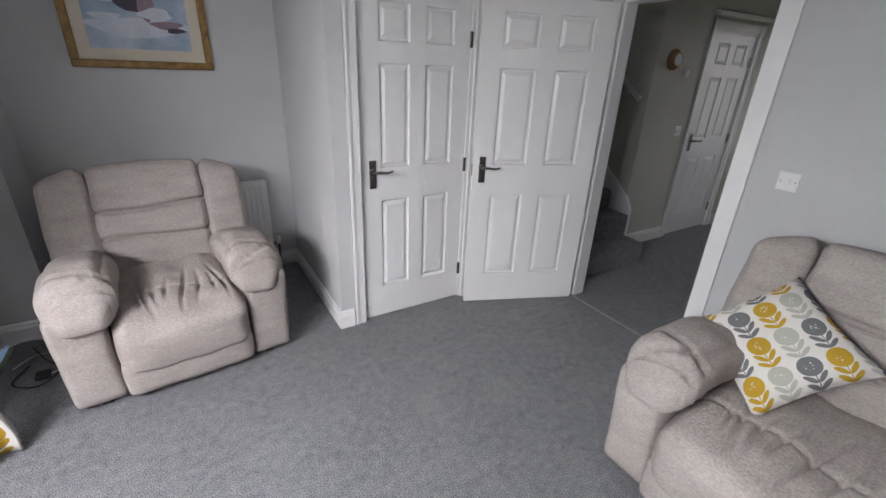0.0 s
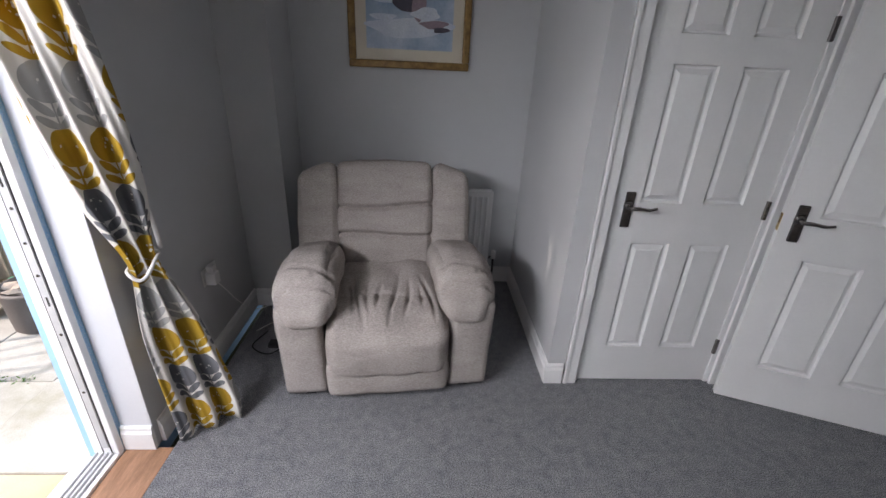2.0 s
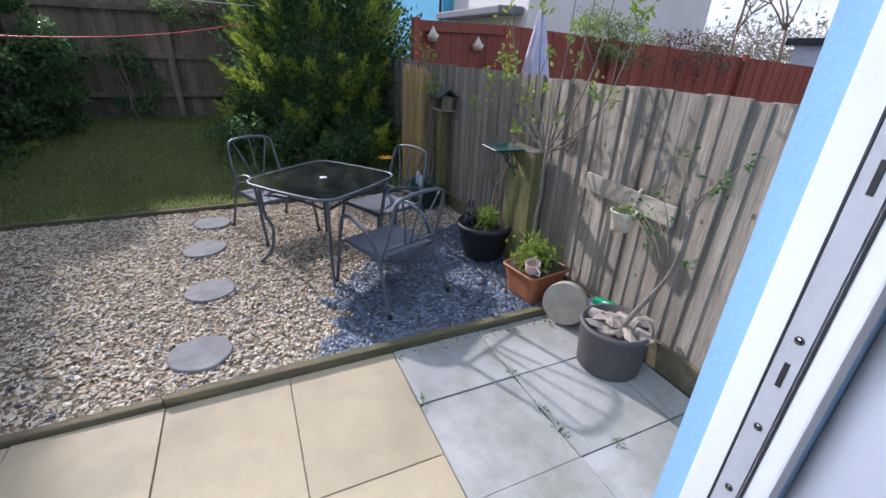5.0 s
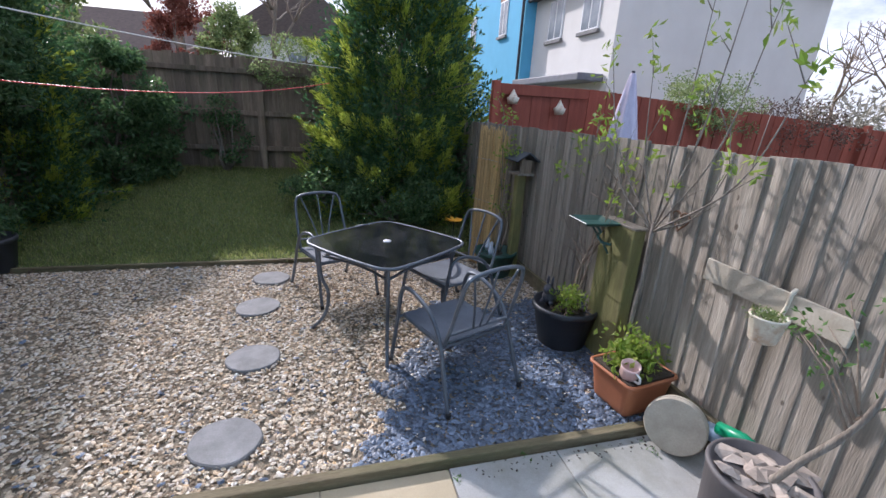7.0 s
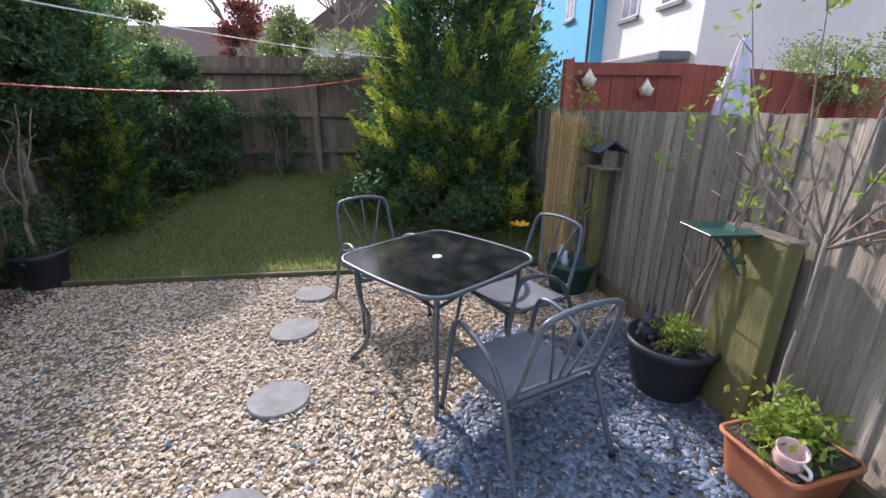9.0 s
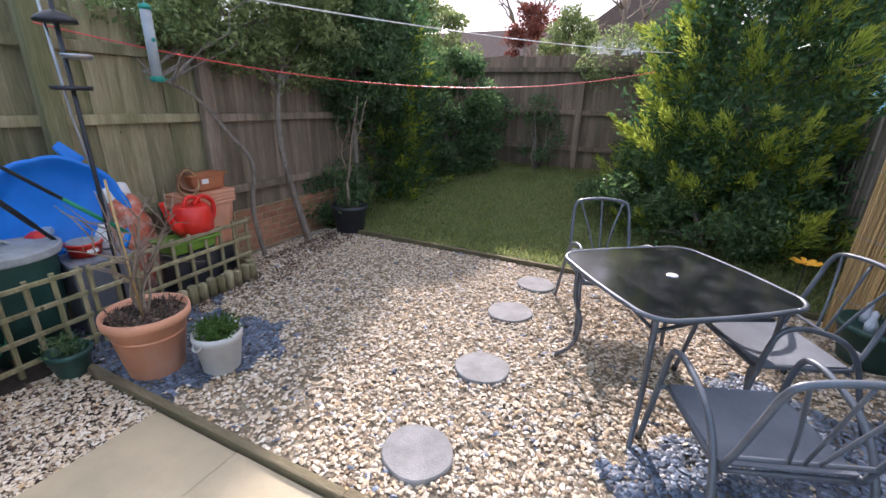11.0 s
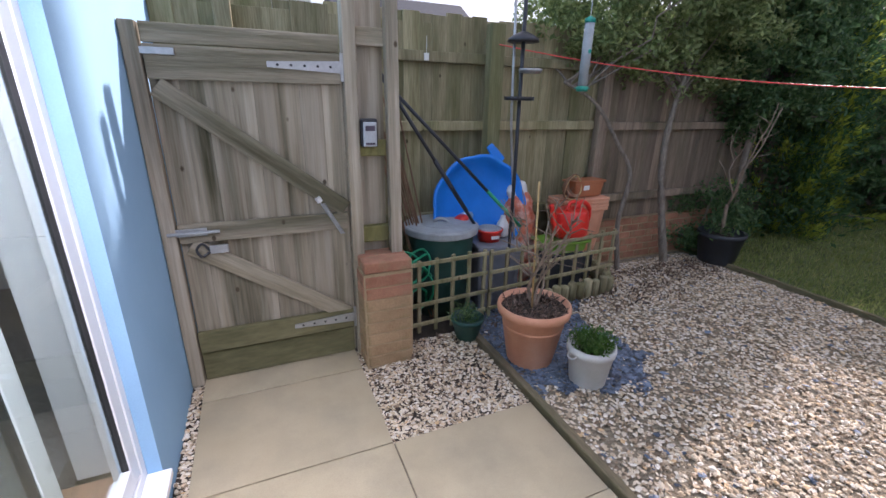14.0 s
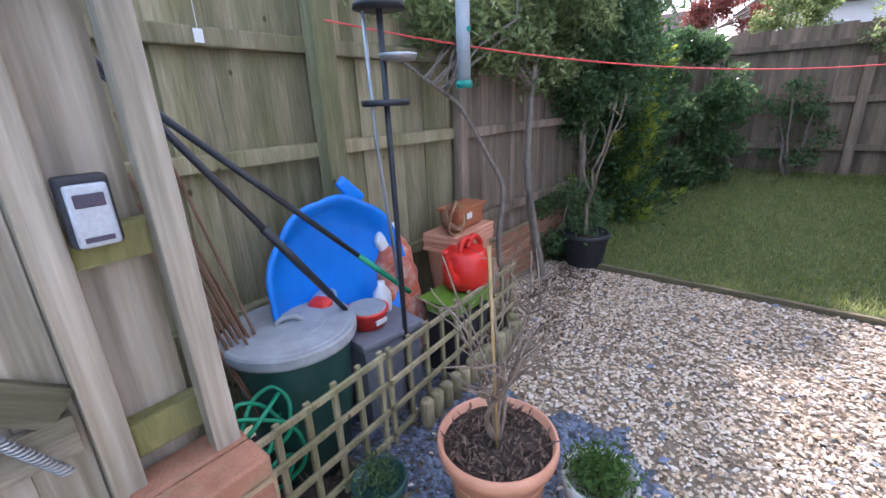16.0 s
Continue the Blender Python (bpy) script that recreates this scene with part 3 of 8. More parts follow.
def soft_box(size, r, cuts=10, puff=0.0, deform=None, noise_amp=0.0, bm=None, m=None):
    """Upholstered block: rounded box, puffed faces, slight unevenness, bottom at z = 0."""
    own = bm is None
    b = bmesh.new()
    bmesh.ops.create_cube(b, size=2.0)
    bmesh.ops.subdivide_edges(b, edges=b.edges[:], cuts=cuts, use_grid_fill=True)
    h = Vector(size) / 2
    for v in b.verts:
        p = Vector((v.co.x * h.x, v.co.y * h.y, v.co.z * h.z))
        q = Vector([max(-(h[i] - r), min(h[i] - r, p[i])) for i in range(3)])
        d = p - q
        if d.length > 1e-6:
            p = q + d.normalized() * r
        if puff:
            u = [1 - abs(v.co[i]) ** 2 for i in range(3)]
            for i in range(3):
                if abs(v.co[i]) > 0.99:
                    p[i] += math.copysign(puff * u[(i + 1) % 3] * u[(i + 2) % 3], v.co[i])
        if noise_amp:
            p += noise.noise_vector(p * 9 + Vector(size) * 7) * noise_amp
        p.z += h.z
        if deform:
            p = deform(p)
        v.co = (m @ p) if m is not None else p
    if own:
        return b
    tmp = bpy.data.meshes.new("tmp")
    b.to_mesh(tmp)
    b.free()
    bm.from_mesh(tmp)
    bpy.data.meshes.remove(tmp)
    return bm


def raw_mesh(name, verts, faces, mat, smooth=False):
    me = bpy.data.meshes.new(name)
    me.from_pydata(verts, [], faces)
    me.materials.append(mat)
    if smooth:
        me.polygons.foreach_set("use_smooth", [True] * len(me.polygons))
    return me


def leaf_mesh(name, pts, length, width, mat, rng, dirs=None, spread=1.0):
    """Many folded leaves at the points; each is its own island."""
    n = len(pts)
    pts = np.asarray(pts)
    d = rng.normal(size=(n, 3)) * spread + (dirs if dirs is not None else np.array([0, 0, 0.25]))
    d /= np.linalg.norm(d, axis=1)[:, None]
    s = np.cross(d, rng.normal(size=(n, 3)))
    s /= np.linalg.norm(s, axis=1)[:, None]
    nn = np.cross(d, s)
    ln = (length * rng.uniform(0.6, 1.35, n))[:, None]
    wd = (width * rng.uniform(0.7, 1.3, n))[:, None]
    a, tip = pts, pts + d * ln
    mid = pts + d * ln * 0.45
    v = np.stack([a, mid + s * wd * 0.5 + nn * wd * 0.2, tip, mid - s * wd * 0.5 + nn * wd * 0.2], axis=1).reshape(-1, 3)
    f = np.arange(n)[:, None] * 4
    faces = np.concatenate([np.hstack([f, f + 1, f + 2]), np.hstack([f, f + 2, f + 3])]).tolist()
    return raw_mesh(name, v.tolist(), faces, mat)


def pebble_mesh(name, pts, size, flat, mat, rng):
    """Stones: jittered octahedra with a split middle ring, each its own island."""
    n = len(pts)
    base = np.array([[0, 0, 1], [1, 0, 0.15], [0.45, 0.85, -0.1], [-0.5, 0.8, 0.12], [-1, 0, -0.1], [-0.45, -0.85, 0.1], [0.5, -0.8, -0.12], [0, 0, -1.0]])
    fc = np.array([[0, 1, 2], [0, 2, 3], [0, 3, 4], [0, 4, 5], [0, 5, 6], [0, 6, 1], [7, 2, 1], [7, 3, 2], [7, 4, 3], [7, 5, 4], [7, 6, 5], [7, 1, 6]])
    v = base[None] * rng.uniform(0.75, 1.25, (n, 8, 1)) + rng.normal(size=(n, 8, 3)) * 0.08
    sc = size * rng.uniform(0.5, 1.4, (n, 1, 1)) * np.stack([rng.uniform(0.8, 1.3, n), rng.uniform(0.55, 0.9, n), flat * rng.uniform(0.7, 1.3, n)], axis=1)[:, None, :]
    v = v * sc
    a, tx = rng.uniform(0, 2 * np.pi, n), rng.normal(size=n) * 0.22
    c, s = np.cos(tx)[:, None], np.sin(tx)[:, None]
    y, z = v[..., 1] * c - v[..., 2] * s, v[..., 1] * s + v[..., 2] * c
    v = np.stack([v[..., 0], y, z], axis=-1)
    c, s = np.cos(a)[:, None], np.sin(a)[:, None]
    x, y = v[..., 0] * c - v[..., 1] * s, v[..., 0] * s + v[..., 1] * c
    v = np.stack([x, y, v[..., 2]], axis=-1) + np.asarray(pts)[:, None, :]
    faces = (fc[None] + (np.arange(n) * 8)[:, None, None]).reshape(-1, 3)
    return raw_mesh(name, v.reshape(-1, 3).tolist(), faces.tolist(), mat, False)

# ---- the house: structure ----
XO, XI = -0.85, -0.57           # outer and inner face of the garden wall
OY0, OY1, OTOP = -0.32, 2.14, 2.1  # patio door opening
CEIL = 2.4


def structure(name, bm, mat, label, category):
    return tagged(part(name, bm, mat), label, category, "", "structure")


def wall_run(boxes, name, mat, label, category="wall"):
    bm = bmesh.new()
    for lo, hi in boxes:
        box(bm, lo, hi)
    return structure(name, bm, mat, label, category)


wall_run([((XO, -6, -0.4), (-0.70, OY0, 5.2)), ((XO, OY1, -0.4), (-0.70, 9, 5.2)), ((XO, OY0, OTOP), (-0.70, OY1, 5.2)), ((XO, OY0, -0.4), (-0.70, OY1, -0.07))],
         "wall_west_outer", M_RENDER, "pale blue painted render house wall", "wall")
wall_run([((-0.698, -2.6, 0), (XI, OY0 - 0.02, CEIL)), ((-0.698, OY1 + 0.025, 0), (XI, 3.74, CEIL)), ((-0.698, OY0 - 0.02, OTOP), (XI, OY1 + 0.025, CEIL))],
         "wall_west", M_PAINT, "pale grey painted living room wall beside patio door")
wall_run([((XI - 0.1, 3.74, 0), (1.245, 3.86, CEIL))], "wall_north", M_PAINT, "pale grey painted alcove wall behind armchair")
wall_run([((XI + 0.001, 3.33, 0), (-0.29, 3.739, CEIL))], "wall_boxing", M_PAINT, "grey painted pipe boxing in the alcove corner")
wall_run([((1.245, 2.70, 0), (1.36, 3.86, CEIL)), ((1.245, 2.592, 0), (1.395, 2.70, CEIL)), ((1.395, 2.592, 2.03), (2.17, 2.70, CEIL)), ((2.17, 2.592, 0), (2.97, 2.70, CEIL))],
         "wall_cupboard", M_PAINT, "grey painted wall around the cupboard door")
wall_run([((2.97, 2.22, 0), (3.07, 2.70, CEIL)), ((2.97, 1.33, 2.03), (3.07, 2.22, CEIL)), ((2.97, -2.6, 0), (3.07, 1.33, CEIL))],
         "wall_east", M_PAINT, "pale grey painted wall with hall doorway")
wall_run([((XI - 0.1, -2.72, 0), (3.07, -2.6, CEIL))], "wall_south", M_PAINT, "plain grey painted end wall")
wall_run([((4.10, 2.69, 0), (4.86, 2.80, CEIL)), ((4.86, 2.69, 2.06), (5.68, 2.80, CEIL)), ((5.68, 2.69, 0), (6.4, 2.80, CEIL))],
         "wall_hall_north", M_HALLPAINT, "cream painted hall wall beside the stairs")
wall_run([((4.10, 2.80, 0), (4.20, 5.4, 4.0)), ((3.0, 2.70, 0), (3.07, 5.4, 4.0)), ((3.07, 5.3, 0), (4.10, 5.4, 4.0))], "wall_stairs", M_HALLPAINT, "cream painted stairwell walls")
wall_run([((6.3, 0.9, 0), (6.4, 1.5, CEIL)), ((6.3, 2.3, 0), (6.4, 2.69, CEIL)), ((6.3, 1.5, 0), (6.4, 2.3, 0.9)), ((6.3, 1.5, 2.1), (6.4, 2.3, CEIL)), ((3.07, 0.8, 0), (6.4, 0.9, CEIL))],
         "wall_hall_south", M_HALLPAINT, "cream painted hall end walls")
structure("ceiling", bbox((XI - 0.1, -2.7, CEIL), (6.4, 2.69, CEIL + 0.1)), M_CEIL, "plain white painted ceiling", "ceiling")
structure("ceiling_alcove", bbox((XI - 0.1, 2.691, CEIL), (3.0, 3.86, CEIL + 0.1)), M_CEIL, "plain white ceiling over the alcove", "ceiling")
structure("ceiling_stairs", bbox((2.97, 2.72, 4.0), (4.3, 5.4, 4.1)), M_CEIL, "white ceiling over the stairs", "ceiling")
structure("floor", bbox((-0.50, -2.6, -0.12), (6.3, 3.74, 0.0)), M_CARPET, "grey speckled short-pile carpet", "carpet")
structure("roof", bbox((XO - 0.35, -6.2, 5.2), (8, 9.2, 5.45)), M_ROOF, "house roof over the rooms", "roof")


def skirting(name, p, q, inward, label="white painted skirting board"):
    """Moulded board along a wall foot from p to q; inward points into the room."""
    p, q, w = Vector(p), Vector(q), Vector(inward)
    bm = bmesh.new()
    prof = [(0, 0), (0.018, 0), (0.018, 0.085), (0.012, 0.10), (0.012, 0.112), (0.006, 0.122), (0, 0.122)]
    a = [bm.verts.new((*(p + w * d).to_2d(), z)) for d, z in prof]
    b = [bm.verts.new((*(q + w * d).to_2d(), z)) for d, z in prof]
    for k in range(len(prof)):
        bm.faces.new((a[k], a[(k + 1) % len(prof)], b[(k + 1) % len(prof)], b[k]))
    bm.faces.new(a[::-1])
    bm.faces.new(b)
    bmesh.ops.recalc_face_normals(bm, faces=bm.faces[:])
    return structure(name, bm, M_GLOSS, label, "skirting board")


skirting("baseboard", (XI + 0.001, 2.19, 0), (XI + 0.001, 3.33, 0), (1, 0, 0))
skirting("baseboard", (XI + 0.001, OY1 + 0.020, 0), (-0.698, OY1 + 0.020, 0), (0, -1, 0))
structure("door_reveal", bbox((-0.699, OY1 + 0.0205, 0.0), (XI - 0.0005, OY1 + 0.0245, OTOP)), M_REVEAL, "white painted reveal beside the patio door", "reveal")
skirting("baseboard", (XI + 0.02, 3.329, 0), (-0.29, 3.329, 0), (0, -1, 0))
skirting("baseboard", (-0.289, 3.739, 0), (1.244, 3.739, 0), (0, -1, 0))
skirting("baseboard", (1.244, 3.72, 0), (1.244, 2.592, 0), (-1, 0, 0))
skirting("baseboard", (1.228, 2.591, 0), (1.325, 2.591, 0), (0, -1, 0))
skirting("baseboard", (2.969, 1.255, 0), (2.969, -2.6, 0), (-1, 0, 0))
skirting("baseboard", (4.10, 2.689, 0), (4.80, 2.689, 0), (0, -1, 0))
skirting("baseboard", (5.76, 2.689, 0), (6.3, 2.689, 0), (0, -1, 0))

# wooden board across the patio door, inside
structure("threshold", bbox((-0.70, OY0, -0.06), (-0.503, OY1 + 0.02, -0.004), 0.006), M_THRESH, "bare brown wooden board under patio door", "threshold")
structure("sill", bbox((XO - 0.035, OY0 + 0.002, -0.07), (-0.745, OY1 - 0.002, -0.035), 0.006), M_PVC, "white patio door sill", "sill")


# ---- panelled doors ----
def panel_door(w, h, thick, handed, hinge_left):
    """Six-panel moulded door leaf; x from 0 to w, front face at y = 0, and its handle."""
    bm = bmesh.new()
    gw = w
    cols = [(0.14 * gw + 0.015, 0.43 * gw), (0.57 * gw, 0.86 * gw - 0.015)]
    rows = [(0.22, 0.82), (1.02, 1.60), (1.71, 1.90)]
    xs = sorted({0, w, *[c for pr in cols for c in pr]})
    zs = sorted({0, h, *[c for pr in rows for c in pr]})
    for front in (True, False):
        y = 0.0 if front else thick
        grid = {(i, k): bm.verts.new((x, y, z)) for i, x in enumerate(xs) for k, z in enumerate(zs)}
        for i in range(len(xs) - 1):
            for k in range(len(zs) - 1):
                q = [grid[i, k], grid[i + 1, k], grid[i + 1, k + 1], grid[i, k + 1]]
                if (xs[i], xs[i + 1]) in cols and (zs[k], zs[k + 1]) in rows:
                    sgn = 1 if front else -1
                    for ins, dep in ((0.004, 0.015), (0.013, 0.016), (0.036, 0.003)):
                        x0, x1, z0, z1 = xs[i] + ins, xs[i + 1] - ins, zs[k] + ins, zs[k + 1] - ins
                        nq = [bm.verts.new((a, y + sgn * dep, b)) for a, b in ((x0, z0), (x1, z0), (x1, z1), (x0, z1))]
                        for e in range(4):
                            w4 = (q[e], q[(e + 1) % 4], nq[(e + 1) % 4], nq[e])
                            bm.faces.new(w4 if front else w4[::-1])
                        q = nq
                bm.faces.new(q if front else q[::-1])
    bm.normal_update()
    edges = [e for e in bm.edges if e.is_boundary]
    bmesh.ops.bridge_loops(bm, edges=edges)
    bmesh.ops.recalc_face_normals(bm, faces=bm.faces[:])
    return bm


def lever_handle(parent, x, z, direction, y=0.0, s=-1):
    """Lever on a shaped back plate, in chrome."""
    h = part("door_handle", bbox((x - 0.021, y + s * 0.008, z - 0.085), (x + 0.021, y, z + 0.085), 0.006), M_CHROME, parent, "worn chrome lever handle")
    part("lever", tube([(x, y + s * 0.004, z + 0.02), (x, y + s * 0.05, z + 0.02), (x + direction * 0.03, y + s * 0.058, z + 0.022), (x + direction * 0.075, y + s * 0.056, z + 0.017), (x + direction * 0.108, y + s * 0.056, z + 0.024)],
                       [0.010] * 7 + [0.009] * 6 + [0.0075] * 6 + [0.006] * 6, 8), M_CHROME, h, "", True)
    part("plate_scroll", lathe([(0.001, 0), (0.024, 0.002), (0.02, 0.008), (0.012, 0.012)], 16), M_CHROME, h, "", True).matrix_basis = Matrix.Translation((x, y + s * 0.001, z + 0.02)) @ pose(0, 0, 0, 90 if s < 0 else -90)
    return h


def hinge_set(parent, x, zs, y=0.0):
    for z in zs:
        part("hinge", bbox((x - 0.009, y - 0.012, z - 0.045), (x + 0.009, y + 0.003, z + 0.045), 0.003), M_CHROME, parent, "small steel hinge")


def architrave(name, x0, x1, z1, y, w=0.07, s=-1, label="white gloss moulded door architrave"):
    bm = bmesh.new()
    for a, b in (((x0 - w, z1 * 0, 0), (x0, 0, z1 + w)), ((x1, 0, 0), (x1 + w, 0, z1 + w)), ((x0, 0, z1), (x1, 0, z1 + w))):
        box(bm, (a[0], y + s * 0.016, a[2]), (b[0], y, b[2]), 0.003)
        t = 0.3 * w
        if b[2] - a[2] > 1:
            inner = a[0] < x0
            box(bm, ((a[0] if inner else b[0] - t), y + s * 0.023, a[2]), ((a[0] + t if inner else b[0]), y, b[2] + 0.001), 0.005)
    return structure(name, bm, M_GLOSS, label, "architrave")


cup = thing("door_1", "closed white six-panel cupboard door with chrome lever", "door", pose(1.425, 2.606, 0.008), "", "structure")
part("leaf", panel_door(0.715, 1.985, 0.035, 1, False), M_GLOSS, cup)
lever_handle(cup, 0.062, 0.985, 1)
hinge_set(cup, 0.716, (0.23, 1.0, 1.75))
wall_run([((1.395, 2.60, 0), (1.423, 2.70, 2.03)), ((2.142, 2.60, 0), (2.17, 2.70, 2.03)), ((1.423, 2.60, 1.998), (2.142, 2.70, 2.03))], "door_lining_1", M_GLOSS, "white gloss door lining", "door lining")
architrave("architrave_1", 1.405, 2.16, 2.01, 2.592)

dv = Vector((2.14 - 2.945, 2.535 - 2.205))
living = thing("door_2", "open white six-panel living room door, chrome lever", "door", pose(2.14, 2.500, 0.008, 0, 0, math.degrees(math.atan2(-dv.y, -dv.x))), "", "structure")
part("leaf", panel_door(0.835, 1.985, 0.035, 1, False), M_GLOSS, living)
lever_handle(living, 0.062, 0.985, 1)
lever_handle(living, 0.062, 0.985, 1, 0.035, 1)
part("latch_plate", bbox((-0.002, 0.008, 0.94), (0.001, 0.03, 1.02)), M_BRASS, living, "brass latch plate")
wall_run([((2.968, 2.19, 0), (3.072, 2.22, 2.03)), ((2.968, 1.33, 0), (3.072, 1.36, 2.03)), ((2.968, 1.36, 2.0), (3.072, 2.19, 2.03))], "door_lining_2", M_GLOSS, "white gloss doorway lining to the hall", "door lining")
bm = bmesh.new()
box(bm, (2.95, 1.26, 0), (2.97, 1.34, 2.10), 0.004)
box(bm, (2.95, 1.34, 2.02), (2.97, 2.21, 2.10), 0.004)
box(bm, (2.95, 2.205, 0), (2.97, 2.28, 2.10), 0.004)
structure("architrave_2", bm, M_GLOSS, "white gloss architrave round the hall doorway", "architrave")
structure("threshold_strip", bbox((2.945, 1.36, -0.002), (2.968, 2.19, 0.006), 0.003), M_STEEL, "thin metal carpet strip at hall doorway", "threshold strip")

hd = thing("door_3", "closed white six-panel hall door with chrome lever", "door", pose(4.89, 2.70, 0.008), "", "structure")
part("leaf", panel_door(0.76, 1.985, 0.035, 1, False), M_GLOSS, hd)
lever_handle(hd, 0.062, 0.985, 1)
hinge_set(hd, 0.762, (0.23, 1.0, 1.75))
wall_run([((4.86, 2.70, 0), (4.888, 2.80, 2.06)), ((5.652, 2.70, 0), (5.68, 2.80, 2.06)), ((4.888, 2.70, 2.0), (5.652, 2.80, 2.06))], "door_lining_3", M_GLOSS, "white gloss hall door lining", "door lining")
architrave("architrave_3", 4.875, 5.665, 2.02, 2.69)
structure("cornice_shelf", bbox((4.79, 2.63, 2.12), (5.75, 2.69, 2.16), 0.008), M_GLOSS, "white moulded cap over the hall door", "moulding")

# stairs
stairs = thing("stairs", "grey carpeted stairs with white string, going up from hall", "stairs", None, "", "structure")
for k in range(9):
    y0 = 2.36 + 0.235 * k
    x1 = 4.03 if k == 0 else 4.062
    part("stair", bbox((3.075, y0, 0.001 + (0.19 * (k - 1) if k else 0)), (x1, 5.29, 0.19 * (k + 1)), 0.022, None, 3), M_CARPET, stairs)
bm = bmesh.new()
prof = [(2.60, 0.10), (2.60, 0.42), (2.66, 0.52), (5.2, 2.62), (5.2, 2.2), (2.68, 0.10)]
a = [bm.verts.new((4.066, y, z)) for y, z in prof]
b = [bm.verts.new((4.098, y, z)) for y, z in prof]
for k in range(len(prof)):
    bm.faces.new((a[k], a[(k + 1) % 6], b[(k + 1) % 6], b[k]))
bm.faces.new(a[::-1])
bm.faces.new(b)
bmesh.ops.recalc_face_normals(bm, faces=bm.faces[:])
part("string", bm, M_GLOSS, stairs, "white painted stair string")
rail = thing("handrail", "white painted handrail on the stairwell wall", "handrail")
part("rail", tube([(4.03, 2.72, 1.42), (4.03, 2.80, 1.47), (4.03, 3.6, 2.12), (4.03, 4.6, 2.95)], 0.026, 10, 5), M_GLOSS, rail, "", True)
for y, z in ((2.9, 1.52), (4.2, 2.58)):
    part("bracket", tube([(4.10, y, z - 0.05), (4.05, y, z - 0.05), (4.03, y, z)], 0.008, 6, 3), M_GLOSS, rail)

# wall fittings
clock = thing("barometer", "round dark wooden wall barometer with brass rim", "barometer", pose(4.33, 2.688, 1.735, 90))
part("body", lathe([(0.085, 0), (0.085, 0.02), (0.07, 0.035)], 28), M_CANE, clock, "", True)
part("rim", lathe([(0.062, 0.03), (0.064, 0.046), (0.05, 0.05)], 28), M_BRASS, clock, "brass rim", True)
part("dial", lathe([(0.048, 0.046), (0.047, 0.052)], 28), M_PALE, clock, "pale dial")
pir = thing("thermostat", "small round white wall thermostat", "thermostat", pose(4.56, 2.688, 1.63, 90))
part("body", lathe([(0.035, 0), (0.035, 0.018), (0.022, 0.026)], 24), M_PLASTICW, pir, "", True)


def wall_plate(name, label, category, m, w=0.146, rockers=1):
    t = thing(name, label, category, m)
    part("plate", bbox((-w / 2, -0.009, -0.044), (w / 2, 0, 0.044), 0.004), M_PLASTICW, t)
    for k in range(rockers):
        cx = (k - (rockers - 1) / 2) * 0.03
        part("rocker", bbox((cx - 0.011, -0.014, -0.014), (cx + 0.011, -0.008, 0.014), 0.003), M_PLASTICW, t)
    for sx in (-1, 1):
        part("screw", lathe([(0.004, 0), (0.003, 0.002)], 8), M_STEEL, t).matrix_basis = pose(sx * 0.03 if w < 0.1 else sx * 0.055, -0.009, 0, 90)
    return t


wall_plate("light_switch", "square white plastic light switch on wall", "light switch", pose(2.969, 1.09, 1.17, 0, 0, -90), 0.088)
wall_plate("light_switch", "white double light switch on hall wall", "light switch", pose(4.66, 2.689, 1.12), 0.10, 2)
sock = wall_plate("wall_socket", "white double wall socket low behind the curtain", "socket", pose(XI + 0.001, 2.82, 0.50, 0, 0, 90), 0.146, 2)
plug = thing("plug_adapter", "white mains plug adapter with trailing cable", "plug", pose(XI + 0.012, 2.78, 0.50, 0, 0, 90))
part("body", bbox((-0.028, -0.055, -0.035), (0.028, -0.001, 0.03), 0.008), M_PLASTICW, plug)
part("plug_top", bbox((-0.02, -0.045, 0.03), (0.022, -0.01, 0.07), 0.006), M_PLASTICW, plug)
part("cable", tube([(0.0, -0.05, -0.03), (0.05, -0.06, -0.10), (0.2, -0.05, -0.27), (0.36, -0.07, -0.42), (0.5, -0.12, -0.475), (0.45, -0.25, -0.49), (0.3, -0.3, -0.49)], 0.003, 5, 5), M_PLASTICW, plug, "thin white cable", True)

# radiator
rad = thing("radiator", "white panel radiator on the alcove wall", "radiator", pose(0.62, 3.735, 0.16))
part("panel", bbox((-0.42, -0.075, 0), (0.42, -0.055, 0.58), 0.006), M_GLOSS, rad)
part("back_panel", bbox((-0.42, -0.035, 0), (0.42, -0.02, 0.58), 0.005), M_GLOSS, rad)
for k in range(22):
    part("rib", bbox((-0.405 + k * 0.0372, -0.083, 0.03), (-0.385 + k * 0.0372, -0.072, 0.55), 0.005, None, 1), M_GLOSS, rad)
part("top_grille", bbox((-0.42, -0.08, 0.575), (0.42, -0.015, 0.588), 0.003), M_GLOSS, rad)
part("end_cap", bbox((0.418, -0.078, 0.01), (0.428, -0.017, 0.58), 0.003), M_GLOSS, rad)
valve = part("valve", tube([(0.43, -0.05, 0.06), (0.47, -0.05, 0.06), (0.47, -0.05, -0.15)], 0.009, 8, 3), M_CHROME, rad, "", True)
part("valve_head", lathe([(0.018, 0), (0.02, 0.02), (0.017, 0.06), (0.01, 0.066)], 14), M_PLASTICW, valve, "white radiator valve head", True).matrix_basis = pose(0.47, -0.05, 0.06)

# picture
pic = thing("framed_picture", "gilt-framed print, blue and white abstract shapes, cream mount", "picture", pose(0.445, 3.737, 1.83))
W, H = 0.375, 0.315
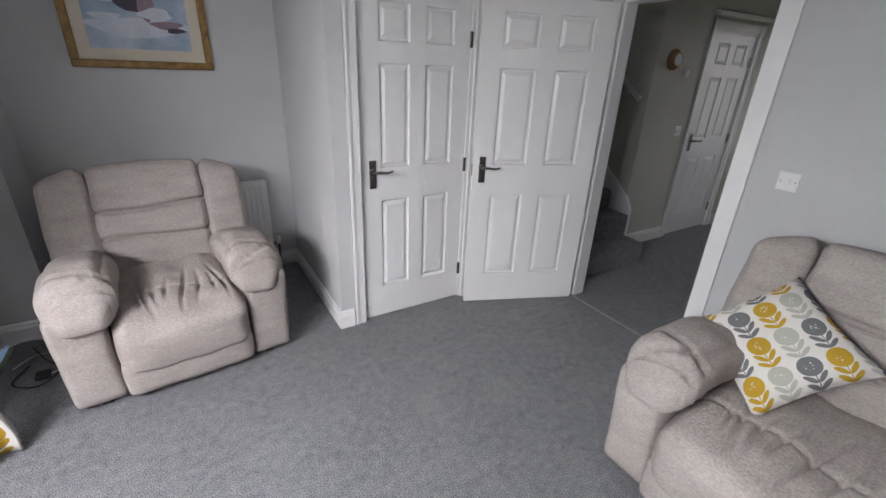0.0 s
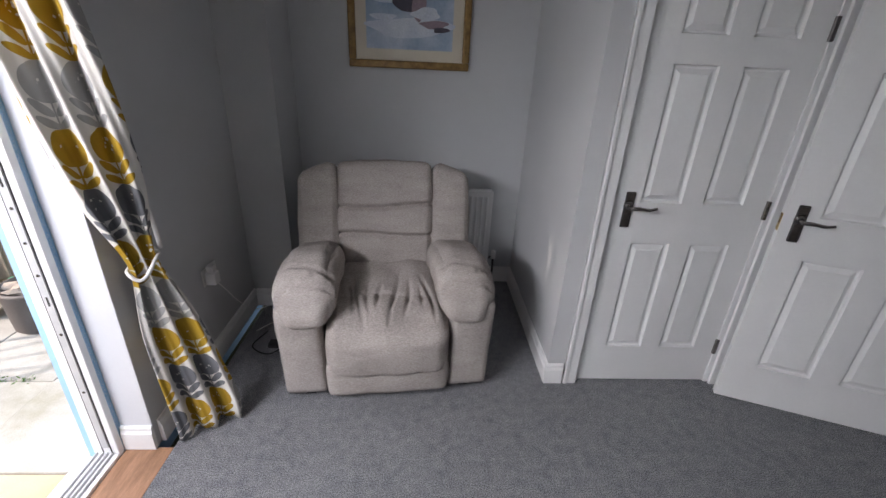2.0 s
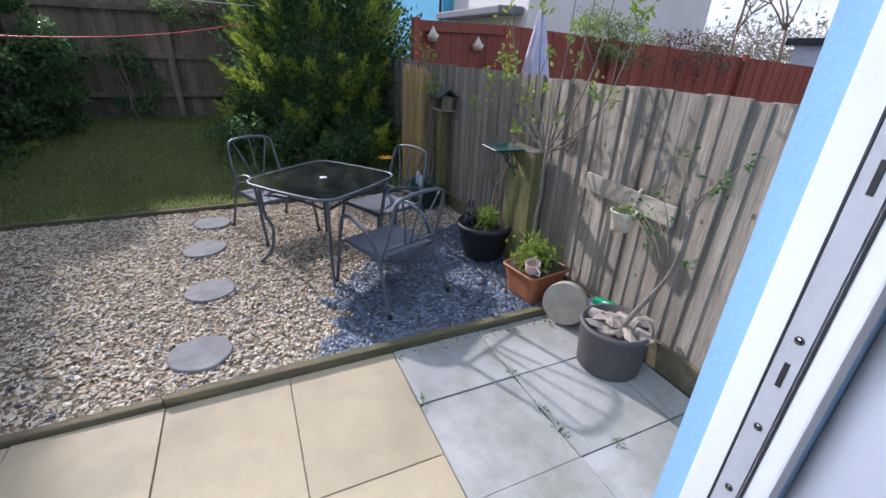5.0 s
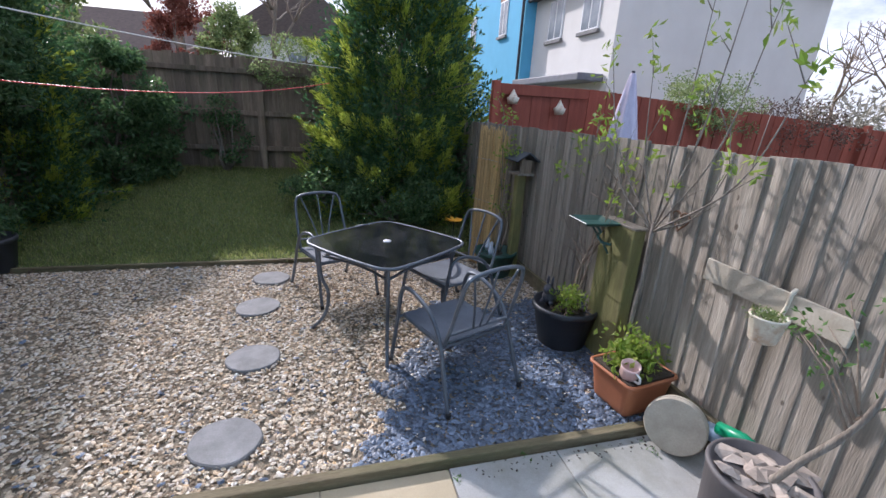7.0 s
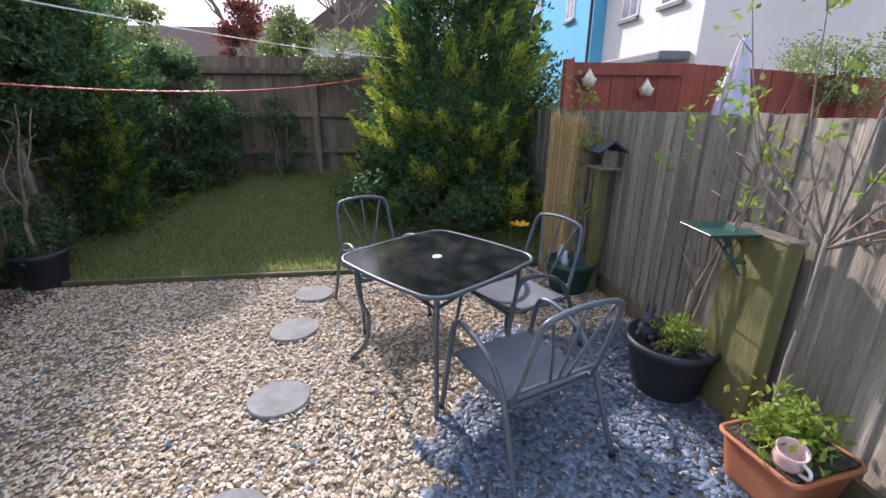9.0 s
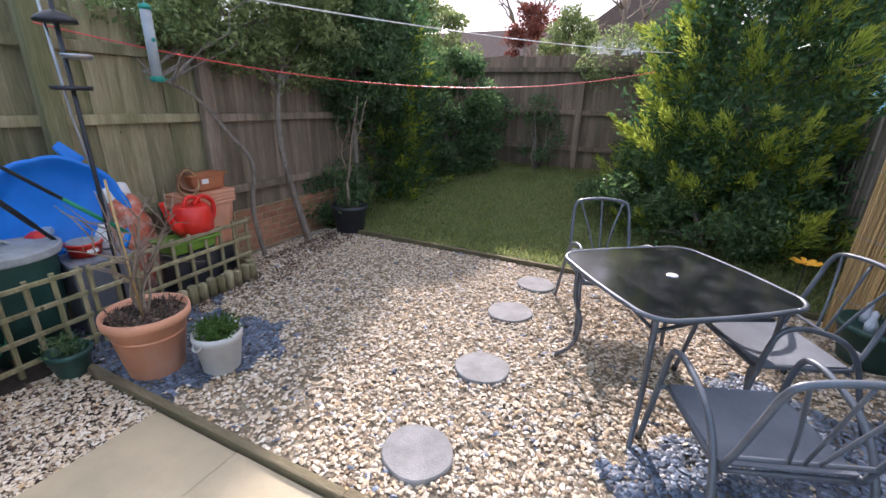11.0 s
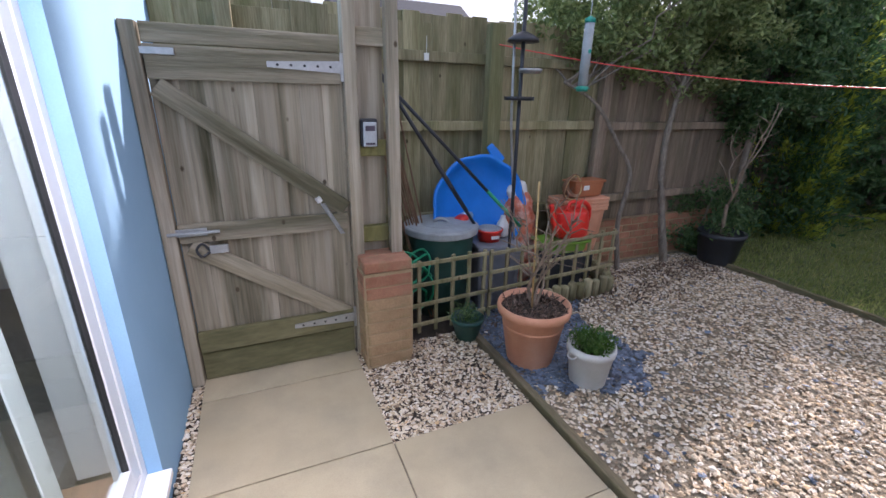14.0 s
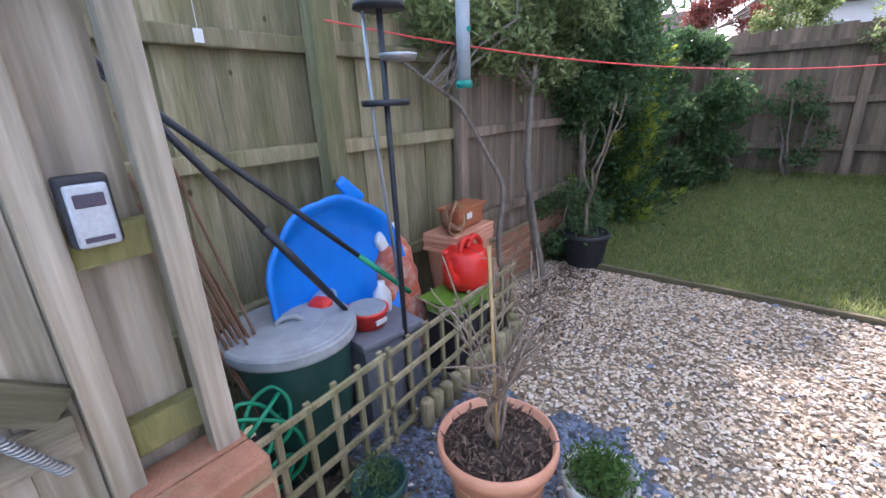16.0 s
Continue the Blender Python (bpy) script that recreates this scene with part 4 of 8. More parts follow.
for nm, lo, hi in (("frame_rail", (-W, -0.03, -H), (W, 0, -H + 0.045)), ("frame_rail", (-W, -0.03, H - 0.045), (W, 0, H)), ("frame_rail", (-W, -0.0301, -H + 0.045), (-W + 0.045, 0, H - 0.045)), ("frame_rail", (W - 0.045, -0.0301, -H + 0.045), (W, 0, H - 0.045))):
    bm = bbox(lo, hi, 0.010, None, 3)
    part(nm, bm, M_GILT, pic, "carved gilt moulding", True)
part("mount", bbox((-W + 0.04, -0.012, -H + 0.04), (W - 0.04, -0.004, H - 0.04)), M_MOUNT, pic)
part("canvas", bbox((-0.265, -0.016, -0.205), (0.265, -0.0125, 0.205)), M_CANVAS, pic)
for k, (cx, cz, rx, rz, mt) in enumerate(((0.0, -0.085, 0.255, 0.055, M_PALE), (-0.10, 0.09, 0.13, 0.05, M_PALE), (-0.02, 0.045, 0.075, 0.05, M_INK), (-0.15, 0.155, 0.09, 0.022, M_INK), (0.05, 0.06, 0.042, 0.10, M_ROSE),
                                           (0.10, -0.005, 0.085, 0.032, M_PALE), (0.15, -0.062, 0.085, 0.022, M_ROSE), (0.19, -0.09, 0.05, 0.016, M_INK), (-0.16, -0.03, 0.075, 0.02, M_PALE))):
    bm = bmesh.new()
    bm.faces.new([bm.verts.new((cx + rx * math.cos(a) * (1 + 0.2 * math.sin(3 * a + cx * 40)), -0.0172 - 0.0004 * k, cz + rz * math.sin(a) * (1 + 0.15 * math.sin(2 * a + k)))) for a in (2 * math.pi * j / 30 for j in range(30))])
    part("painted_shape", bm, mt, pic)

# ---- patio door ----
pd = thing("door_4", "white PVC sliding patio door, slid half open", "patio door", None, "", "structure")
fx0, fx1 = -0.80, -0.70
for lo, hi in (((fx0, OY0 + 0.001, -0.034), (fx1, OY0 + 0.05, OTOP - 0.001)), ((fx0, OY1 - 0.028, -0.034), (fx1, OY1 + 0.02, OTOP - 0.001)), ((fx0, OY0 + 0.05, OTOP - 0.055), (fx1, OY1 - 0.028, OTOP - 0.001)), ((fx0, OY0 + 0.05, -0.034), (fx1, OY1 - 0.028, 0.012))):
    part("frame", bbox(lo, hi, 0.004), M_PVC, pd)
for x in (-0.785, -0.762, -0.742, -0.722):
    part("track", bbox((x - 0.003, OY0 + 0.05, 0.0122), (x + 0.003, OY1 - 0.03, 0.022), 0.001, None, 1), M_STEEL, pd, "aluminium track")
part("lock_channel", bbox((-0.757, OY1 - 0.033, 0.05), (-0.730, OY1 - 0.0285, 2.03)), M_KEEP, pd, "steel lock keep strip")
part("gasket", bbox((-0.7275, OY1 - 0.031, 0.02), (-0.7250, OY1 - 0.0285, 2.03)), M_BLACK, pd, "black seal")
part("gasket", bbox((-0.7620, OY1 - 0.031, 0.02), (-0.7595, OY1 - 0.0285, 2.03)), M_BLACK, pd, "black seal")
for z in (0.35, 0.62, 0.86, 0.98, 1.1, 1.24, 1.5, 1.75):
    part("keep_screw", lathe([(0.006, 0), (0.004, 0.003)], 10), M_CHROME, pd, "", True).matrix_basis = pose(-0.742, OY1 - 0.0332, z, 90)
for z in (0.74, 1.17, 1.42):
    part("keep_slot", bbox((-0.7455, OY1 - 0.0345, z), (-0.7395, OY1 - 0.0325, z + 0.036)), M_BLACK, pd, "dark slot")


def glazed_leaf(name, y0, y1, xa, xb):
    lf = part(name, bbox((xa, y0, 0.024), (xb, y0 + 0.075, 2.04), 0.006), M_PVC, pd)
    for lo, hi in (((xa, y1 - 0.085, 0.024), (xb, y1, 2.04)), ((xa, y0 + 0.075, 0.024), (xb, y1 - 0.085, 0.11)), ((xa, y0 + 0.075, 1.96), (xb, y1 - 0.085, 2.04))):
        part("stile", bbox(lo, hi, 0.006), M_PVC, lf)
    xm = (xa + xb) / 2
    g = part("pane", bbox((xm - 0.004, y0 + 0.07, 0.10), (xm + 0.004, y1 - 0.08, 1.965)), M_GLASS, lf, "clear glass pane")
    g.visible_shadow = False
    for y in (y0 + 0.076, y1 - 0.0905):
        part("seal", bbox((xm - 0.014, y, 0.105), (xm + 0.014, y + 0.005, 1.962)), M_BLACK, lf, "black glazing seal")
    return lf


glazed_leaf("fixed_leaf", OY0 + 0.05, 0.98, -0.796, -0.757)
slid = glazed_leaf("sliding_leaf", 0.13, 1.295, -0.748, -0.712)
hb = part("pull_handle", tube([(-0.712, 1.245, 1.06), (-0.675, 1.238, 1.07), (-0.635, 1.225, 1.03), (-0.625, 1.22, 0.93), (-0.635, 1.225, 0.83), (-0.675, 1.238, 0.795), (-0.712, 1.245, 0.805)], [0.019] * 37, 12, 6), M_PLASTICW, slid, "white pull handle", True)
part("handle_plate", bbox((-0.712, 1.208, 0.765), (-0.700, 1.270, 1.095), 0.006, None, 3), M_PLASTICW, slid)
part("lock_cylinder", lathe([(0.014, 0), (0.013, 0.02)], 16), M_BRASS, slid, "brass lock cylinder", True).matrix_basis = pose(-0.702, 1.247, 0.90, 0, 90)
key = thing("keys", "small bunch of keys hanging in the door lock", "keys", pose(-0.685, 1.247, 0.90))
part("key", bbox((-0.006, -0.002, -0.014), (0.02, 0.002, 0.012), 0.002), M_BRASS, key)
part("key_ring", tube([(0.016, 0.012 * math.cos(a), -0.02 + 0.012 * math.sin(a)) for a in np.linspace(0, 6.28, 12)], 0.0015, 5, 2), M_STEEL, key)
part("key", bbox((0.012, -0.010, -0.085), (0.016, 0.004, -0.03), 0.002), M_STEEL, key)
part("key", bbox((0.018, 0.0, -0.075), (0.022, 0.016, -0.03), 0.002), M_STEEL, key)
part("key_fob", bbox((0.010, 0.006, -0.06), (0.014, 0.024, -0.025), 0.003), M_PLASTICW, key, "white key fob")


# ---- curtain ----
def curtain(name, flip=1):
    bm = bmesh.new()
    uv = bm.loops.layers.uv.new("UVMap")
    nz, ns = 60, 110
    grid = []
    for i in range(nz + 1):
        z = 0.015 + 2.25 * i / nz
        tie = math.exp(-((z - 0.86) / 0.19) ** 2)
        up = min(1, max(0, (z - 0.86) / 0.9))
        dn = min(1, max(0, (0.86 - z) / 0.75))
        cx, cy = -0.475 + 0.09 * dn - 0.035 * up, 2.235 + 0.035 * dn - 0.135 * up
        half = 0.10 + 0.025 * up + 0.035 * dn - 0.045 * tie
        ang = radians(64 - 26 * dn - 56 * up)
        ax, ay = math.cos(ang), math.sin(ang)
        amp = 0.018 + 0.012 * up + 0.012 * dn - 0.003 * tie
        row = []
        for k in range(ns + 1):
            s = k / ns
            u = (s - 0.5) * 2 * half
            w = amp * (math.sin(s * 16 + 0.6 * math.sin(z * 2.2)) + 0.35 * math.sin(s * 35 + z * 3 + 1))
            row.append(Vector((cx + ax * u + ay * w, cy + ay * u - ax * w, z)))
        run = [0.0]
        for p, q in zip(row, row[1:]):
            run.append(run[-1] + (q - p).length)
        grid.append([(bm.verts.new(p), a - run[-1] / 2, z) for p, a in zip(row, run)])
    for i in range(nz):
        for k in range(ns):
            q = (grid[i][k], grid[i][k + 1], grid[i + 1][k + 1], grid[i + 1][k])
            f = bm.faces.new([v[0] for v in q])
            for lp, v in zip(f.loops, q):
                lp[uv].uv = (v[1], v[2])
    return bm


cur = thing("curtain", "long white curtain with mustard and grey flowers, tied back", "curtain")
cl = part("cloth", curtain("cloth"), M_PRINT, cur, "", True)
md = cl.modifiers.new("thickness", "SOLIDIFY")
md.thickness = 0.003
tiep = [(-0.475 + 0.046 * math.cos(a), 2.235 + 0.066 * math.sin(a), 0.855 + 0.035 * math.sin(a) + 0.012 * math.cos(3 * a)) for a in np.linspace(0, 2 * math.pi, 18)]
part("tie_back", tube(tiep, 0.0068, 8, 3), M_ROPE, cur, "twisted pale rope tie-back", True)
part("tie_cord", tube([(-0.46, 2.33, 0.87), (-0.50, 2.38, 0.98), (-0.55, 2.41, 1.12)], 0.009, 8, 5), M_ROPE, cur, "pale rope", True)
hook = thing("tieback_hook", "small metal curtain tie-back hook on wall", "hook")
part("hook_stem", tube([(XI, 2.41, 1.13), (XI + 0.04, 2.41, 1.13), (XI + 0.05, 2.42, 1.17)], 0.006, 8, 4), M_CHROME, hook, "", True)
pole = thing("curtain_pole", "steel curtain pole above the patio door", "curtain pole")
part("pole", tube([(-0.47, -0.7, 2.28), (-0.47, 2.6, 2.28)], 0.014, 10, straight=True), M_STEEL, pole)
for y in (-0.6, 2.5):
    part("bracket", tube([(XI, y, 2.28), (-0.47, y, 2.28)], 0.009, 8, straight=True), M_STEEL, pole)


# ---- armchair and sofa ----
def seat_block(w, d, h, tuft=True, seedv=0.0):
    """Front seat cushion that folds over the front edge, with gathered channels."""
    def f(p):
        x, y, z = p
        if y < -d / 2 + 0.22:
            z -= 0.05 * ((-d / 2 + 0.22 - y) / 0.22) ** 2
        k = 0.0
        for c in (-0.33, -0.24, -0.13, -0.04, 0.06, 0.15, 0.25, 0.34):
            c2 = c * w + 0.03 * math.sin(y * 7 + c * 9 + seedv)
            k += math.exp(-((x - c2) / 0.0085) ** 2) * max(0.0, 1 - abs(y + 0.08) / (0.17 + 0.07 * math.sin(c * 21)))
        if z > h * 0.45:
            z -= 0.030 * min(k, 1) + 0.006 * math.sin(x * 26 + y * 4) + 0.010 * math.exp(-((y + 0.06 + 0.012 * math.sin(x * 13)) / 0.012) ** 2)
        return Vector((x, y, z))
    return soft_box((w, d, h), 0.065, 66, 0.015, f, 0.007)


def arm_pad(w, d, h, side):
    def f(p):
        x, y, z = p
        t = (y + d / 2) / d
        z += 0.045 * math.sin(min(1, t * 1.2) * math.pi) - 0.06 * max(0, 0.16 - t) / 0.16
        for c, a in ((0.12, 0.5), (0.2, -0.35), (0.07, 0.15)):
            z -= 0.022 * math.exp(-((t - c - a * x) / 0.011) ** 2) * (z > h * 0.3)
        return Vector((x, y, z))
    return soft_box((w, d, h), 0.085, 48, 0.02, f, 0.009)


def back_block(w, d, h, rolls):
    """Back with horizontal rolls; leans at the pose given."""
    def f(p):
        x, y, z = p
        if y < 0:
            k = 0.0
            for c in rolls:
                c2 = c * h + 0.012 * math.sin(x * 8 + c * 9)
                k += math.exp(-((z - c2) / 0.009) ** 2)
                y -= 0.012 * math.exp(-((z - c2 - 0.06) / 0.06) ** 2)
            y += 0.050 * min(k, 1)
        return Vector((x, y, z))
    return soft_box((w, d, h), 0.036, 64, 0.014, f, 0.006)


def recliner(name, label, category, m, width, seats):
    """Padded recliner: outer arms, arm pads, seats, footrest panels and rolled backs. Front at -y."""
    t = thing(name, label, category, m)
    aw, d = 0.215, 0.94
    for s in (-1, 1):
        x = s * (width / 2 - aw / 2)
        def leanf(p, s=s):
            return Vector((p.x + s * 0.02 * (p.z / 0.5), p.y - 0.03 * (0.5 - p.z) * 0, p.z))
        part("arm_side", soft_box((aw, d - 0.06, 0.50), 0.035, 18, 0.012, leanf, 0.004, None, pose(x, 0.02, 0.02)), M_FABRIC, t, "", True)
        part("arm_pad", arm_pad(aw + 0.055, 0.66, 0.20, s), M_FABRIC, t, "", True).matrix_basis = pose(x - s * 0.03, -0.11, 0.425, -4, s * 4)
    inner = width - 2 * aw
    sw = inner / seats
    part("base", bbox((-inner / 2, -0.38, 0.03), (inner / 2, 0.42, 0.22), 0.01), M_FABRIC, t)
    for k in range(seats):
        x = -inner / 2 + sw * (k + 0.5)
        part("footrest_panel", soft_box((sw - 0.004, 0.10, 0.20), 0.03, 14, 0.01, None, 0.004, None, pose(x, -0.415, 0.035)), M_FABRIC, t, "", True)
        part("seat", seat_block(sw - 0.004, 0.70, 0.26, True, k * 2.0), M_FABRIC, t, "gathered seat cushion", True).matrix_basis = pose(x, -0.13, 0.20, 3)
        part("backrest", back_block(sw * (0.92 if seats == 1 else 0.86), 0.20, 0.655, (0.36, 0.62)), M_FABRIC, t, "rolled back cushion", True).matrix_basis = pose(x, 0.26, 0.37, -14)
    for s in (-1, 1):
        part("back_wing", soft_box((0.235, 0.21, 0.64), 0.042, 26, 0.014, lambda p, s=s: Vector((p.x * (1 - 0.10 * p.z / 0.64), p.y, p.z - 0.055 * max(0.0, s * p.x + 0.06) / 0.18 * (p.z / 0.64))), 0.007), M_FABRIC, t, "", True).matrix_basis = pose(s * (inner / 2 + (0.092 if seats == 1 else 0.075)), 0.268, 0.37, -14)
    part("back_shell", soft_box((width - 0.10, 0.10, 0.86), 0.04, 12, 0.0, None, 0.003), M_FABRIC, t, "", True).matrix_basis = pose(0, 0.37, 0.06, -9)
    for sx in (-1, 1):
        for sy in (-0.36, 0.36):
            part("foot", bbox((sx * (width / 2 - 0.12) - 0.025, sy - 0.025, 0.0), (sx * (width / 2 - 0.12) + 0.025, sy + 0.025, 0.05), 0.004), M_BLACK, t)
    return t


recliner("armchair", "beige-grey fabric recliner armchair with padded arms", "armchair", pose(0.36, 2.905, 0, 0, 0, 5.5), 1.02, 1)
recliner("sofa", "beige-grey fabric two-seat recliner sofa", "sofa", pose(2.345, 0.16, 0, 0, 0, -90), 1.80, 2)


def cushion():
    bm = bmesh.new()
    uv = bm.loops.layers.uv.new("UVMap")
    n, s = 22, 0.22
    sides = []
    for side in (1, -1):
        g = []
        for i in range(n + 1):
            row = []
            for k in range(n + 1):
                u, v = 2 * i / n - 1, 2 * k / n - 1
                pin = 1 - 0.09 * (1 - u * u) * abs(v) ** 3
                pin2 = 1 - 0.09 * (1 - v * v) * abs(u) ** 3
                hgt = 0.075 * ((1 - u ** 4) * (1 - v ** 4)) ** 0.55 + 0.004 * noise.noise(Vector((u * 3, v * 3, side)))
                row.append((bm.verts.new((u * s * pin2, v * s * pin, side * hgt)), (u + 1) * s, (v + 1) * s))
            g.append(row)
        for i in range(n):
            for k in range(n):
                q = [g[i][k], g[i + 1][k], g[i + 1][k + 1], g[i][k + 1]]
                f = bm.faces.new([x[0] for x in (q if side > 0 else q[::-1])])
                for lp, x in zip(f.loops, q if side > 0 else q[::-1]):
                    lp[uv].uv = (x[1], x[2])
    bmesh.ops.remove_doubles(bm, verts=bm.verts[:], dist=0.0005)
    return bm


cu = thing("cushion", "square white cushion with mustard and grey flowers", "cushion", pose(2.40, 0.74, 0.66, 28.9, -34.5, -37.9))
part("cover", cushion(), M_PRINT2, cu, "", True)
part("piping", tube([(0.216, 0.216, 0), (0.20, 0.0, 0.002), (0.216, -0.216, 0)], 0.006, 6, 8), M_INK, cu, "dark edge zip", True)

# cables on the carpet beside the armchair
cb = thing("extension_lead", "black cable and small white charger on carpet", "cable")
part("cable", tube([(-0.40, 3.2, 0.012), (-0.30, 3.0, 0.012), (-0.22, 2.9, 0.02), (-0.30, 2.78, 0.012), (-0.42, 2.85, 0.012), (-0.38, 3.0, 0.012)], 0.004, 6, 6), M_BLACK, cb, "", True)
part("charger", bbox((-0.33, 2.84, 0.002), (-0.27, 2.90, 0.028), 0.006), M_BLACK, cb)
part("white_cable", tube([(-0.27, 2.87, 0.012), (-0.20, 2.92, 0.012), (-0.22, 3.05, 0.012), (-0.36, 3.1, 0.012), (-0.45, 3.0, 0.012)], 0.003, 6, 6), M_PLASTICW, cb, "thin white cable", True)

# ---- the garden: ground ----
PZ, GZ = -0.195, -0.18
rng = np.random.default_rng(7)


def lawn_z(x, y):
    t = min(1.0, max(0.0, (-5.7 - x) / 3.8))
    return -0.165 + 0.46 * t * t * (3 - 2 * t)


structure("ground", bbox((-300, -300, -0.5), (300, 300, -0.27)), M_GROUND, "flat ground reaching to the horizon", "ground")
structure("patio_bed", bbox((-2.62, -1.9, -0.266), (-0.852, 3.75, -0.215)), M_SOIL, "dark earth bed under the paving", "ground")
structure("gravel_bed", bbox((-5.66, -1.95, -0.267), (-2.64, 3.75, -0.19)), M_GRAVELBED, "gravelled bed of the garden", "gravel")
bm = bmesh.new()
nx, ny = 40, 40
vv = [[bm.verts.new((-5.66 - 5.0 * i / nx, -2.3 + 6.2 * k / ny, lawn_z(-5.66 - 5.0 * i / nx, 0) + 0.012 * noise.noise(Vector((i * 0.5, k * 0.5, 0))))) for k in range(ny + 1)] for i in range(nx + 1)]
for i in range(nx):
    for k in range(ny):
        bm.faces.new((vv[i][k], vv[i][k + 1], vv[i + 1][k + 1], vv[i + 1][k]))
bmesh.ops.recalc_face_normals(bm, faces=bm.faces[:])
structure("lawn", bm, M_GRASSBED, "mossy green lawn rising to the back fence", "lawn")

# paving slabs
def slab(lo, hi, mat, parent, rz=0.0):
    ob = part("slab", bbox((lo[0], lo[1], PZ - 0.04), (hi[0], hi[1], PZ + 0.004 * math.sin(lo[0] * 7 + lo[1] * 3)), 0.004), mat, parent)
    return ob


pav = thing("patio", "patio of buff and grey paving slabs", "patio", None, "", "structure")
J = 0.003
ys = [-1.16, -0.93, -0.275, 0.335, 0.955, 1.565, 2.18]
for a, b in zip(ys, ys[1:]):
    slab((-1.805 + J, a + J), (-0.915, b - J), M_SAND, pav)
    if a > -0.4:
        slab((-2.60, a + J), (-1.805 - J, b - J), M_SAND, pav)
gx = [-2.60, -2.13, -1.54, -0.93]
gy = [2.18, 2.775, 3.37]
for a, b in zip(gx, gx[1:]):
    for c, d in zip(gy, gy[1:]):
        slab((a + J, c + J), (b - J, d - J), M_GREYSLAB, pav)
for a, b in zip(gx, gx[1:]):
    slab((a + J, 3.37 + J), (b - J, 3.60), M_GREYSLAB, pav)

part("joint_filling", bbox((-2.60, -0.27, PZ - 0.045), (-0.916, 2.18, PZ - 0.008)), M_GRAVELBED, pav, "sandy filling of the paving joints")
edging = thing("timber_edging", "old mossy timber edging between paving and gravel", "edging", None, "", "structure")
part("board", bbox((-2.665, 0.95, -0.26), (-2.612, 3.62, -0.15), 0.008), M_KERB, edging)
part("board", bbox((-2.660, -1.06, -0.26), (-2.614, 0.945, -0.163), 0.008), M_KERB, edging)
le = thing("lawn_edging", "thin dark timber edging along the lawn", "edging", None, "", "structure")
part("board", bbox((-5.70, -1.3, -0.26), (-5.665, 1.2, -0.14), 0.006), M_KERB, le)
part("board", bbox((-5.705, 1.205, -0.26), (-5.67, 3.6, -0.14), 0.006), M_KERB, le)


# loose gravel and slate
def in_slate(x, y):
    w = 0.10 * math.sin(x * 9 + y * 5) + 0.06 * math.sin(x * 23 - y * 17)
    right = y > 1.70 + max(0.0, (-2.72 - x)) * 0.52 + w and x > -4.35 + w
    left = y < -0.18 + w + 0.08 * (x + 2.7) and x > -3.55 + w
    return right or left


def scatter(n, x0, x1, y0, y1):
    return np.stack([rng.uniform(x0, x1, n), rng.uniform(y0, y1, n)], axis=1)


pts = scatter(50000, -5.64, -2.67, -1.75, 3.66)
flag = np.array([in_slate(x, y) for x, y in pts])
keep = rng.uniform(size=len(pts))
zz = GZ + rng.uniform(-0.008, 0.008, len(pts))
full = np.column_stack([pts, zz])
peb = full[(~flag) | (keep > 0.93)]
sla = full[flag | (keep < 0.03)]
tagged(new("gravel", pebble_mesh("gravel", peb, 0.0126, 0.42, M_PEBBLE, rng)), "loose cream and buff garden gravel", "gravel", "", "stuff")
extra = np.column_stack([scatter(4200, -4.4, -2.67, 1.6, 3.66), np.full(4200, GZ + 0.004)])
extra = extra[[in_slate(x, y) for x, y, z in extra]]
extra2 = np.column_stack([scatter(1800, -3.6, -2.67, -1.3, 0.0), np.full(1800, GZ + 0.004)])
extra2 = extra2[[in_slate(x, y) for x, y, z in extra2]]
tagged(new("slate_chippings", pebble_mesh("slate", np.vstack([sla, extra, extra2]), 0.0178, 0.24, M_SLATE, rng)), "loose blue-grey slate chippings", "slate chippings", "", "stuff")
g2 = np.column_stack([scatter(4900, -2.61, -1.80, -1.14, -0.272), PZ - 0.014 + rng.uniform(-0.008, 0.008, 4900)])
g3 = np.column_stack([scatter(2100, -0.913, -0.856, -1.2, 3.6), PZ - 0.012 + rng.uniform(-0.008, 0.006, 2100)])
tagged(new("patio_gravel", pebble_mesh("gravel2", np.vstack([g2, g3]), 0.0106, 0.42, M_PEBBLE, rng)), "loose cream gravel beside the paving", "gravel", "", "stuff")

# weeds and dark debris in the paving joints
wd = []
for k in range(9):
    c = [(-2.14, 2.2), (-2.55, 2.2), (-2.13, 2.78), (-1.85, 2.775), (-1.7, 2.78), (-2.5, 3.3), (-2.1, 3.35), (-1.54, 3.0), (-2.58, 2.6)][k]
    for _ in range(26):
        wd.append((c[0] + rng.normal() * 0.03, c[1] + rng.normal() * 0.012, PZ))
tagged(new("weeds", leaf_mesh("weeds", wd, 0.025, 0.008, M_HERB, rng)), "small weeds in paving joints", "weeds", "", "stuff")
db = np.column_stack([scatter(70, -2.59, -2.50, 2.3, 3.4), np.full(70, PZ + 0.004)])
tagged(new("debris", pebble_mesh("debris", db, 0.006, 0.5, M_SOIL, rng)), "dark crumbs of soil on the paving", "debris", "", "stuff")

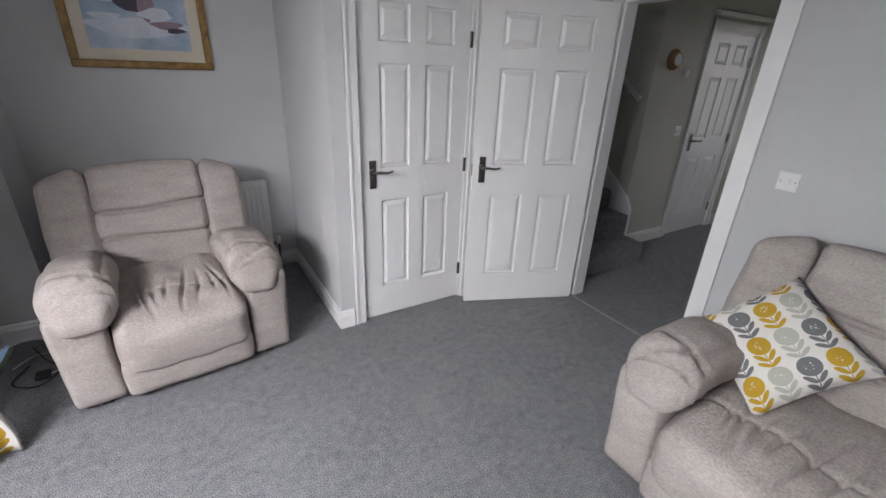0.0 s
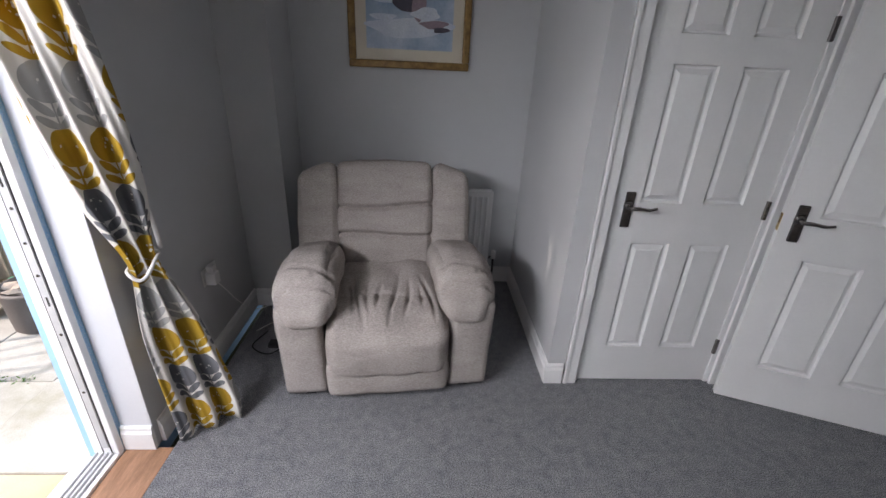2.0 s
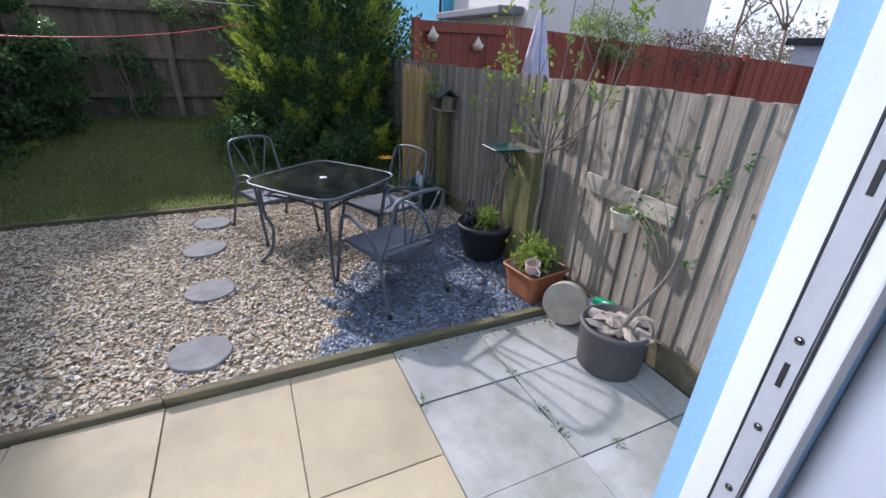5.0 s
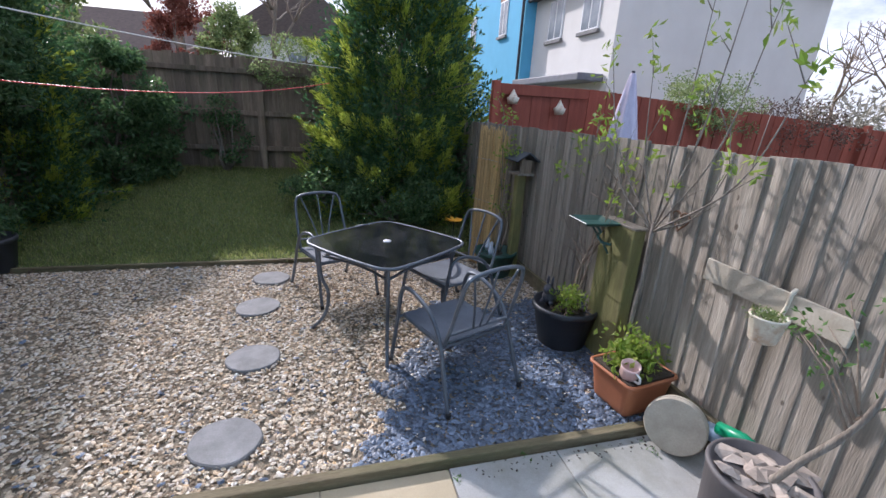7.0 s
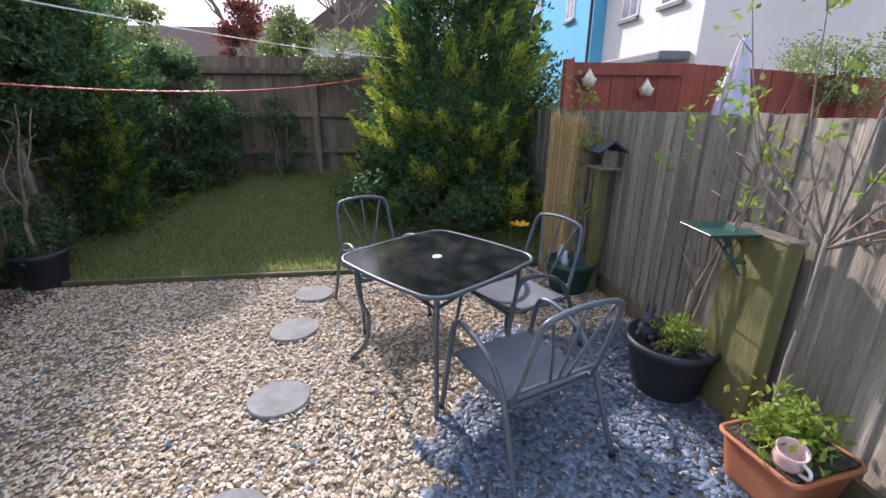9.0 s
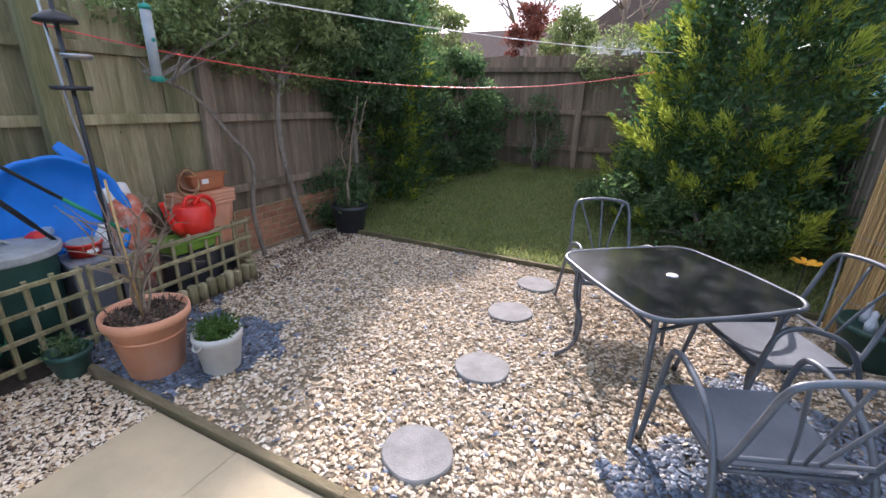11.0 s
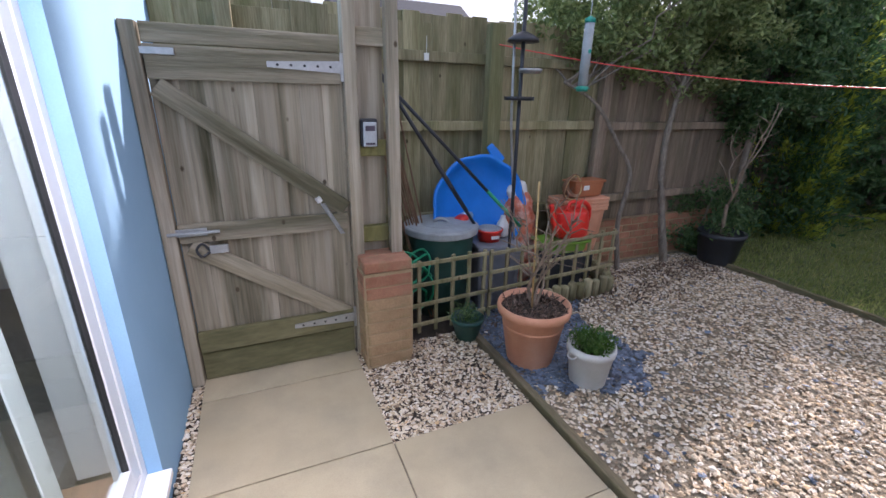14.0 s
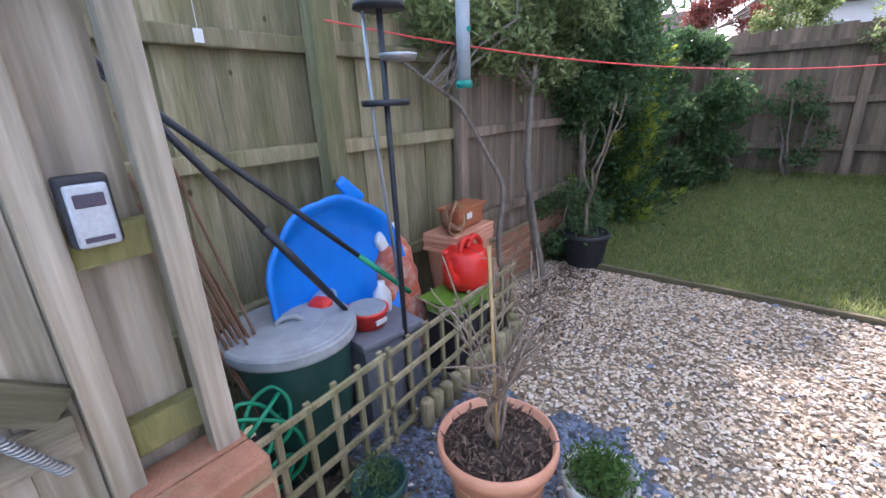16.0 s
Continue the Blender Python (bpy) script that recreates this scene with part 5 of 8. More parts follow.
# fallen leaves and bark on the gravel by the trellis and under the side fence
lt = np.vstack([np.column_stack([rng.uniform(-4.7, -2.7, 520), -1.22 + np.abs(rng.normal(0, 0.24, 520)), np.full(520, GZ + 0.012)]),
                np.column_stack([rng.normal(-5.0, 0.45, 700), -1.55 + np.abs(rng.normal(0, 0.25, 700)), np.full(700, GZ + 0.012)]),
                np.column_stack([rng.uniform(-2.58, -1.84, 160), rng.uniform(-1.1, -0.45, 160), np.full(160, PZ - 0.002)])])
tagged(new("leaf_litter", leaf_mesh("litter", lt, 0.042, 0.016, M_MULCH, rng, np.array([0, 0, 0.1]), 1.0)), "dark fallen leaves and bark scattered on gravel", "leaf litter", "", "stuff")

# grass blades
nb = 52000
gp = scatter(nb, -9.5, -5.72, -1.9, 3.7)
gp = gp[rng.uniform(size=nb) < np.clip(1.35 - (-gp[:, 0] - 5.7) * 0.18, 0.3, 1)]
gz = np.array([lawn_z(x, y) for x, y in gp])
tagged(new("grass", leaf_mesh("grass", np.column_stack([gp, gz]), 0.055, 0.008, M_GRASS, rng, np.array([0, 0, 1.1]), 0.5)), "short mossy lawn grass", "grass", "", "stuff")

# stepping stones
def stepping_stone(x, y, r, turn):
    ob = part("stepping_stone", lathe([(r * 0.97, -0.05), (r, -0.01), (r * 0.99, 0.006), (r * 0.95, 0.012), (r * 0.3, 0.010)], 36, 0, None, lambda a: 0.03 * math.sin(2 * a) + 0.015 * math.sin(5 * a + 1)), M_STEP, None)
    ob.matrix_basis = pose(x, y, GZ + 0.008, 0, 0, turn)
    return tagged(ob, "round grey concrete stepping stone set in gravel", "stepping stone", "stepping stones")


for x, y, r, t in ((-2.98, 1.10, 0.175, 10), (-3.755, 1.125, 0.17, 50), (-4.56, 1.05, 0.175, 90), (-5.2, 1.09, 0.17, 20)):
    stepping_stone(x, y, r, t)


# ---- fences ----
def board_mesh(name, w, h, t, mat, taper=True):
    bm = bmesh.new()
    box(bm, (0, 0, 0), (w, t, h))
    for v in bm.verts:
        if taper and v.co.x > w / 2 and v.co.y > t / 2:
            v.co.y = t * 0.45
    bmesh.ops.bevel(bm, geom=[e for e in bm.edges if abs((e.verts[0].co - e.verts[1].co).z) > h / 2], offset=0.003, segments=1, affect="EDGES")
    return finish(bm, name, mat)


def boards(parent, mesh, start, step, count, turn, z0, jit=0.012, tilt=0.4, seedv=1):
    r = random.Random(seedv)
    for k in range(count):
        ob = new("board", mesh)
        ob.parent = parent
        ob.matrix_basis = Matrix.Translation(Vector(start) + Vector(step) * k + Vector((0, 0, z0 + r.uniform(-jit, jit)))) @ pose(0, 0, 0, r.uniform(-0.4, 0.4), r.uniform(-tilt, tilt), turn + r.uniform(-1.2, 1.2))


# grey feather-edge fence on the sunny side of the paving
fr = thing("fence_right", "weathered grey feather-edge board fence", "fence", None, "", "structure")
mb = board_mesh("grey_board", 0.125, 1.42, 0.024, M_FENCEGREY)
boards(fr, mb, (-0.90, 3.70, 0), (-0.105, 0, 0), 78, 180, -0.05, 0.01, 0.5, 3)
part("gravel_board", bbox((-5.6, 3.645, -0.26), (-0.86, 3.675, -0.04), 0.006), M_KERB, fr)
part("rail", bbox((-9.1, 3.705, 0.25), (-0.87, 3.75, 0.33), 0.006), M_FENCEGREY, fr)
part("rail", bbox((-9.1, 3.705, 1.05), (-0.87, 3.75, 1.13), 0.006), M_FENCEGREY, fr)
pl = part("plank", bbox((-0.36, -0.022, -0.06), (0.36, 0, 0.06), 0.004), M_STONEDISC)
pl.matrix_basis = pose(-2.40, 3.668, 0.735, 0, 1.5)
tagged(pl, "pale bleached plank fixed across the fence", "plank")
stub = thing("fence_post", "short green mossy timber post against fence", "post", pose(-3.36, 3.57, -0.19))
part("post", bbox((-0.19, -0.045, 0), (0.15, 0.045, 1.02), 0.01), M_MOSSY, stub)
part("post_side", bbox((-0.265, -0.02, 0), (-0.192, 0.05, 0.98), 0.006), M_FENCEGREY, stub)
part("cap", bbox((-0.20, -0.05, 1.02), (0.16, 0.05, 1.035), 0.004), M_FENCEGREY, stub)

# left fence: boards behind posts and rails
fl = thing("fence_left", "tall mossy close-board fence with rails and posts", "fence", None, "", "structure")
mb = board_mesh("mossy_board", 0.13, 2.18, 0.02, M_FENCEGREEN)
md2 = board_mesh("dark_board", 0.13, 1.75, 0.02, M_FENCEDARK)
boards(fl, mb, (-0.75, -1.95, 0), (-0.112, 0, 0), 32, 180, -0.19, 0.015, 0.3, 5)
boards(fl, md2, (-4.34, -1.95, 0), (-0.112, 0, 0), 48, 180, 0.08, 0.015, 0.3, 6)
for z in (1.66, 1.16, 0.42):
    part("rail", bbox((-4.25, -1.945, z), (-0.86, -1.885, z + 0.075), 0.008), M_FENCEGREEN, fl)
part("top_board", bbox((-4.25, -1.97, 1.74), (-0.86, -1.945, 1.93), 0.006), M_FENCEGREEN, fl)
for z in (1.15, 0.45):
    part("rail", bbox((-9.6, -1.945, z), (-4.36, -1.885, z + 0.075), 0.008), M_FENCEDARK, fl)
part("post", bbox((-3.20, -1.90, -0.2), (-3.08, -1.80, 1.95), 0.012), M_FENCEGREEN, fl, "mossy green fence post")
part("post", bbox((-4.34, -1.91, -0.2), (-4.26, -1.83, 1.8), 0.008), M_FENCEDARK, fl, "dark brown fence post")
part("post", bbox((-6.9, -1.91, -0.2), (-6.8, -1.81, 1.75), 0.008), M_FENCEDARK, fl, "dark brown fence post")
part("post", bbox((-1.3, -1.90, -0.2), (-1.2, -1.80, 1.95), 0.012), M_FENCEGREEN, fl)
# low brick wall under the far part
lowwall = thing("low_wall", "low dark brick wall under the fence", "wall", None, "", "structure")
part("core", bbox((-6.6, -1.90, -0.25), (-4.40, -1.83, 0.27)), M_MORTAR, lowwall)
bk = finish(bbox((0, 0, 0), (0.215, 0.02, 0.065), 0.005, None, 1), "brick_face", M_BRICK)
for r_ in range(6):
    for k in range(9):
        ob = new("brick", bk)
        ob.parent = lowwall
        ob.matrix_basis = pose(-6.55 + 0.225 * k + (0.11 if r_ % 2 else 0), -1.845, -0.17 + 0.075 * r_)

# back fence
fb = thing("fence_back", "tall old brown close-board fence with rails", "fence", None, "", "structure")
mb = board_mesh("back_board", 0.145, 1.95, 0.02, M_FENCEDARK)
boards(fb, mb, (-9.52, -2.0, 0), (0, 0.125, 0), 48, 90, 0.22, 0.02, 0.4, 9)
for z in (0.62, 1.22, 1.9):
    part("rail", bbox((-9.515, -2.0, z), (-9.45, 3.9, z + 0.08), 0.008), M_FENCEDARK, fb)
for y in (-1.2, 0.58, 2.4):
    part("post", bbox((-9.50, y - 0.055, 0.1), (-9.40, y + 0.055, 1.75), 0.01), M_FENCEDARK, fb)


# ---- gate ----
gate = thing("garden_gate", "weathered ledged and braced wooden gate, closed", "gate")
gy0 = -1.15
gm = board_mesh("gate_board", 0.118, 1.80, 0.022, M_GATE, False)
r = random.Random(4)
for k in range(8):
    ob = new("board", gm)
    ob.parent = gate
    ob.matrix_basis = pose(-0.925 - 0.110 * k, gy0 - 0.004 * (k % 2), -0.188 + r.uniform(-0.004, 0.004), 0, 0, 180)
for z, h in ((1.46, 0.15), (0.66, 0.10), (0.0, 0.13)):
    part("ledge", bbox((-1.80, gy0 + 0.001, z), (-0.925, gy0 + 0.032, z + h), 0.006), M_GATERAIL if z > 0.1 else M_ALGAE, gate)
part("bottom_board", bbox((-1.80, gy0 + 0.001, -0.187), (-0.925, gy0 + 0.012, -0.012), 0.004), M_ALGAE, gate, "dark algae-stained bottom board")
part("top_ledge", bbox((-1.80, gy0 + 0.001, 1.615), (-0.925, gy0 + 0.026, 1.70), 0.006), M_GATERAIL, gate)


def brace(x0, z0, x1, z1, w=0.095):
    d = Vector((x1 - x0, 0, z1 - z0))
    ang = math.degrees(math.atan2(-d.z, d.x))
    ob = part("brace", bbox((0, 0, -w / 2), (d.length, 0.030, w / 2), 0.006), M_GATERAIL, gate)
    ob.matrix_basis = pose(x0, gy0 + 0.001, z0, 0, ang)


brace(-0.95, 1.43, -1.79, 0.78)
brace(-0.97, 0.64, -1.77, 0.10)


def strap_hinge(z, x0):
    bm = bmesh.new()
    vs = [(x0 - 0.02, 0.03), (x0 + 0.34, 0.013), (x0 + 0.34, -0.013), (x0 - 0.02, -0.03)]
    f = bm.faces.new([bm.verts.new((a, 0, b)) for a, b in vs])
    ex = bmesh.ops.extrude_face_region(bm, geom=[f])
    bmesh.ops.translate(bm, verts=[v for v in ex["geom"] if isinstance(v, bmesh.types.BMVert)], vec=(0, 0.006, 0))
    bmesh.ops.recalc_face_normals(bm, faces=bm.faces[:])
    h = part("strap_hinge", bm, M_STEEL, gate, "galvanised strap hinge")
    h.location = (0, gy0 + 0.034, z)
    part("hinge_plate", bbox((x0 - 0.055, 0.0, -0.07), (x0 - 0.02, 0.008, 0.07), 0.002), M_STEEL, h)
    for k in range(5):
        part("bolt", lathe([(0.007, 0), (0.005, 0.004)], 8), M_POLE, h).matrix_basis = pose(x0 + 0.03 + 0.065 * k, 0.006, 0, -90)


strap_hinge(1.545, -1.78)
strap_hinge(0.075, -1.78)
lat = part("latch", bbox((-1.06, gy0 + 0.033, 0.70), (-0.90, gy0 + 0.042, 0.74), 0.003), M_STEEL, gate, "galvanised gate bolt")
part("bolt_bar", tube([(-1.12, gy0 + 0.055, 0.72), (-0.88, gy0 + 0.055, 0.72)], 0.009, 8, straight=True), M_STEEL, lat)
part("padlock", bbox((-1.15, gy0 + 0.04, 0.60), (-1.06, gy0 + 0.06, 0.645), 0.005), M_STEEL, lat, "worn padlock")
part("shackle", tube([(-1.06, gy0 + 0.05, 0.62), (-1.03, gy0 + 0.06, 0.66), (-1.0, gy0 + 0.06, 0.63), (-1.02, gy0 + 0.06, 0.59), (-1.06, gy0 + 0.05, 0.61)], 0.007, 8, 5), M_POLE, lat)
part("top_bolt", bbox((-1.05, gy0 + 0.028, 1.565), (-0.90, gy0 + 0.045, 1.595), 0.003), M_STEEL, gate, "small steel bolt")
sp = [(-1.655 - 0.105 * t + 0.012 * math.cos(t * 2 * math.pi * 20), gy0 + 0.055 + 0.012 * math.sin(t * 2 * math.pi * 20), 0.83 - 0.19 * t) for t in np.linspace(0, 1, 240)]
spr = part("spring", ring_sweep(bmesh.new(), sp, 0.0028, 5), M_STEEL, gate, "coiled gate spring")
part("spring_end", lathe([(0.016, 0), (0.016, 0.03)], 12), M_PLASTICW, spr, "white end").matrix_basis = pose(-1.645, gy0 + 0.04, 0.835, 0, 30)
gp_ = thing("gate_post", "weathered square gate post on the hinge side", "post", None, "", "structure")
part("post", bbox((-1.885, -1.19, -0.2), (-1.815, -1.095, 2.05), 0.008), M_GATE, gp_)
gp2 = thing("gate_post", "slim weathered post against the blue wall", "post", None, "", "structure")
part("post", bbox((-0.918, -1.18, -0.2), (-0.853, -1.10, 1.70), 0.008), M_GATE, gp2)
sc = thing("fence_panel", "narrow weathered board panel beside the gate", "fence", None, "", "structure")
part("board", bbox((-2.045, -1.20, 0.42), (-1.890, -1.178, 2.0), 0.003), M_GATE, sc)
part("rail", bbox((-2.09, -1.176, 1.08), (-1.885, -1.12, 1.17), 0.008), M_MOSSY, sc, "green mossy rail")
part("rail", bbox((-2.09, -1.176, 0.56), (-1.885, -1.12, 0.66), 0.008), M_MOSSY, sc, "green mossy rail")
part("rail", bbox((-2.09, -1.176, 1.66), (-1.885, -1.12, 1.75), 0.008), M_GATERAIL, sc)
sp2 = thing("fence_post", "slim pale leaning timber post beside the brick pier", "post")
part("post", bbox((-0.035, -0.03, 0.0), (0.035, 0.03, 1.65), 0.006), M_GATE, sp2)
sp2.matrix_basis = pose(-2.08, -1.09, 0.44, 0, 0.5)

# brick pier
pier = thing("brick_pier", "short square brick pier with stained buff and red bricks", "brick pier", None, "", "structure")
part("core", bbox((-2.133, -1.165, -0.23), (-1.835, -0.927, 0.425)), M_MORTAR, pier)
bl_ = finish(bbox((-0.141, -0.02, 0), (0.141, 0.02, 0.070), 0.007, None, 2), "pier_brick", M_BRICKBUFF)
bed = finish(bbox((-0.12, -0.02, 0), (0.12, 0.02, 0.070), 0.007, None, 2), "pier_brick_end", M_BRICKBUFF)
blr = finish(bbox((-0.141, -0.02, 0), (0.141, 0.02, 0.070), 0.007, None, 2), "pier_brick_red", M_BRICK)
bedr = finish(bbox((-0.12, -0.02, 0), (0.12, 0.02, 0.070), 0.007, None, 2), "pier_brick_red_end", M_BRICK)
btop = finish(bbox((-0.146, -0.058, 0), (0.146, 0.058, 0.07), 0.008, None, 1), "pier_cap_brick", M_BRICK)
for k in range(8):
    z = -0.20 + 0.077 * k
    s = 1 if k % 2 else -1
    for me_, x, y, rz in ((blr if k > 5 else bl_, -1.984 + s * 0.002, -0.942, 0), (bedr if k > 5 else bed, -1.850, -1.055, 90), (bedr if k > 5 else bed, -2.118, -1.055, 90)):
        ob = new("brick", me_)
        ob.parent = pier
        ob.matrix_basis = pose(x, y, z, 0, 0, rz)
for y in (-0.985, -1.108):
    ob = new("brick", btop)
    ob.parent = pier
    ob.matrix_basis = pose(-1.984, y, 0.427)

ks = thing("key_safe", "grey wall key safe with black cover on the rail", "key safe", pose(-1.935, -1.118, 1.205, 0, 0, 180))
part("body", bbox((-0.046, -0.050, -0.068), (0.046, 0.0, 0.085), 0.012, None, 3), M_POLE, ks, "black plastic case")
face = part("face_plate", bbox((-0.038, -0.062, -0.066), (0.038, -0.046, 0.068), 0.010, None, 3), M_KEYFACE, ks, "pale grey face plate")
part("dial_window", bbox((-0.027, -0.066, 0.020), (0.027, -0.060, 0.048), 0.003), M_INK, face)
part("name_bar", bbox((-0.026, -0.0632, -0.054), (0.026, -0.0615, -0.043)), M_INK, face, "dark lettering bar")


# ---- trellis and what stands behind it ----
def trellis(p, q, h, z0, nx_, label):
    p, q = Vector(p), Vector(q)
    L = (q - p).length
    t = thing("trellis", label, "trellis", Matrix.Translation((p.x, p.y, z0)) @ pose(0, 0, 0, 0, 0, math.degrees(math.atan2(q.y - p.y, q.x - p.x))), "trellis panels")
    for k in range(nx_):
        x = L * k / (nx_ - 1)
        part("upright", bbox((x - 0.014, 0.0, 0), (x + 0.014, 0.018, h + 0.006 * math.sin(k * 5)), 0.003, None, 1), M_FENCEGREEN, t)
    for k in range(4):
        z = 0.08 + (h - 0.105) * k / 3
        part("slat", bbox((-0.02, -0.0185, z - 0.014), (L + 0.02, -0.0005, z + 0.014), 0.003, None, 1), M_FENCEGREEN, t)
    return t


trellis((-2.14, -1.17), (-2.80, -1.22), 0.56, -0.19, 6, "square wooden garden trellis beside brick pier")
trellis((-2.86, -1.225), (-4.14, -1.33), 0.55, -0.19, 10, "long square wooden garden trellis hiding pots")
logs = thing("log_edging", "row of short round timber log edging", "edging")
for k in range(20):
    if k < 12:
        x, y = -3.05 - 0.085 * k, -1.19 - 0.004 * k
    else:
        a = (k - 12) / 8
        x, y = -4.07 - 0.16 * math.sin(a * 1.4), -1.24 - 0.07 * (k - 12)
    part("log", lathe([(0.036, 0), (0.037, 0.17 + 0.01 * math.sin(k * 3)), (0.03, 0.18 + 0.01 * math.sin(k * 3))], 10), M_FENCEGREEN, logs, "", True).matrix_basis = pose(x, y, -0.21)

binn = thing("dustbin", "dark green plastic dustbin with grey lid", "bin", pose(-2.58, -1.55, -0.2) @ Matrix.Diagonal((1, 1, 1.09, 1)))
part("body", lathe([(0.20, 0), (0.235, 0.30), (0.255, 0.60), (0.26, 0.62)], 36), M_GREENPOT, binn, "", True)
lid = part("lid", lathe([(0.285, 0.595), (0.289, 0.605), (0.289, 0.636), (0.282, 0.644), (0.262, 0.642), (0.255, 0.646), (0.16, 0.650), (0.152, 0.654), (0.02, 0.656)], 56), M_LID, binn, "grey ridged lid")
part("lid_handle", tube([(-0.05, 0.028, 0.652), (-0.03, 0.017, 0.672), (0.0, 0.0, 0.680), (0.03, -0.017, 0.672), (0.05, -0.028, 0.652)], [0.012] * 25, 8, 6), M_LID, lid, "", True)

pool = thing("paddling_pool", "bright blue plastic shell sandpit leaning on fence", "sandpit", pose(-2.95, -1.63, 0.58) @ Matrix.Scale(0.86, 4) @ pose(0, 0, 0, -80, 0, 0) @ pose(0, 0, 0, 0, 0, 188))
def shell_scallop(a):
    return 0.035 * abs(math.sin(4.5 * (a - 1.57))) - 0.05 * math.exp(-((a - 4.71) / 0.5) ** 2)
part("shell", lathe([(0.30, -0.09), (0.42, -0.05), (0.45, 0.02), (0.475, 0.025), (0.475, 0.04), (0.44, 0.04), (0.41, -0.03), (0.29, -0.07), (0.02, -0.075)], 72, 0, None, shell_scallop), M_BLUE, pool, "", True)
part("tail", soft_box((0.10, 0.03, 0.20), 0.014, 6, 0, lambda p: Vector((p.x * (1.15 - p.z * 2), p.y, p.z))), M_BLUE, pool, "", True).matrix_basis = pose(0.30, 0.37, 0.0, -90, 0, 30)

gb = thing("storage_box", "slate grey plastic storage box behind trellis", "box", pose(-3.02, -1.50, -0.19, 0, 0, -8))
part("body", soft_box((0.36, 0.34, 0.50), 0.02, 8, 0, lambda p: Vector((p.x * (0.9 + 0.2 * p.z), p.y * (0.9 + 0.2 * p.z), p.z))), M_GREYBOX, gb)
part("lid", bbox((-0.19, -0.18, 0.49), (0.19, 0.18, 0.53), 0.012), M_GREYBOX, gb)
rt = thing("red_tub", "round red plastic tub with white lid label", "tub", pose(-2.98, -1.50, 0.345))
part("body", lathe([(0.085, 0), (0.10, 0.075), (0.108, 0.08), (0.108, 0.092), (0.09, 0.09)], 28), M_REDP, rt, "", True)
part("lid", lathe([(0.098, 0.088), (0.092, 0.10)], 28), M_LID, rt, "pale translucent lid")
part("label_bar", bbox((-0.035, 0.095, 0.03), (0.035, 0.104, 0.055), 0.002), M_PLASTICW, rt)
sw = thing("wipes_packet", "crumpled blue and red plastic packet", "packet", pose(-2.80, -1.62, 0.46, 0, 18, 30))
part("packet", soft_box((0.20, 0.10, 0.07), 0.025, 8, 0.01, None, 0.02), M_CANVAS, sw, "", True)
part("band", soft_box((0.09, 0.104, 0.074), 0.025, 6, 0.01, None, 0.015), M_REDP, sw, "red end")
lb = thing("lime_tub", "shallow lime green plastic garden tray", "tray", pose(-3.63, -1.42, 0.20))
part("body", soft_box((0.39, 0.24, 0.10), 0.025, 8, 0, lambda p: Vector((p.x * (0.92 + 0.8 * p.z), p.y * (0.92 + 0.8 * p.z), p.z))), M_LIME, lb, "", True)
part("lid", bbox((-0.212, -0.138, 0.086), (0.212, 0.138, 0.111), 0.010, None, 3), M_LIME, lb, "", True)
cr8 = thing("crate", "dark plastic crate under the lime tray", "crate", pose(-3.63, -1.42, -0.2))
part("body", bbox((-0.175, -0.105, 0), (0.175, 0.105, 0.40), 0.012), M_NAVYPOT, cr8)
bagt = thing("compost_bag", "crumpled orange and red compost bag", "bag", pose(-3.41, -1.64, -0.1, 4, 4, 10))
part("bag", soft_box((0.27, 0.17, 0.74), 0.075, 18, 0.03, None, 0.035), M_BAG, bagt, "", True)
part("bag_top", soft_box((0.20, 0.06, 0.12), 0.03, 10, 0.01, None, 0.03), M_PLASTICW, bagt, "pale crumpled top", True).matrix_basis = pose(0, 0, 0.72, 8, 12)
bot = thing("milk_bottle", "white plastic bottle behind the trellis", "bottle", pose(-3.13, -1.55, 0.345))
part("body", lathe([(0.045, 0), (0.05, 0.01), (0.05, 0.10), (0.02, 0.15), (0.02, 0.17)], 20), M_PLASTICW, bot, "", True)


# watering can
wc = thing("watering_can", "bright red plastic watering can", "watering can", pose(-3.715, -1.42, 0.312, 0, 0, 10) @ Matrix.Scale(1.14, 4))
part("body", lathe([(0.10, 0), (0.125, 0.02), (0.13, 0.12), (0.115, 0.20), (0.10, 0.215), (0.05, 0.205)], 28), M_REDP, wc, "", True)
part("spout", tube([(0.11, 0.0, 0.05), (0.17, 0.0, 0.12), (0.20, 0.0, 0.20), (0.225, 0.0, 0.27)], [0.035] * 5 + [0.024] * 7 + [0.018] * 7, 10), M_REDP, wc, "", True)
part("handle", tube([(-0.02, 0.0, 0.21), (-0.10, 0, 0.255), (-0.19, 0, 0.20), (-0.19, 0, 0.10), (-0.12, 0, 0.04)], 0.017, 10), M_REDP, wc, "", True)
part("top_handle", tube([(0.06, 0, 0.205), (0.03, 0, 0.26), (-0.04, 0, 0.26), (-0.08, 0, 0.21)], 0.014, 8), M_REDP, wc, "", True)
stp = thing("square_pots", "stack of wide square terracotta plastic planters", "planter", pose(-3.98, -1.66, 0.06, 0, 0, 4))
def flare(p):
    return Vector((p.x * (0.80 + 0.45 * p.z), p.y * (0.80 + 0.45 * p.z), p.z))
for k in range(4):
    q = part("pot", soft_box((0.46, 0.25, 0.42), 0.02, 6, 0, flare), M_TERRA, stp, "", True)
    q.matrix_basis = pose(0.004 * (-1) ** k, 0, 0.02 + 0.030 * k)
    part("rim", bbox((-0.245, -0.135, 0.395), (0.245, 0.135, 0.425), 0.009), M_TERRA, q)
base = thing("pot_stand", "dark upturned crate under the planters", "crate", pose(-3.98, -1.66, -0.2))
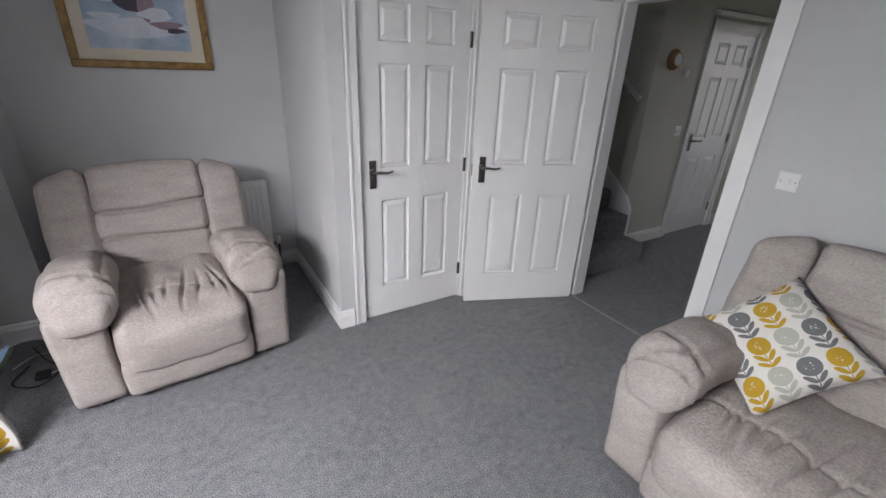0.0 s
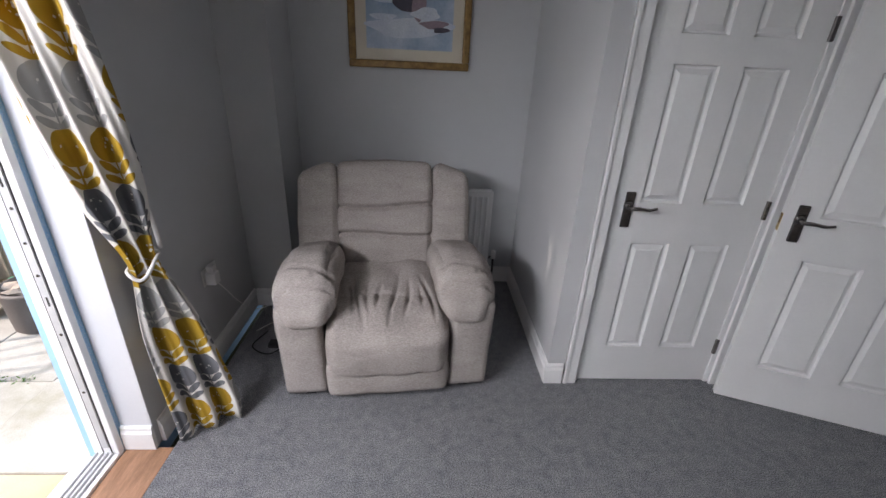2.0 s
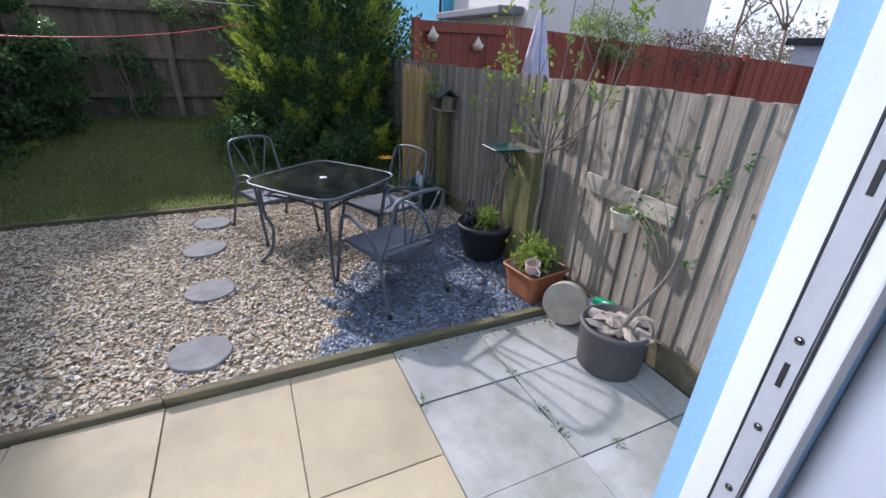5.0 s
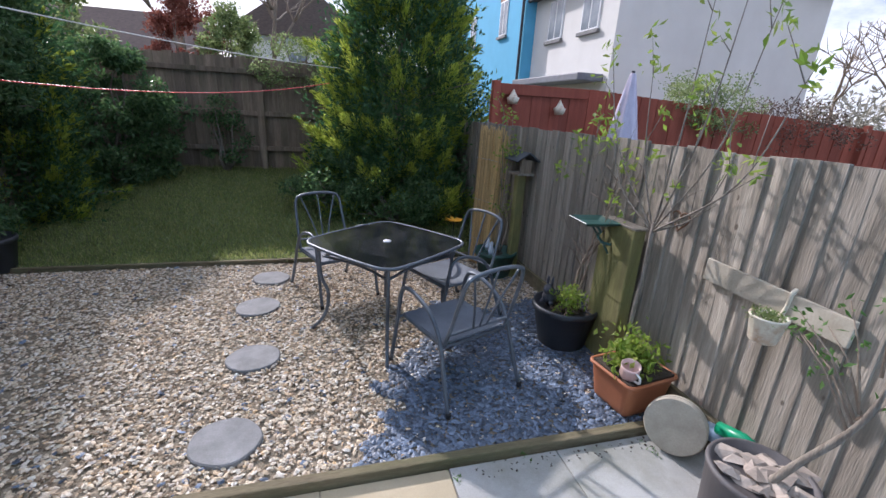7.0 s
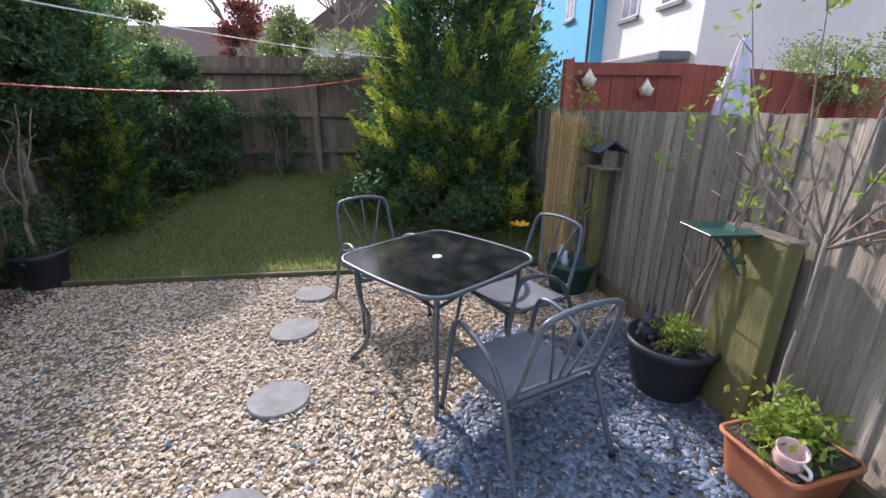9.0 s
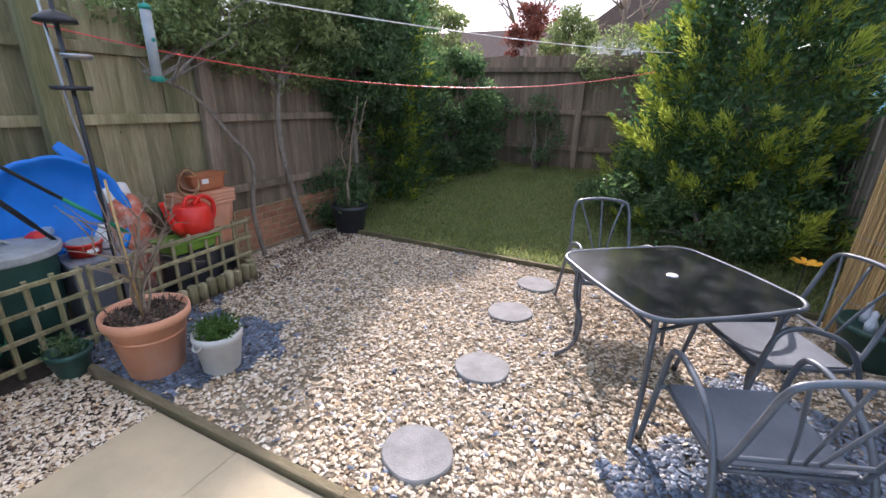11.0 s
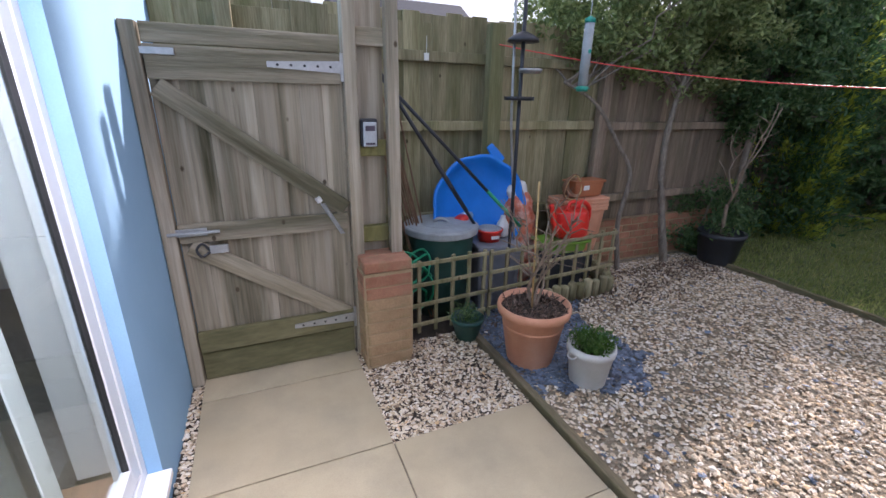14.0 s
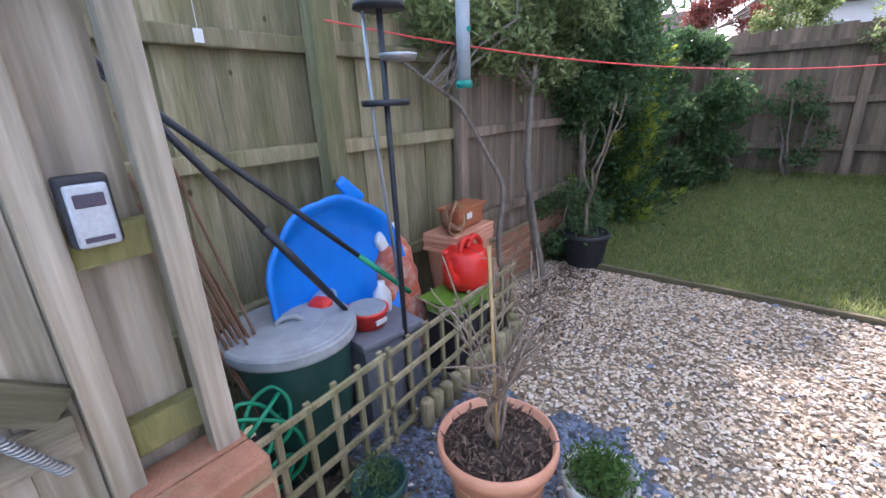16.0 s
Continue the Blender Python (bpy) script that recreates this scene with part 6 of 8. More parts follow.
part("body", bbox((-0.17, -0.10, 0), (0.17, 0.10, 0.278), 0.01), M_NAVYPOT, base)
trf = thing("small_trough", "small brown plastic trough on the planter stack", "planter", pose(-4.02, -1.66, 0.597, 0, 0, 4))
part("body", soft_box((0.34, 0.17, 0.14), 0.02, 6, 0, lambda p: Vector((p.x * (0.85 + 1.0 * p.z), p.y * (0.9 + 0.7 * p.z), p.z))), M_TERRADARK, trf, "", True)
part("rim", bbox((-0.18, -0.09, 0.128), (0.18, 0.09, 0.15), 0.007), M_TERRADARK, trf)
part("label_tag", bbox((0.02, 0.086, 0.07), (0.085, 0.090, 0.11)), M_PLASTICW, trf, "white paper label")
bsk = thing("wicker_basket", "small brown wicker basket tipped on the planters", "basket", pose(-3.80, -1.60, 0.70, 0, 0, 12))
part("bowl", lathe([(0.055, -0.05), (0.085, 0.0), (0.095, 0.035), (0.086, 0.035), (0.075, 0.0), (0.045, -0.04)], 24), M_CANE, bsk, "", True).matrix_basis = pose(-0.03, 0, -0.01, -62, 0, 0)
for ring_r in (0.105, 0.112):
    part("hoop", tube([(ring_r * math.cos(a), 0.05 + 0.012 * math.sin(2 * a), 0.005 + ring_r * math.sin(a)) for a in np.linspace(0, 2 * math.pi, 22)], 0.007, 6, 3), M_BAMBOO if ring_r < 0.11 else M_CANE, bsk, "", True)

# hose
hs_ = thing("garden_hose", "loose coils of green garden hose behind trellis", "hose")
hp = []
for k in range(46):
    a = k * 0.62
    rr = 0.13 + 0.02 * math.sin(k * 1.7)
    hp.append((-2.30 + rr * math.cos(a) * 0.9, -1.36 + 0.05 * math.sin(k * 0.9), 0.12 + 0.28 * math.sin(k * 0.21) * 0.6 + rr * math.sin(a)))
part("hose", tube(hp, 0.009, 7, 4), M_HOSE, hs_, "", True)


def long_pole(name, label, a, b, r0, mat, extra_=None):
    t = thing(name, label, "garden tool")
    part("shaft", tube([a, b], r0, 8, straight=True), mat, t, "", True)
    return t


lp = long_pole("lopper_pole", "long black pole pruner leaning on fence", (-2.82, -1.46, 0.50), (-2.0, -1.27, 1.62), 0.012, M_POLE)
part("grip", tube([(-2.74, -1.442, 0.61), (-2.45, -1.374, 1.005)], 0.016, 8, straight=True), M_POLE, lp, "", True)
lp2 = long_pole("rake_handle", "long dark tool handle leaning on fence", (-3.22, -1.43, 0.45), (-2.1, -1.42, 1.52), 0.012, M_POLE)
part("green_sleeve", tube([(-3.22, -1.43, 0.45), (-2.90, -1.427, 0.756)], 0.0135, 8, straight=True), M_HOSE, lp2, "faded green sleeve", True)
canes = thing("bamboo_canes", "bundle of brown garden canes leaning in corner", "canes")
rr_ = random.Random(5)
for k in range(13):
    x = -2.16 - rr_.uniform(0, 0.14)
    part("cane", tube([(x - 0.30 + rr_.uniform(-0.05, 0.05), -1.42 + rr_.uniform(-0.05, 0.05), -0.2), (x + rr_.uniform(-0.06, 0.06), -1.76 + rr_.uniform(-0.04, 0.06), 1.25 + rr_.uniform(-0.25, 0.2))], 0.006, 6, straight=True), M_CANE, canes)

# bird feeder station
fd = thing("bird_feeder_pole", "black steel bird feeding pole with dome and tray", "bird feeder", pose(-3.06, -1.32, -0.2))
part("pole", tube([(0, 0, 0), (0.0, 0.0, 1.1), (0.015, 0, 2.5)], 0.013, 8, straight=True), M_POLE, fd, "", True)
part("dome", lathe([(0.105, 1.965), (0.10, 1.985), (0.06, 2.01), (0.015, 2.03)], 24), M_POLE, fd, "", True).location = (0.01, 0, 0)
part("tray", lathe([(0.07, 1.775), (0.078, 1.79), (0.08, 1.80), (0.07, 1.80), (0.06, 1.785)], 24), M_STEEL, fd, "round metal water tray", True).location = (-0.03, 0.05, 0)
part("mesh_tray", lathe([(0.10, 1.60), (0.105, 1.625), (0.098, 1.625), (0.095, 1.605)], 24), M_POLE, fd, "black mesh tray", True).location = (0.01, 0, 0)
part("arm", tube([(0.015, 0, 2.25), (-0.25, 0.03, 2.36), (-0.47, 0.05, 2.33), (-0.48, 0.05, 2.27)], 0.007, 6, 6), M_POLE, fd, "", True)
wp_ = thing("steel_pole", "thin weathered steel pole beside the feeder", "pole")
part("pole", tube([(-3.20, -1.45, 0.2), (-3.05, -1.40, 1.25), (-3.0, -1.38, 2.3)], 0.009, 8, straight=True), M_STEEL, wp_, "", True)
ft = thing("seed_feeder", "hanging clear tube bird seed feeder, green ends", "bird feeder", pose(-3.54, -1.27, 1.47))
part("tube", lathe([(0.033, 0.03), (0.033, 0.44)], 20), M_LID, ft, "cloudy clear tube", True)
part("top_cap", lathe([(0.036, 0.44), (0.036, 0.465), (0.01, 0.48)], 20), M_TEAL, ft, "green cap", True)
part("base", lathe([(0.04, 0.0), (0.042, 0.03), (0.034, 0.035)], 20), M_TEAL, ft, "green base", True)
part("perch", tube([(-0.07, 0, 0.02), (0.07, 0, 0.02)], 0.004, 6, straight=True), M_TEAL, ft)
part("port", lathe([(0.014, 0), (0.012, 0.006)], 12), M_TEAL, ft).matrix_basis = pose(0, 0.032, 0.26, -90)
part("hanger", tube([(0, 0, 0.47), (0, 0, 0.62)], 0.003, 6, straight=True), M_STEEL, ft)


# ---- pots on the shady side ----
def pot_profile(r0, r1, h, rim=0.02, rimh=0.05, wall=0.012):
    return [(r0 * 0.95, 0), (r0, 0.01), (r1 - rim, h - rimh - 0.004), (r1, h - rimh), (r1 + 0.004, h - rimh / 2), (r1, h), (r1 - wall, h), (r1 - wall * 1.8, h - 0.035), (0.01, h - 0.035)]


def twigs(base, n, height, spread, rad, parent, mat, seedv, forks=3, name="twig"):
    r = random.Random(seedv)
    tips = []
    for k in range(n):
        a = r.uniform(0, 6.28)
        p = [Vector(base)]
        lean = Vector((math.cos(a), math.sin(a), 0)) * spread
        for j in range(1, 5):
            t = j / 4
            p.append(Vector(base) + Vector((0, 0, height * t * r.uniform(0.85, 1.1))) + lean * t ** 1.4 + Vector((r.gauss(0, 0.02), r.gauss(0, 0.02), 0)))
        bm = ring_sweep(bmesh.new(), smooth_path(p, 3), [rad * (1 - 0.75 * i / 12) for i in range(13)], 6)
        for f in range(forks):
            j = r.randint(1, 3)
            s = p[j].lerp(p[j + 1], r.random())
            b2 = r.uniform(0, 6.28)
            e = s + Vector((math.cos(b2) * spread * r.uniform(0.3, 0.9), math.sin(b2) * spread * r.uniform(0.3, 0.9), height * r.uniform(0.05, 0.3)))
            m_ = s.lerp(e, 0.5) + Vector((0, 0, r.uniform(-0.03, 0.03)))
            ring_sweep(bm, [s, m_, e], [rad * 0.45, rad * 0.32, rad * 0.15], 5)
            tips.append(e)
            if r.random() < 0.6:
                e2 = m_ + Vector((r.gauss(0, 0.4) * spread, r.gauss(0, 0.4) * spread, height * r.uniform(-0.05, 0.15)))
                ring_sweep(bm, [m_, e2], [rad * 0.25, rad * 0.1], 4)
                tips.append(e2)
        tips.append(p[-1])
        part(name, bm, mat, parent, "", True, "stuff")
    return tips


tp = thing("terracotta_pot", "large terracotta pot with bare twiggy shrub", "plant pot", pose(-2.83, -0.63, -0.185))
tb = part("pot", lathe(pot_profile(0.145, 0.225, 0.40, 0.022, 0.055), 40), M_TERRA, tp, "", True)
part("band", lathe([(0.184, 0.255), (0.19, 0.26), (0.192, 0.272), (0.187, 0.275)], 40), M_TERRA, tb, "", True)
part("soil", lathe([(0.20, 0.33), (0.205, 0.366), (0.01, 0.376)], 28), M_SOIL, tp, "dark soil", True)
mp_ = np.column_stack([rng.uniform(-0.19, 0.19, (620, 2)), np.full(620, 0.378)])
mp_ = mp_[np.hypot(mp_[:, 0], mp_[:, 1]) < 0.19]
part("mulch", leaf_mesh("mulch", mp_, 0.05, 0.012, M_MULCH, rng, np.array([0, 0, 0.1]), 1.0), None, tp, "bark and twig mulch", kind="stuff")
twigs((0, 0, 0.35), 6, 0.66, 0.23, 0.010, tp, M_TWIG, 11, 8)
part("stake", tube([(0.03, 0.02, 0.35), (0.05, 0.0, 1.16)], 0.006, 6, straight=True), M_BAMBOO, tp, "bamboo cane", True)

wp = thing("white_pot", "pale grey pot of low green herb", "plant pot", pose(-3.02, -0.30, -0.185))
part("pot", lathe(pot_profile(0.105, 0.138, 0.255, 0.008, 0.05, 0.01), 36), M_WPOT, wp, "", True)
for s in (-1, 1):
    part("lug", tube([(s * 0.128, -0.035, 0.225), (s * 0.148, -0.02, 0.195), (s * 0.148, 0.02, 0.195), (s * 0.128, 0.035, 0.225)], 0.007, 6, 4), M_WPOT, wp, "", True)
part("soil", lathe([(0.125, 0.215), (0.02, 0.225)], 24), M_SOIL, wp)
hp_ = np.column_stack([rng.normal(0, 0.062, (1500, 2)), rng.uniform(0.22, 0.31, 1500)])
hp_ = hp_[np.hypot(hp_[:, 0], hp_[:, 1]) < 0.14]
part("foliage", leaf_mesh("herb", hp_, 0.028, 0.011, M_HERB, rng, np.array([0, 0, 0.8])), None, wp, "bushy low green herb", kind="stuff")

sg = thing("small_green_pot", "small dark green pot with low plant by trellis", "plant pot", pose(-2.58, -1.04, -0.2))
part("pot", lathe(pot_profile(0.08, 0.115, 0.16, 0.006, 0.03), 28), M_GREENPOT, sg, "", True)
hp_ = np.column_stack([rng.normal(0, 0.045, (350, 2)), rng.uniform(0.13, 0.24, 350)])
part("foliage", leaf_mesh("herb2", hp_, 0.03, 0.01, M_LAUREL, rng, np.array([0, 0, 0.8])), None, sg, kind="stuff")

# ---- garden table and chairs ----
def rounded_square(half, r, n=8, bow=0.03):
    pts_ = []
    for k in range(4):
        a0 = math.pi / 2 * k
        cx, cy = (half - r) * (1 if k in (0, 3) else -1), (half - r) * (1 if k in (0, 1) else -1)
        for j in range(n + 1):
            a = a0 + math.pi / 2 * j / n
            pts_.append(Vector((cx + r * math.cos(a), cy + r * math.sin(a), 0)))
        e = pts_[-1]
        nxt = Vector(((half - r) * (1 if (k + 1) % 4 in (0, 3) else -1), (half - r) * (1 if (k + 1) % 4 in (0, 1) else -1), 0)) + Vector((math.cos(a0 + math.pi / 2), math.sin(a0 + math.pi / 2), 0)) * r
        for j in (1, 2, 3):
            p = e.lerp(nxt, j / 4)
            pts_.append(p * (1 + bow * math.sin(math.pi * j / 4)))
    return pts_


def plate(outline, z0, z1):
    bm = bmesh.new()
    a = [bm.verts.new((p.x, p.y, z0)) for p in outline]
    b = [bm.verts.new((p.x, p.y, z1)) for p in outline]
    for k in range(len(a)):
        bm.faces.new((a[k], a[(k + 1) % len(a)], b[(k + 1) % len(a)], b[k]))
    bm.faces.new(a[::-1])
    bm.faces.new(b)
    return bm


tab = thing("garden_table", "square metal garden table with black glass top", "table", pose(-4.05, 2.065, -0.175, 0, 0, 38))
out = rounded_square(0.445, 0.14)
part("tabletop", plate([p * 0.975 for p in out], 0.713, 0.719), M_TABLEGLASS, tab, "black tinted glass top")
rimp = [Vector((p.x, p.y, 0.711)) for p in out] + [Vector((out[0].x, out[0].y, 0.711))]
part("rim", ring_sweep(bmesh.new(), rimp, 0.0125, 8), M_METAL, tab, "grey metal rim", True)
part("umbrella_ring", lathe([(0.03, 0.712), (0.03, 0.723), (0.018, 0.724)], 20), M_PLASTICW, tab, "pale plastic parasol ring", True)
for k in range(4):
    a = radians(45 + 90 * k)
    c, s = math.cos(a), math.sin(a)
    part("leg", tube([(0.50 * c, 0.50 * s, 0.70), (0.49 * c, 0.49 * s, 0.45), (0.44 * c, 0.44 * s, 0.30), (0.47 * c, 0.47 * s, 0.12), (0.57 * c, 0.57 * s, 0.0)], 0.0135, 8, 5), M_METAL, tab, "", True)
    b = radians(45 + 90 * (k + 1))
    p, q = Vector((0.47 * c, 0.47 * s, 0.60)), Vector((0.47 * math.cos(b), 0.47 * math.sin(b), 0.60))
    part("cross_bar", tube([p, p.lerp(q, 0.5) * 0.86 + Vector((0, 0, 0.60 * 0.14)), q], 0.010, 8, 5), M_METAL, tab, "", True)
    part("strut", tube([p.lerp(q, 0.35) * 0.9 + Vector((0, 0, 0.06)), p.lerp(q, 0.35) * 0.97 + Vector((0, 0, 0.12))], 0.007, 6, straight=True), M_METAL, tab)


def garden_chair(m):
    """Tubular chair: arched arm legs, fan back, woven sling seat. Front at -y."""
    t = thing("garden_chair", "grey-blue tubular metal garden chair, woven sling seat", "chair", m, "chairs round the garden table")
    for s in (-1, 1):
        x = s * 0.265
        part("arm_leg", tube([(x * 1.02, -0.34, 0.0), (x, -0.27, 0.36), (x, -0.235, 0.54), (x, -0.18, 0.605), (x, -0.06, 0.605), (x, 0.10, 0.545), (x, 0.20, 0.42), (x * 1.03, 0.27, 0.22), (x * 1.08, 0.35, 0.0)],
                             0.0135, 8, 5), M_METAL, t, "", True)
        part("foot", lathe([(0.016, 0), (0.016, 0.03)], 10), M_BLACK, t).location = (x * 1.02, -0.34, 0)
        part("foot", lathe([(0.016, 0), (0.016, 0.03)], 10), M_BLACK, t).location = (x * 1.08, 0.35, 0)
    part("back_frame", tube([(-0.235, -0.24, 0.385), (-0.235, 0.16, 0.375), (-0.235, 0.225, 0.43), (-0.225, 0.30, 0.66), (-0.215, 0.335, 0.79), (-0.17, 0.35, 0.845), (0.0, 0.355, 0.865), (0.17, 0.35, 0.845), (0.215, 0.335, 0.79), (0.225, 0.30, 0.66), (0.235, 0.225, 0.43), (0.235, 0.16, 0.375), (0.235, -0.24, 0.385)],
                            0.0125, 8, 5), M_METAL, t, "", True)
    part("back_rail", tube([(-0.23, 0.235, 0.46), (0.23, 0.235, 0.46)], 0.009, 8, straight=True), M_METAL, t)
    for a, b in ((-0.05, -0.17), (0.0, 0.0), (0.05, 0.17)):
        part("fan_rod", tube([(a, 0.238, 0.46), (a + (b - a) * 0.35, 0.285, 0.62), (b, 0.352, 0.85)], 0.0075, 6, 5), M_METAL, t, "", True)
    part("front_rail", tube([(-0.265, -0.255, 0.375), (0.265, -0.255, 0.375)], 0.011, 8, straight=True), M_METAL, t)
    part("rear_rail", tube([(-0.255, 0.19, 0.36), (0.255, 0.19, 0.36)], 0.010, 8, straight=True), M_METAL, t)
    part("seat", soft_box((0.465, 0.45, 0.014), 0.005, 8, 0, lambda p: Vector((p.x, p.y - 0.03, p.z + 0.382 - 0.022 * (1 - (p.x / 0.24) ** 2) * (1 - (p.y / 0.23) ** 2)))), M_MESH, t, "woven grey sling seat")
    return t


ch = garden_chair(pose(-3.36, 2.41, -0.178, 0, 0, -69))
copy_thing(ch, pose(-4.87, 1.69, -0.178, 0, 0, 113))
copy_thing(ch, pose(-4.22, 2.63, -0.178, 0, 0, 24))


# ---- pots along the grey fence ----
bp = thing("black_pot", "round black plastic pot with young plants", "plant pot", pose(-3.62, 3.38, -0.185) @ Matrix.Scale(1.15, 4))
part("pot", lathe(pot_profile(0.155, 0.215, 0.29, 0.012, 0.04), 36), M_NAVYPOT, bp, "", True)
part("soil", lathe([(0.195, 0.245), (0.02, 0.262)], 24), M_SOIL, bp)
mp_ = np.column_stack([rng.normal(0, 0.085, (240, 2)), np.full(240, 0.262)])
part("mulch", leaf_mesh("mulch2", mp_[np.hypot(mp_[:, 0], mp_[:, 1]) < 0.17], 0.045, 0.013, M_MULCH, rng, np.array([0, 0, 0.1])), None, bp, kind="stuff")
hp_ = np.column_stack([0.06 + rng.normal(0, 0.045, 330), -0.02 + rng.normal(0, 0.045, 330), rng.uniform(0.26, 0.42, 330)])
part("foliage", leaf_mesh("herb3", hp_, 0.038, 0.014, M_FRESH, rng, np.array([0, 0, 0.6])), None, bp, "fresh green leaves", kind="stuff")
twigs((0.0, 0.05, 0.25), 3, 1.05, 0.22, 0.009, bp, M_TWIG, 21, 6)
rab = bmesh.new()
for c, rx, ry, rz in (((0, 0, 0.055), 0.05, 0.07, 0.055), ((0, -0.05, 0.12), 0.034, 0.042, 0.036), ((-0.014, -0.035, 0.175), 0.009, 0.012, 0.035), ((0.016, -0.03, 0.172), 0.009, 0.012, 0.035), ((0, 0.07, 0.04), 0.018, 0.018, 0.018), ((0.03, -0.05, 0.03), 0.016, 0.03, 0.016), ((-0.03, -0.05, 0.03), 0.016, 0.03, 0.016)):
    bmesh.ops.create_icosphere(rab, subdivisions=2, radius=1, matrix=Matrix.Translation(c) @ Matrix.Diagonal((rx, ry, rz, 1)))
rb = part("rabbit_statue", rab, M_STATUE, None, "", True)
rb.matrix_basis = pose(-3.71, 3.29, 0.108, 0, 0, 40) @ Matrix.Scale(1.15, 4)
tagged(rb, "small dark grey rabbit garden statue in pot", "statue")

tr = thing("trough_planter", "orange-brown plastic trough of green herbs", "planter", pose(-2.87, 3.415, -0.185, 0, 0, 8))
part("trough", soft_box((0.33, 0.37, 0.25), 0.035, 10, 0, lambda p: Vector((p.x * (0.80 + 0.8 * p.z), p.y * (0.80 + 0.8 * p.z), p.z))), M_TERRADARK, tr, "", True)
part("rim", ring_sweep(bmesh.new(), [Vector((p.x * 0.93, p.y * 1.04, 0.245)) for p in rounded_square(0.183, 0.04, 4, 0)] + [Vector((rounded_square(0.183, 0.04, 4, 0)[0].x * 0.93, rounded_square(0.183, 0.04, 4, 0)[0].y * 1.04, 0.245))], 0.012, 8), M_TERRADARK, tr, "", True)
part("soil", bbox((-0.155, -0.175, 0.246), (0.155, 0.175, 0.257), 0.01), M_SOIL, tr)
hp_ = np.column_stack([-0.03 + rng.normal(0, 0.065, 700), 0.0 + rng.normal(0, 0.075, 700), 0.25 + np.abs(rng.normal(0, 0.09, 700))])
part("foliage", leaf_mesh("herb4", hp_, 0.045, 0.024, M_FRESH, rng, np.array([0, 0, 0.5])), None, tr, "bright green herb leaves", kind="stuff")
jug = thing("pink_jug", "small pale pink china jug in the trough", "jug", pose(-2.78, 3.31, 0.07, 8, 12, 0))
part("body", lathe([(0.045, 0), (0.055, 0.03), (0.052, 0.07), (0.056, 0.095), (0.050, 0.095), (0.045, 0.03), (0.01, 0.02)], 24), M_PINK, jug, "", True)
part("handle", tube([(0.05, 0, 0.08), (0.085, 0, 0.075), (0.088, 0, 0.04), (0.053, 0, 0.02)], 0.007, 8, 5), M_PLASTICW, jug, "white handle", True)

gpot = thing("grey_pot", "round brown-grey pot filled with stones and sapling", "plant pot", pose(-2.02, 3.385, -0.193))
part("pot", lathe(pot_profile(0.185, 0.205, 0.30, 0.004, 0.025, 0.016), 40), M_GREYPOT, gpot, "", True)
part("soil", lathe([(0.19, 0.255), (0.02, 0.262)], 24), M_SOIL, gpot)
rockm = pebble_mesh("rock", [(0, 0, 0)], 0.05, 0.6, M_ROCK, rng)
rr_ = random.Random(8)
for k in range(22):
    a, q = rr_.uniform(0, 6.28), 0.155 * rr_.random() ** 0.5
    ob = new("rock", rockm)
    ob.parent = gpot
    ob.matrix_basis = pose(q * math.cos(a), q * math.sin(a), 0.268 + rr_.uniform(0, 0.02), rr_.uniform(-30, 30), rr_.uniform(-30, 30), rr_.uniform(0, 360)) @ Matrix.Scale(rr_.uniform(0.6, 1.1), 4)
part("stem", tube([(0.02, 0.0, 0.24), (0.10, 0.02, 0.45), (0.19, 0.03, 0.66), (0.24, 0.02, 0.85), (0.25, 0.0, 1.15)], [0.016] * 6 + [0.014] * 6 + [0.011] * 6 + [0.007] * 7, 8), M_BARK, gpot, "grey sapling stem", True)
twt = []
rr_ = random.Random(31)
bm = bmesh.new()
for k in range(9):
    s = Vector((0.19, 0.03, 0.66)).lerp(Vector((0.25, 0, 1.15)), rr_.random())
    e = s + Vector((rr_.uniform(-0.3, 0.25), rr_.uniform(-0.12, 0.1), rr_.uniform(0.05, 0.4)))
    ring_sweep(bm, [s, s.lerp(e, 0.5) + Vector((0, 0, 0.04)), e], [0.006, 0.004, 0.002], 5)
    twt += [e, s.lerp(e, 0.6)]
part("twig_framework", bm, M_TWIG, gpot, "", True, "stuff")
lp_ = np.array([list(p + Vector((rr_.gauss(0, 0.02), rr_.gauss(0, 0.02), rr_.gauss(0, 0.02)))) for p in twt for _ in range(7)])
part("leaves", leaf_mesh("leaves5", lp_, 0.035, 0.016, M_HERB, rng), None, gpot, "sparse young leaves", kind="stuff")

disc = thing("stone_disc", "round pale stone plinth tipped on its edge", "stone disc", Matrix.Translation((-2.47, 3.385, -0.035)) @ Matrix.Scale(0.92, 4) @ Vector((0.55, -0.80, 0.22)).to_track_quat("Z", "Y").to_matrix().to_4x4())
part("disc", lathe([(0.155, -0.07), (0.165, -0.06), (0.165, -0.035), (0.155, -0.028), (0.165, -0.018), (0.168, 0.0), (0.16, 0.012), (0.02, 0.014)], 40), M_STONEDISC, disc)
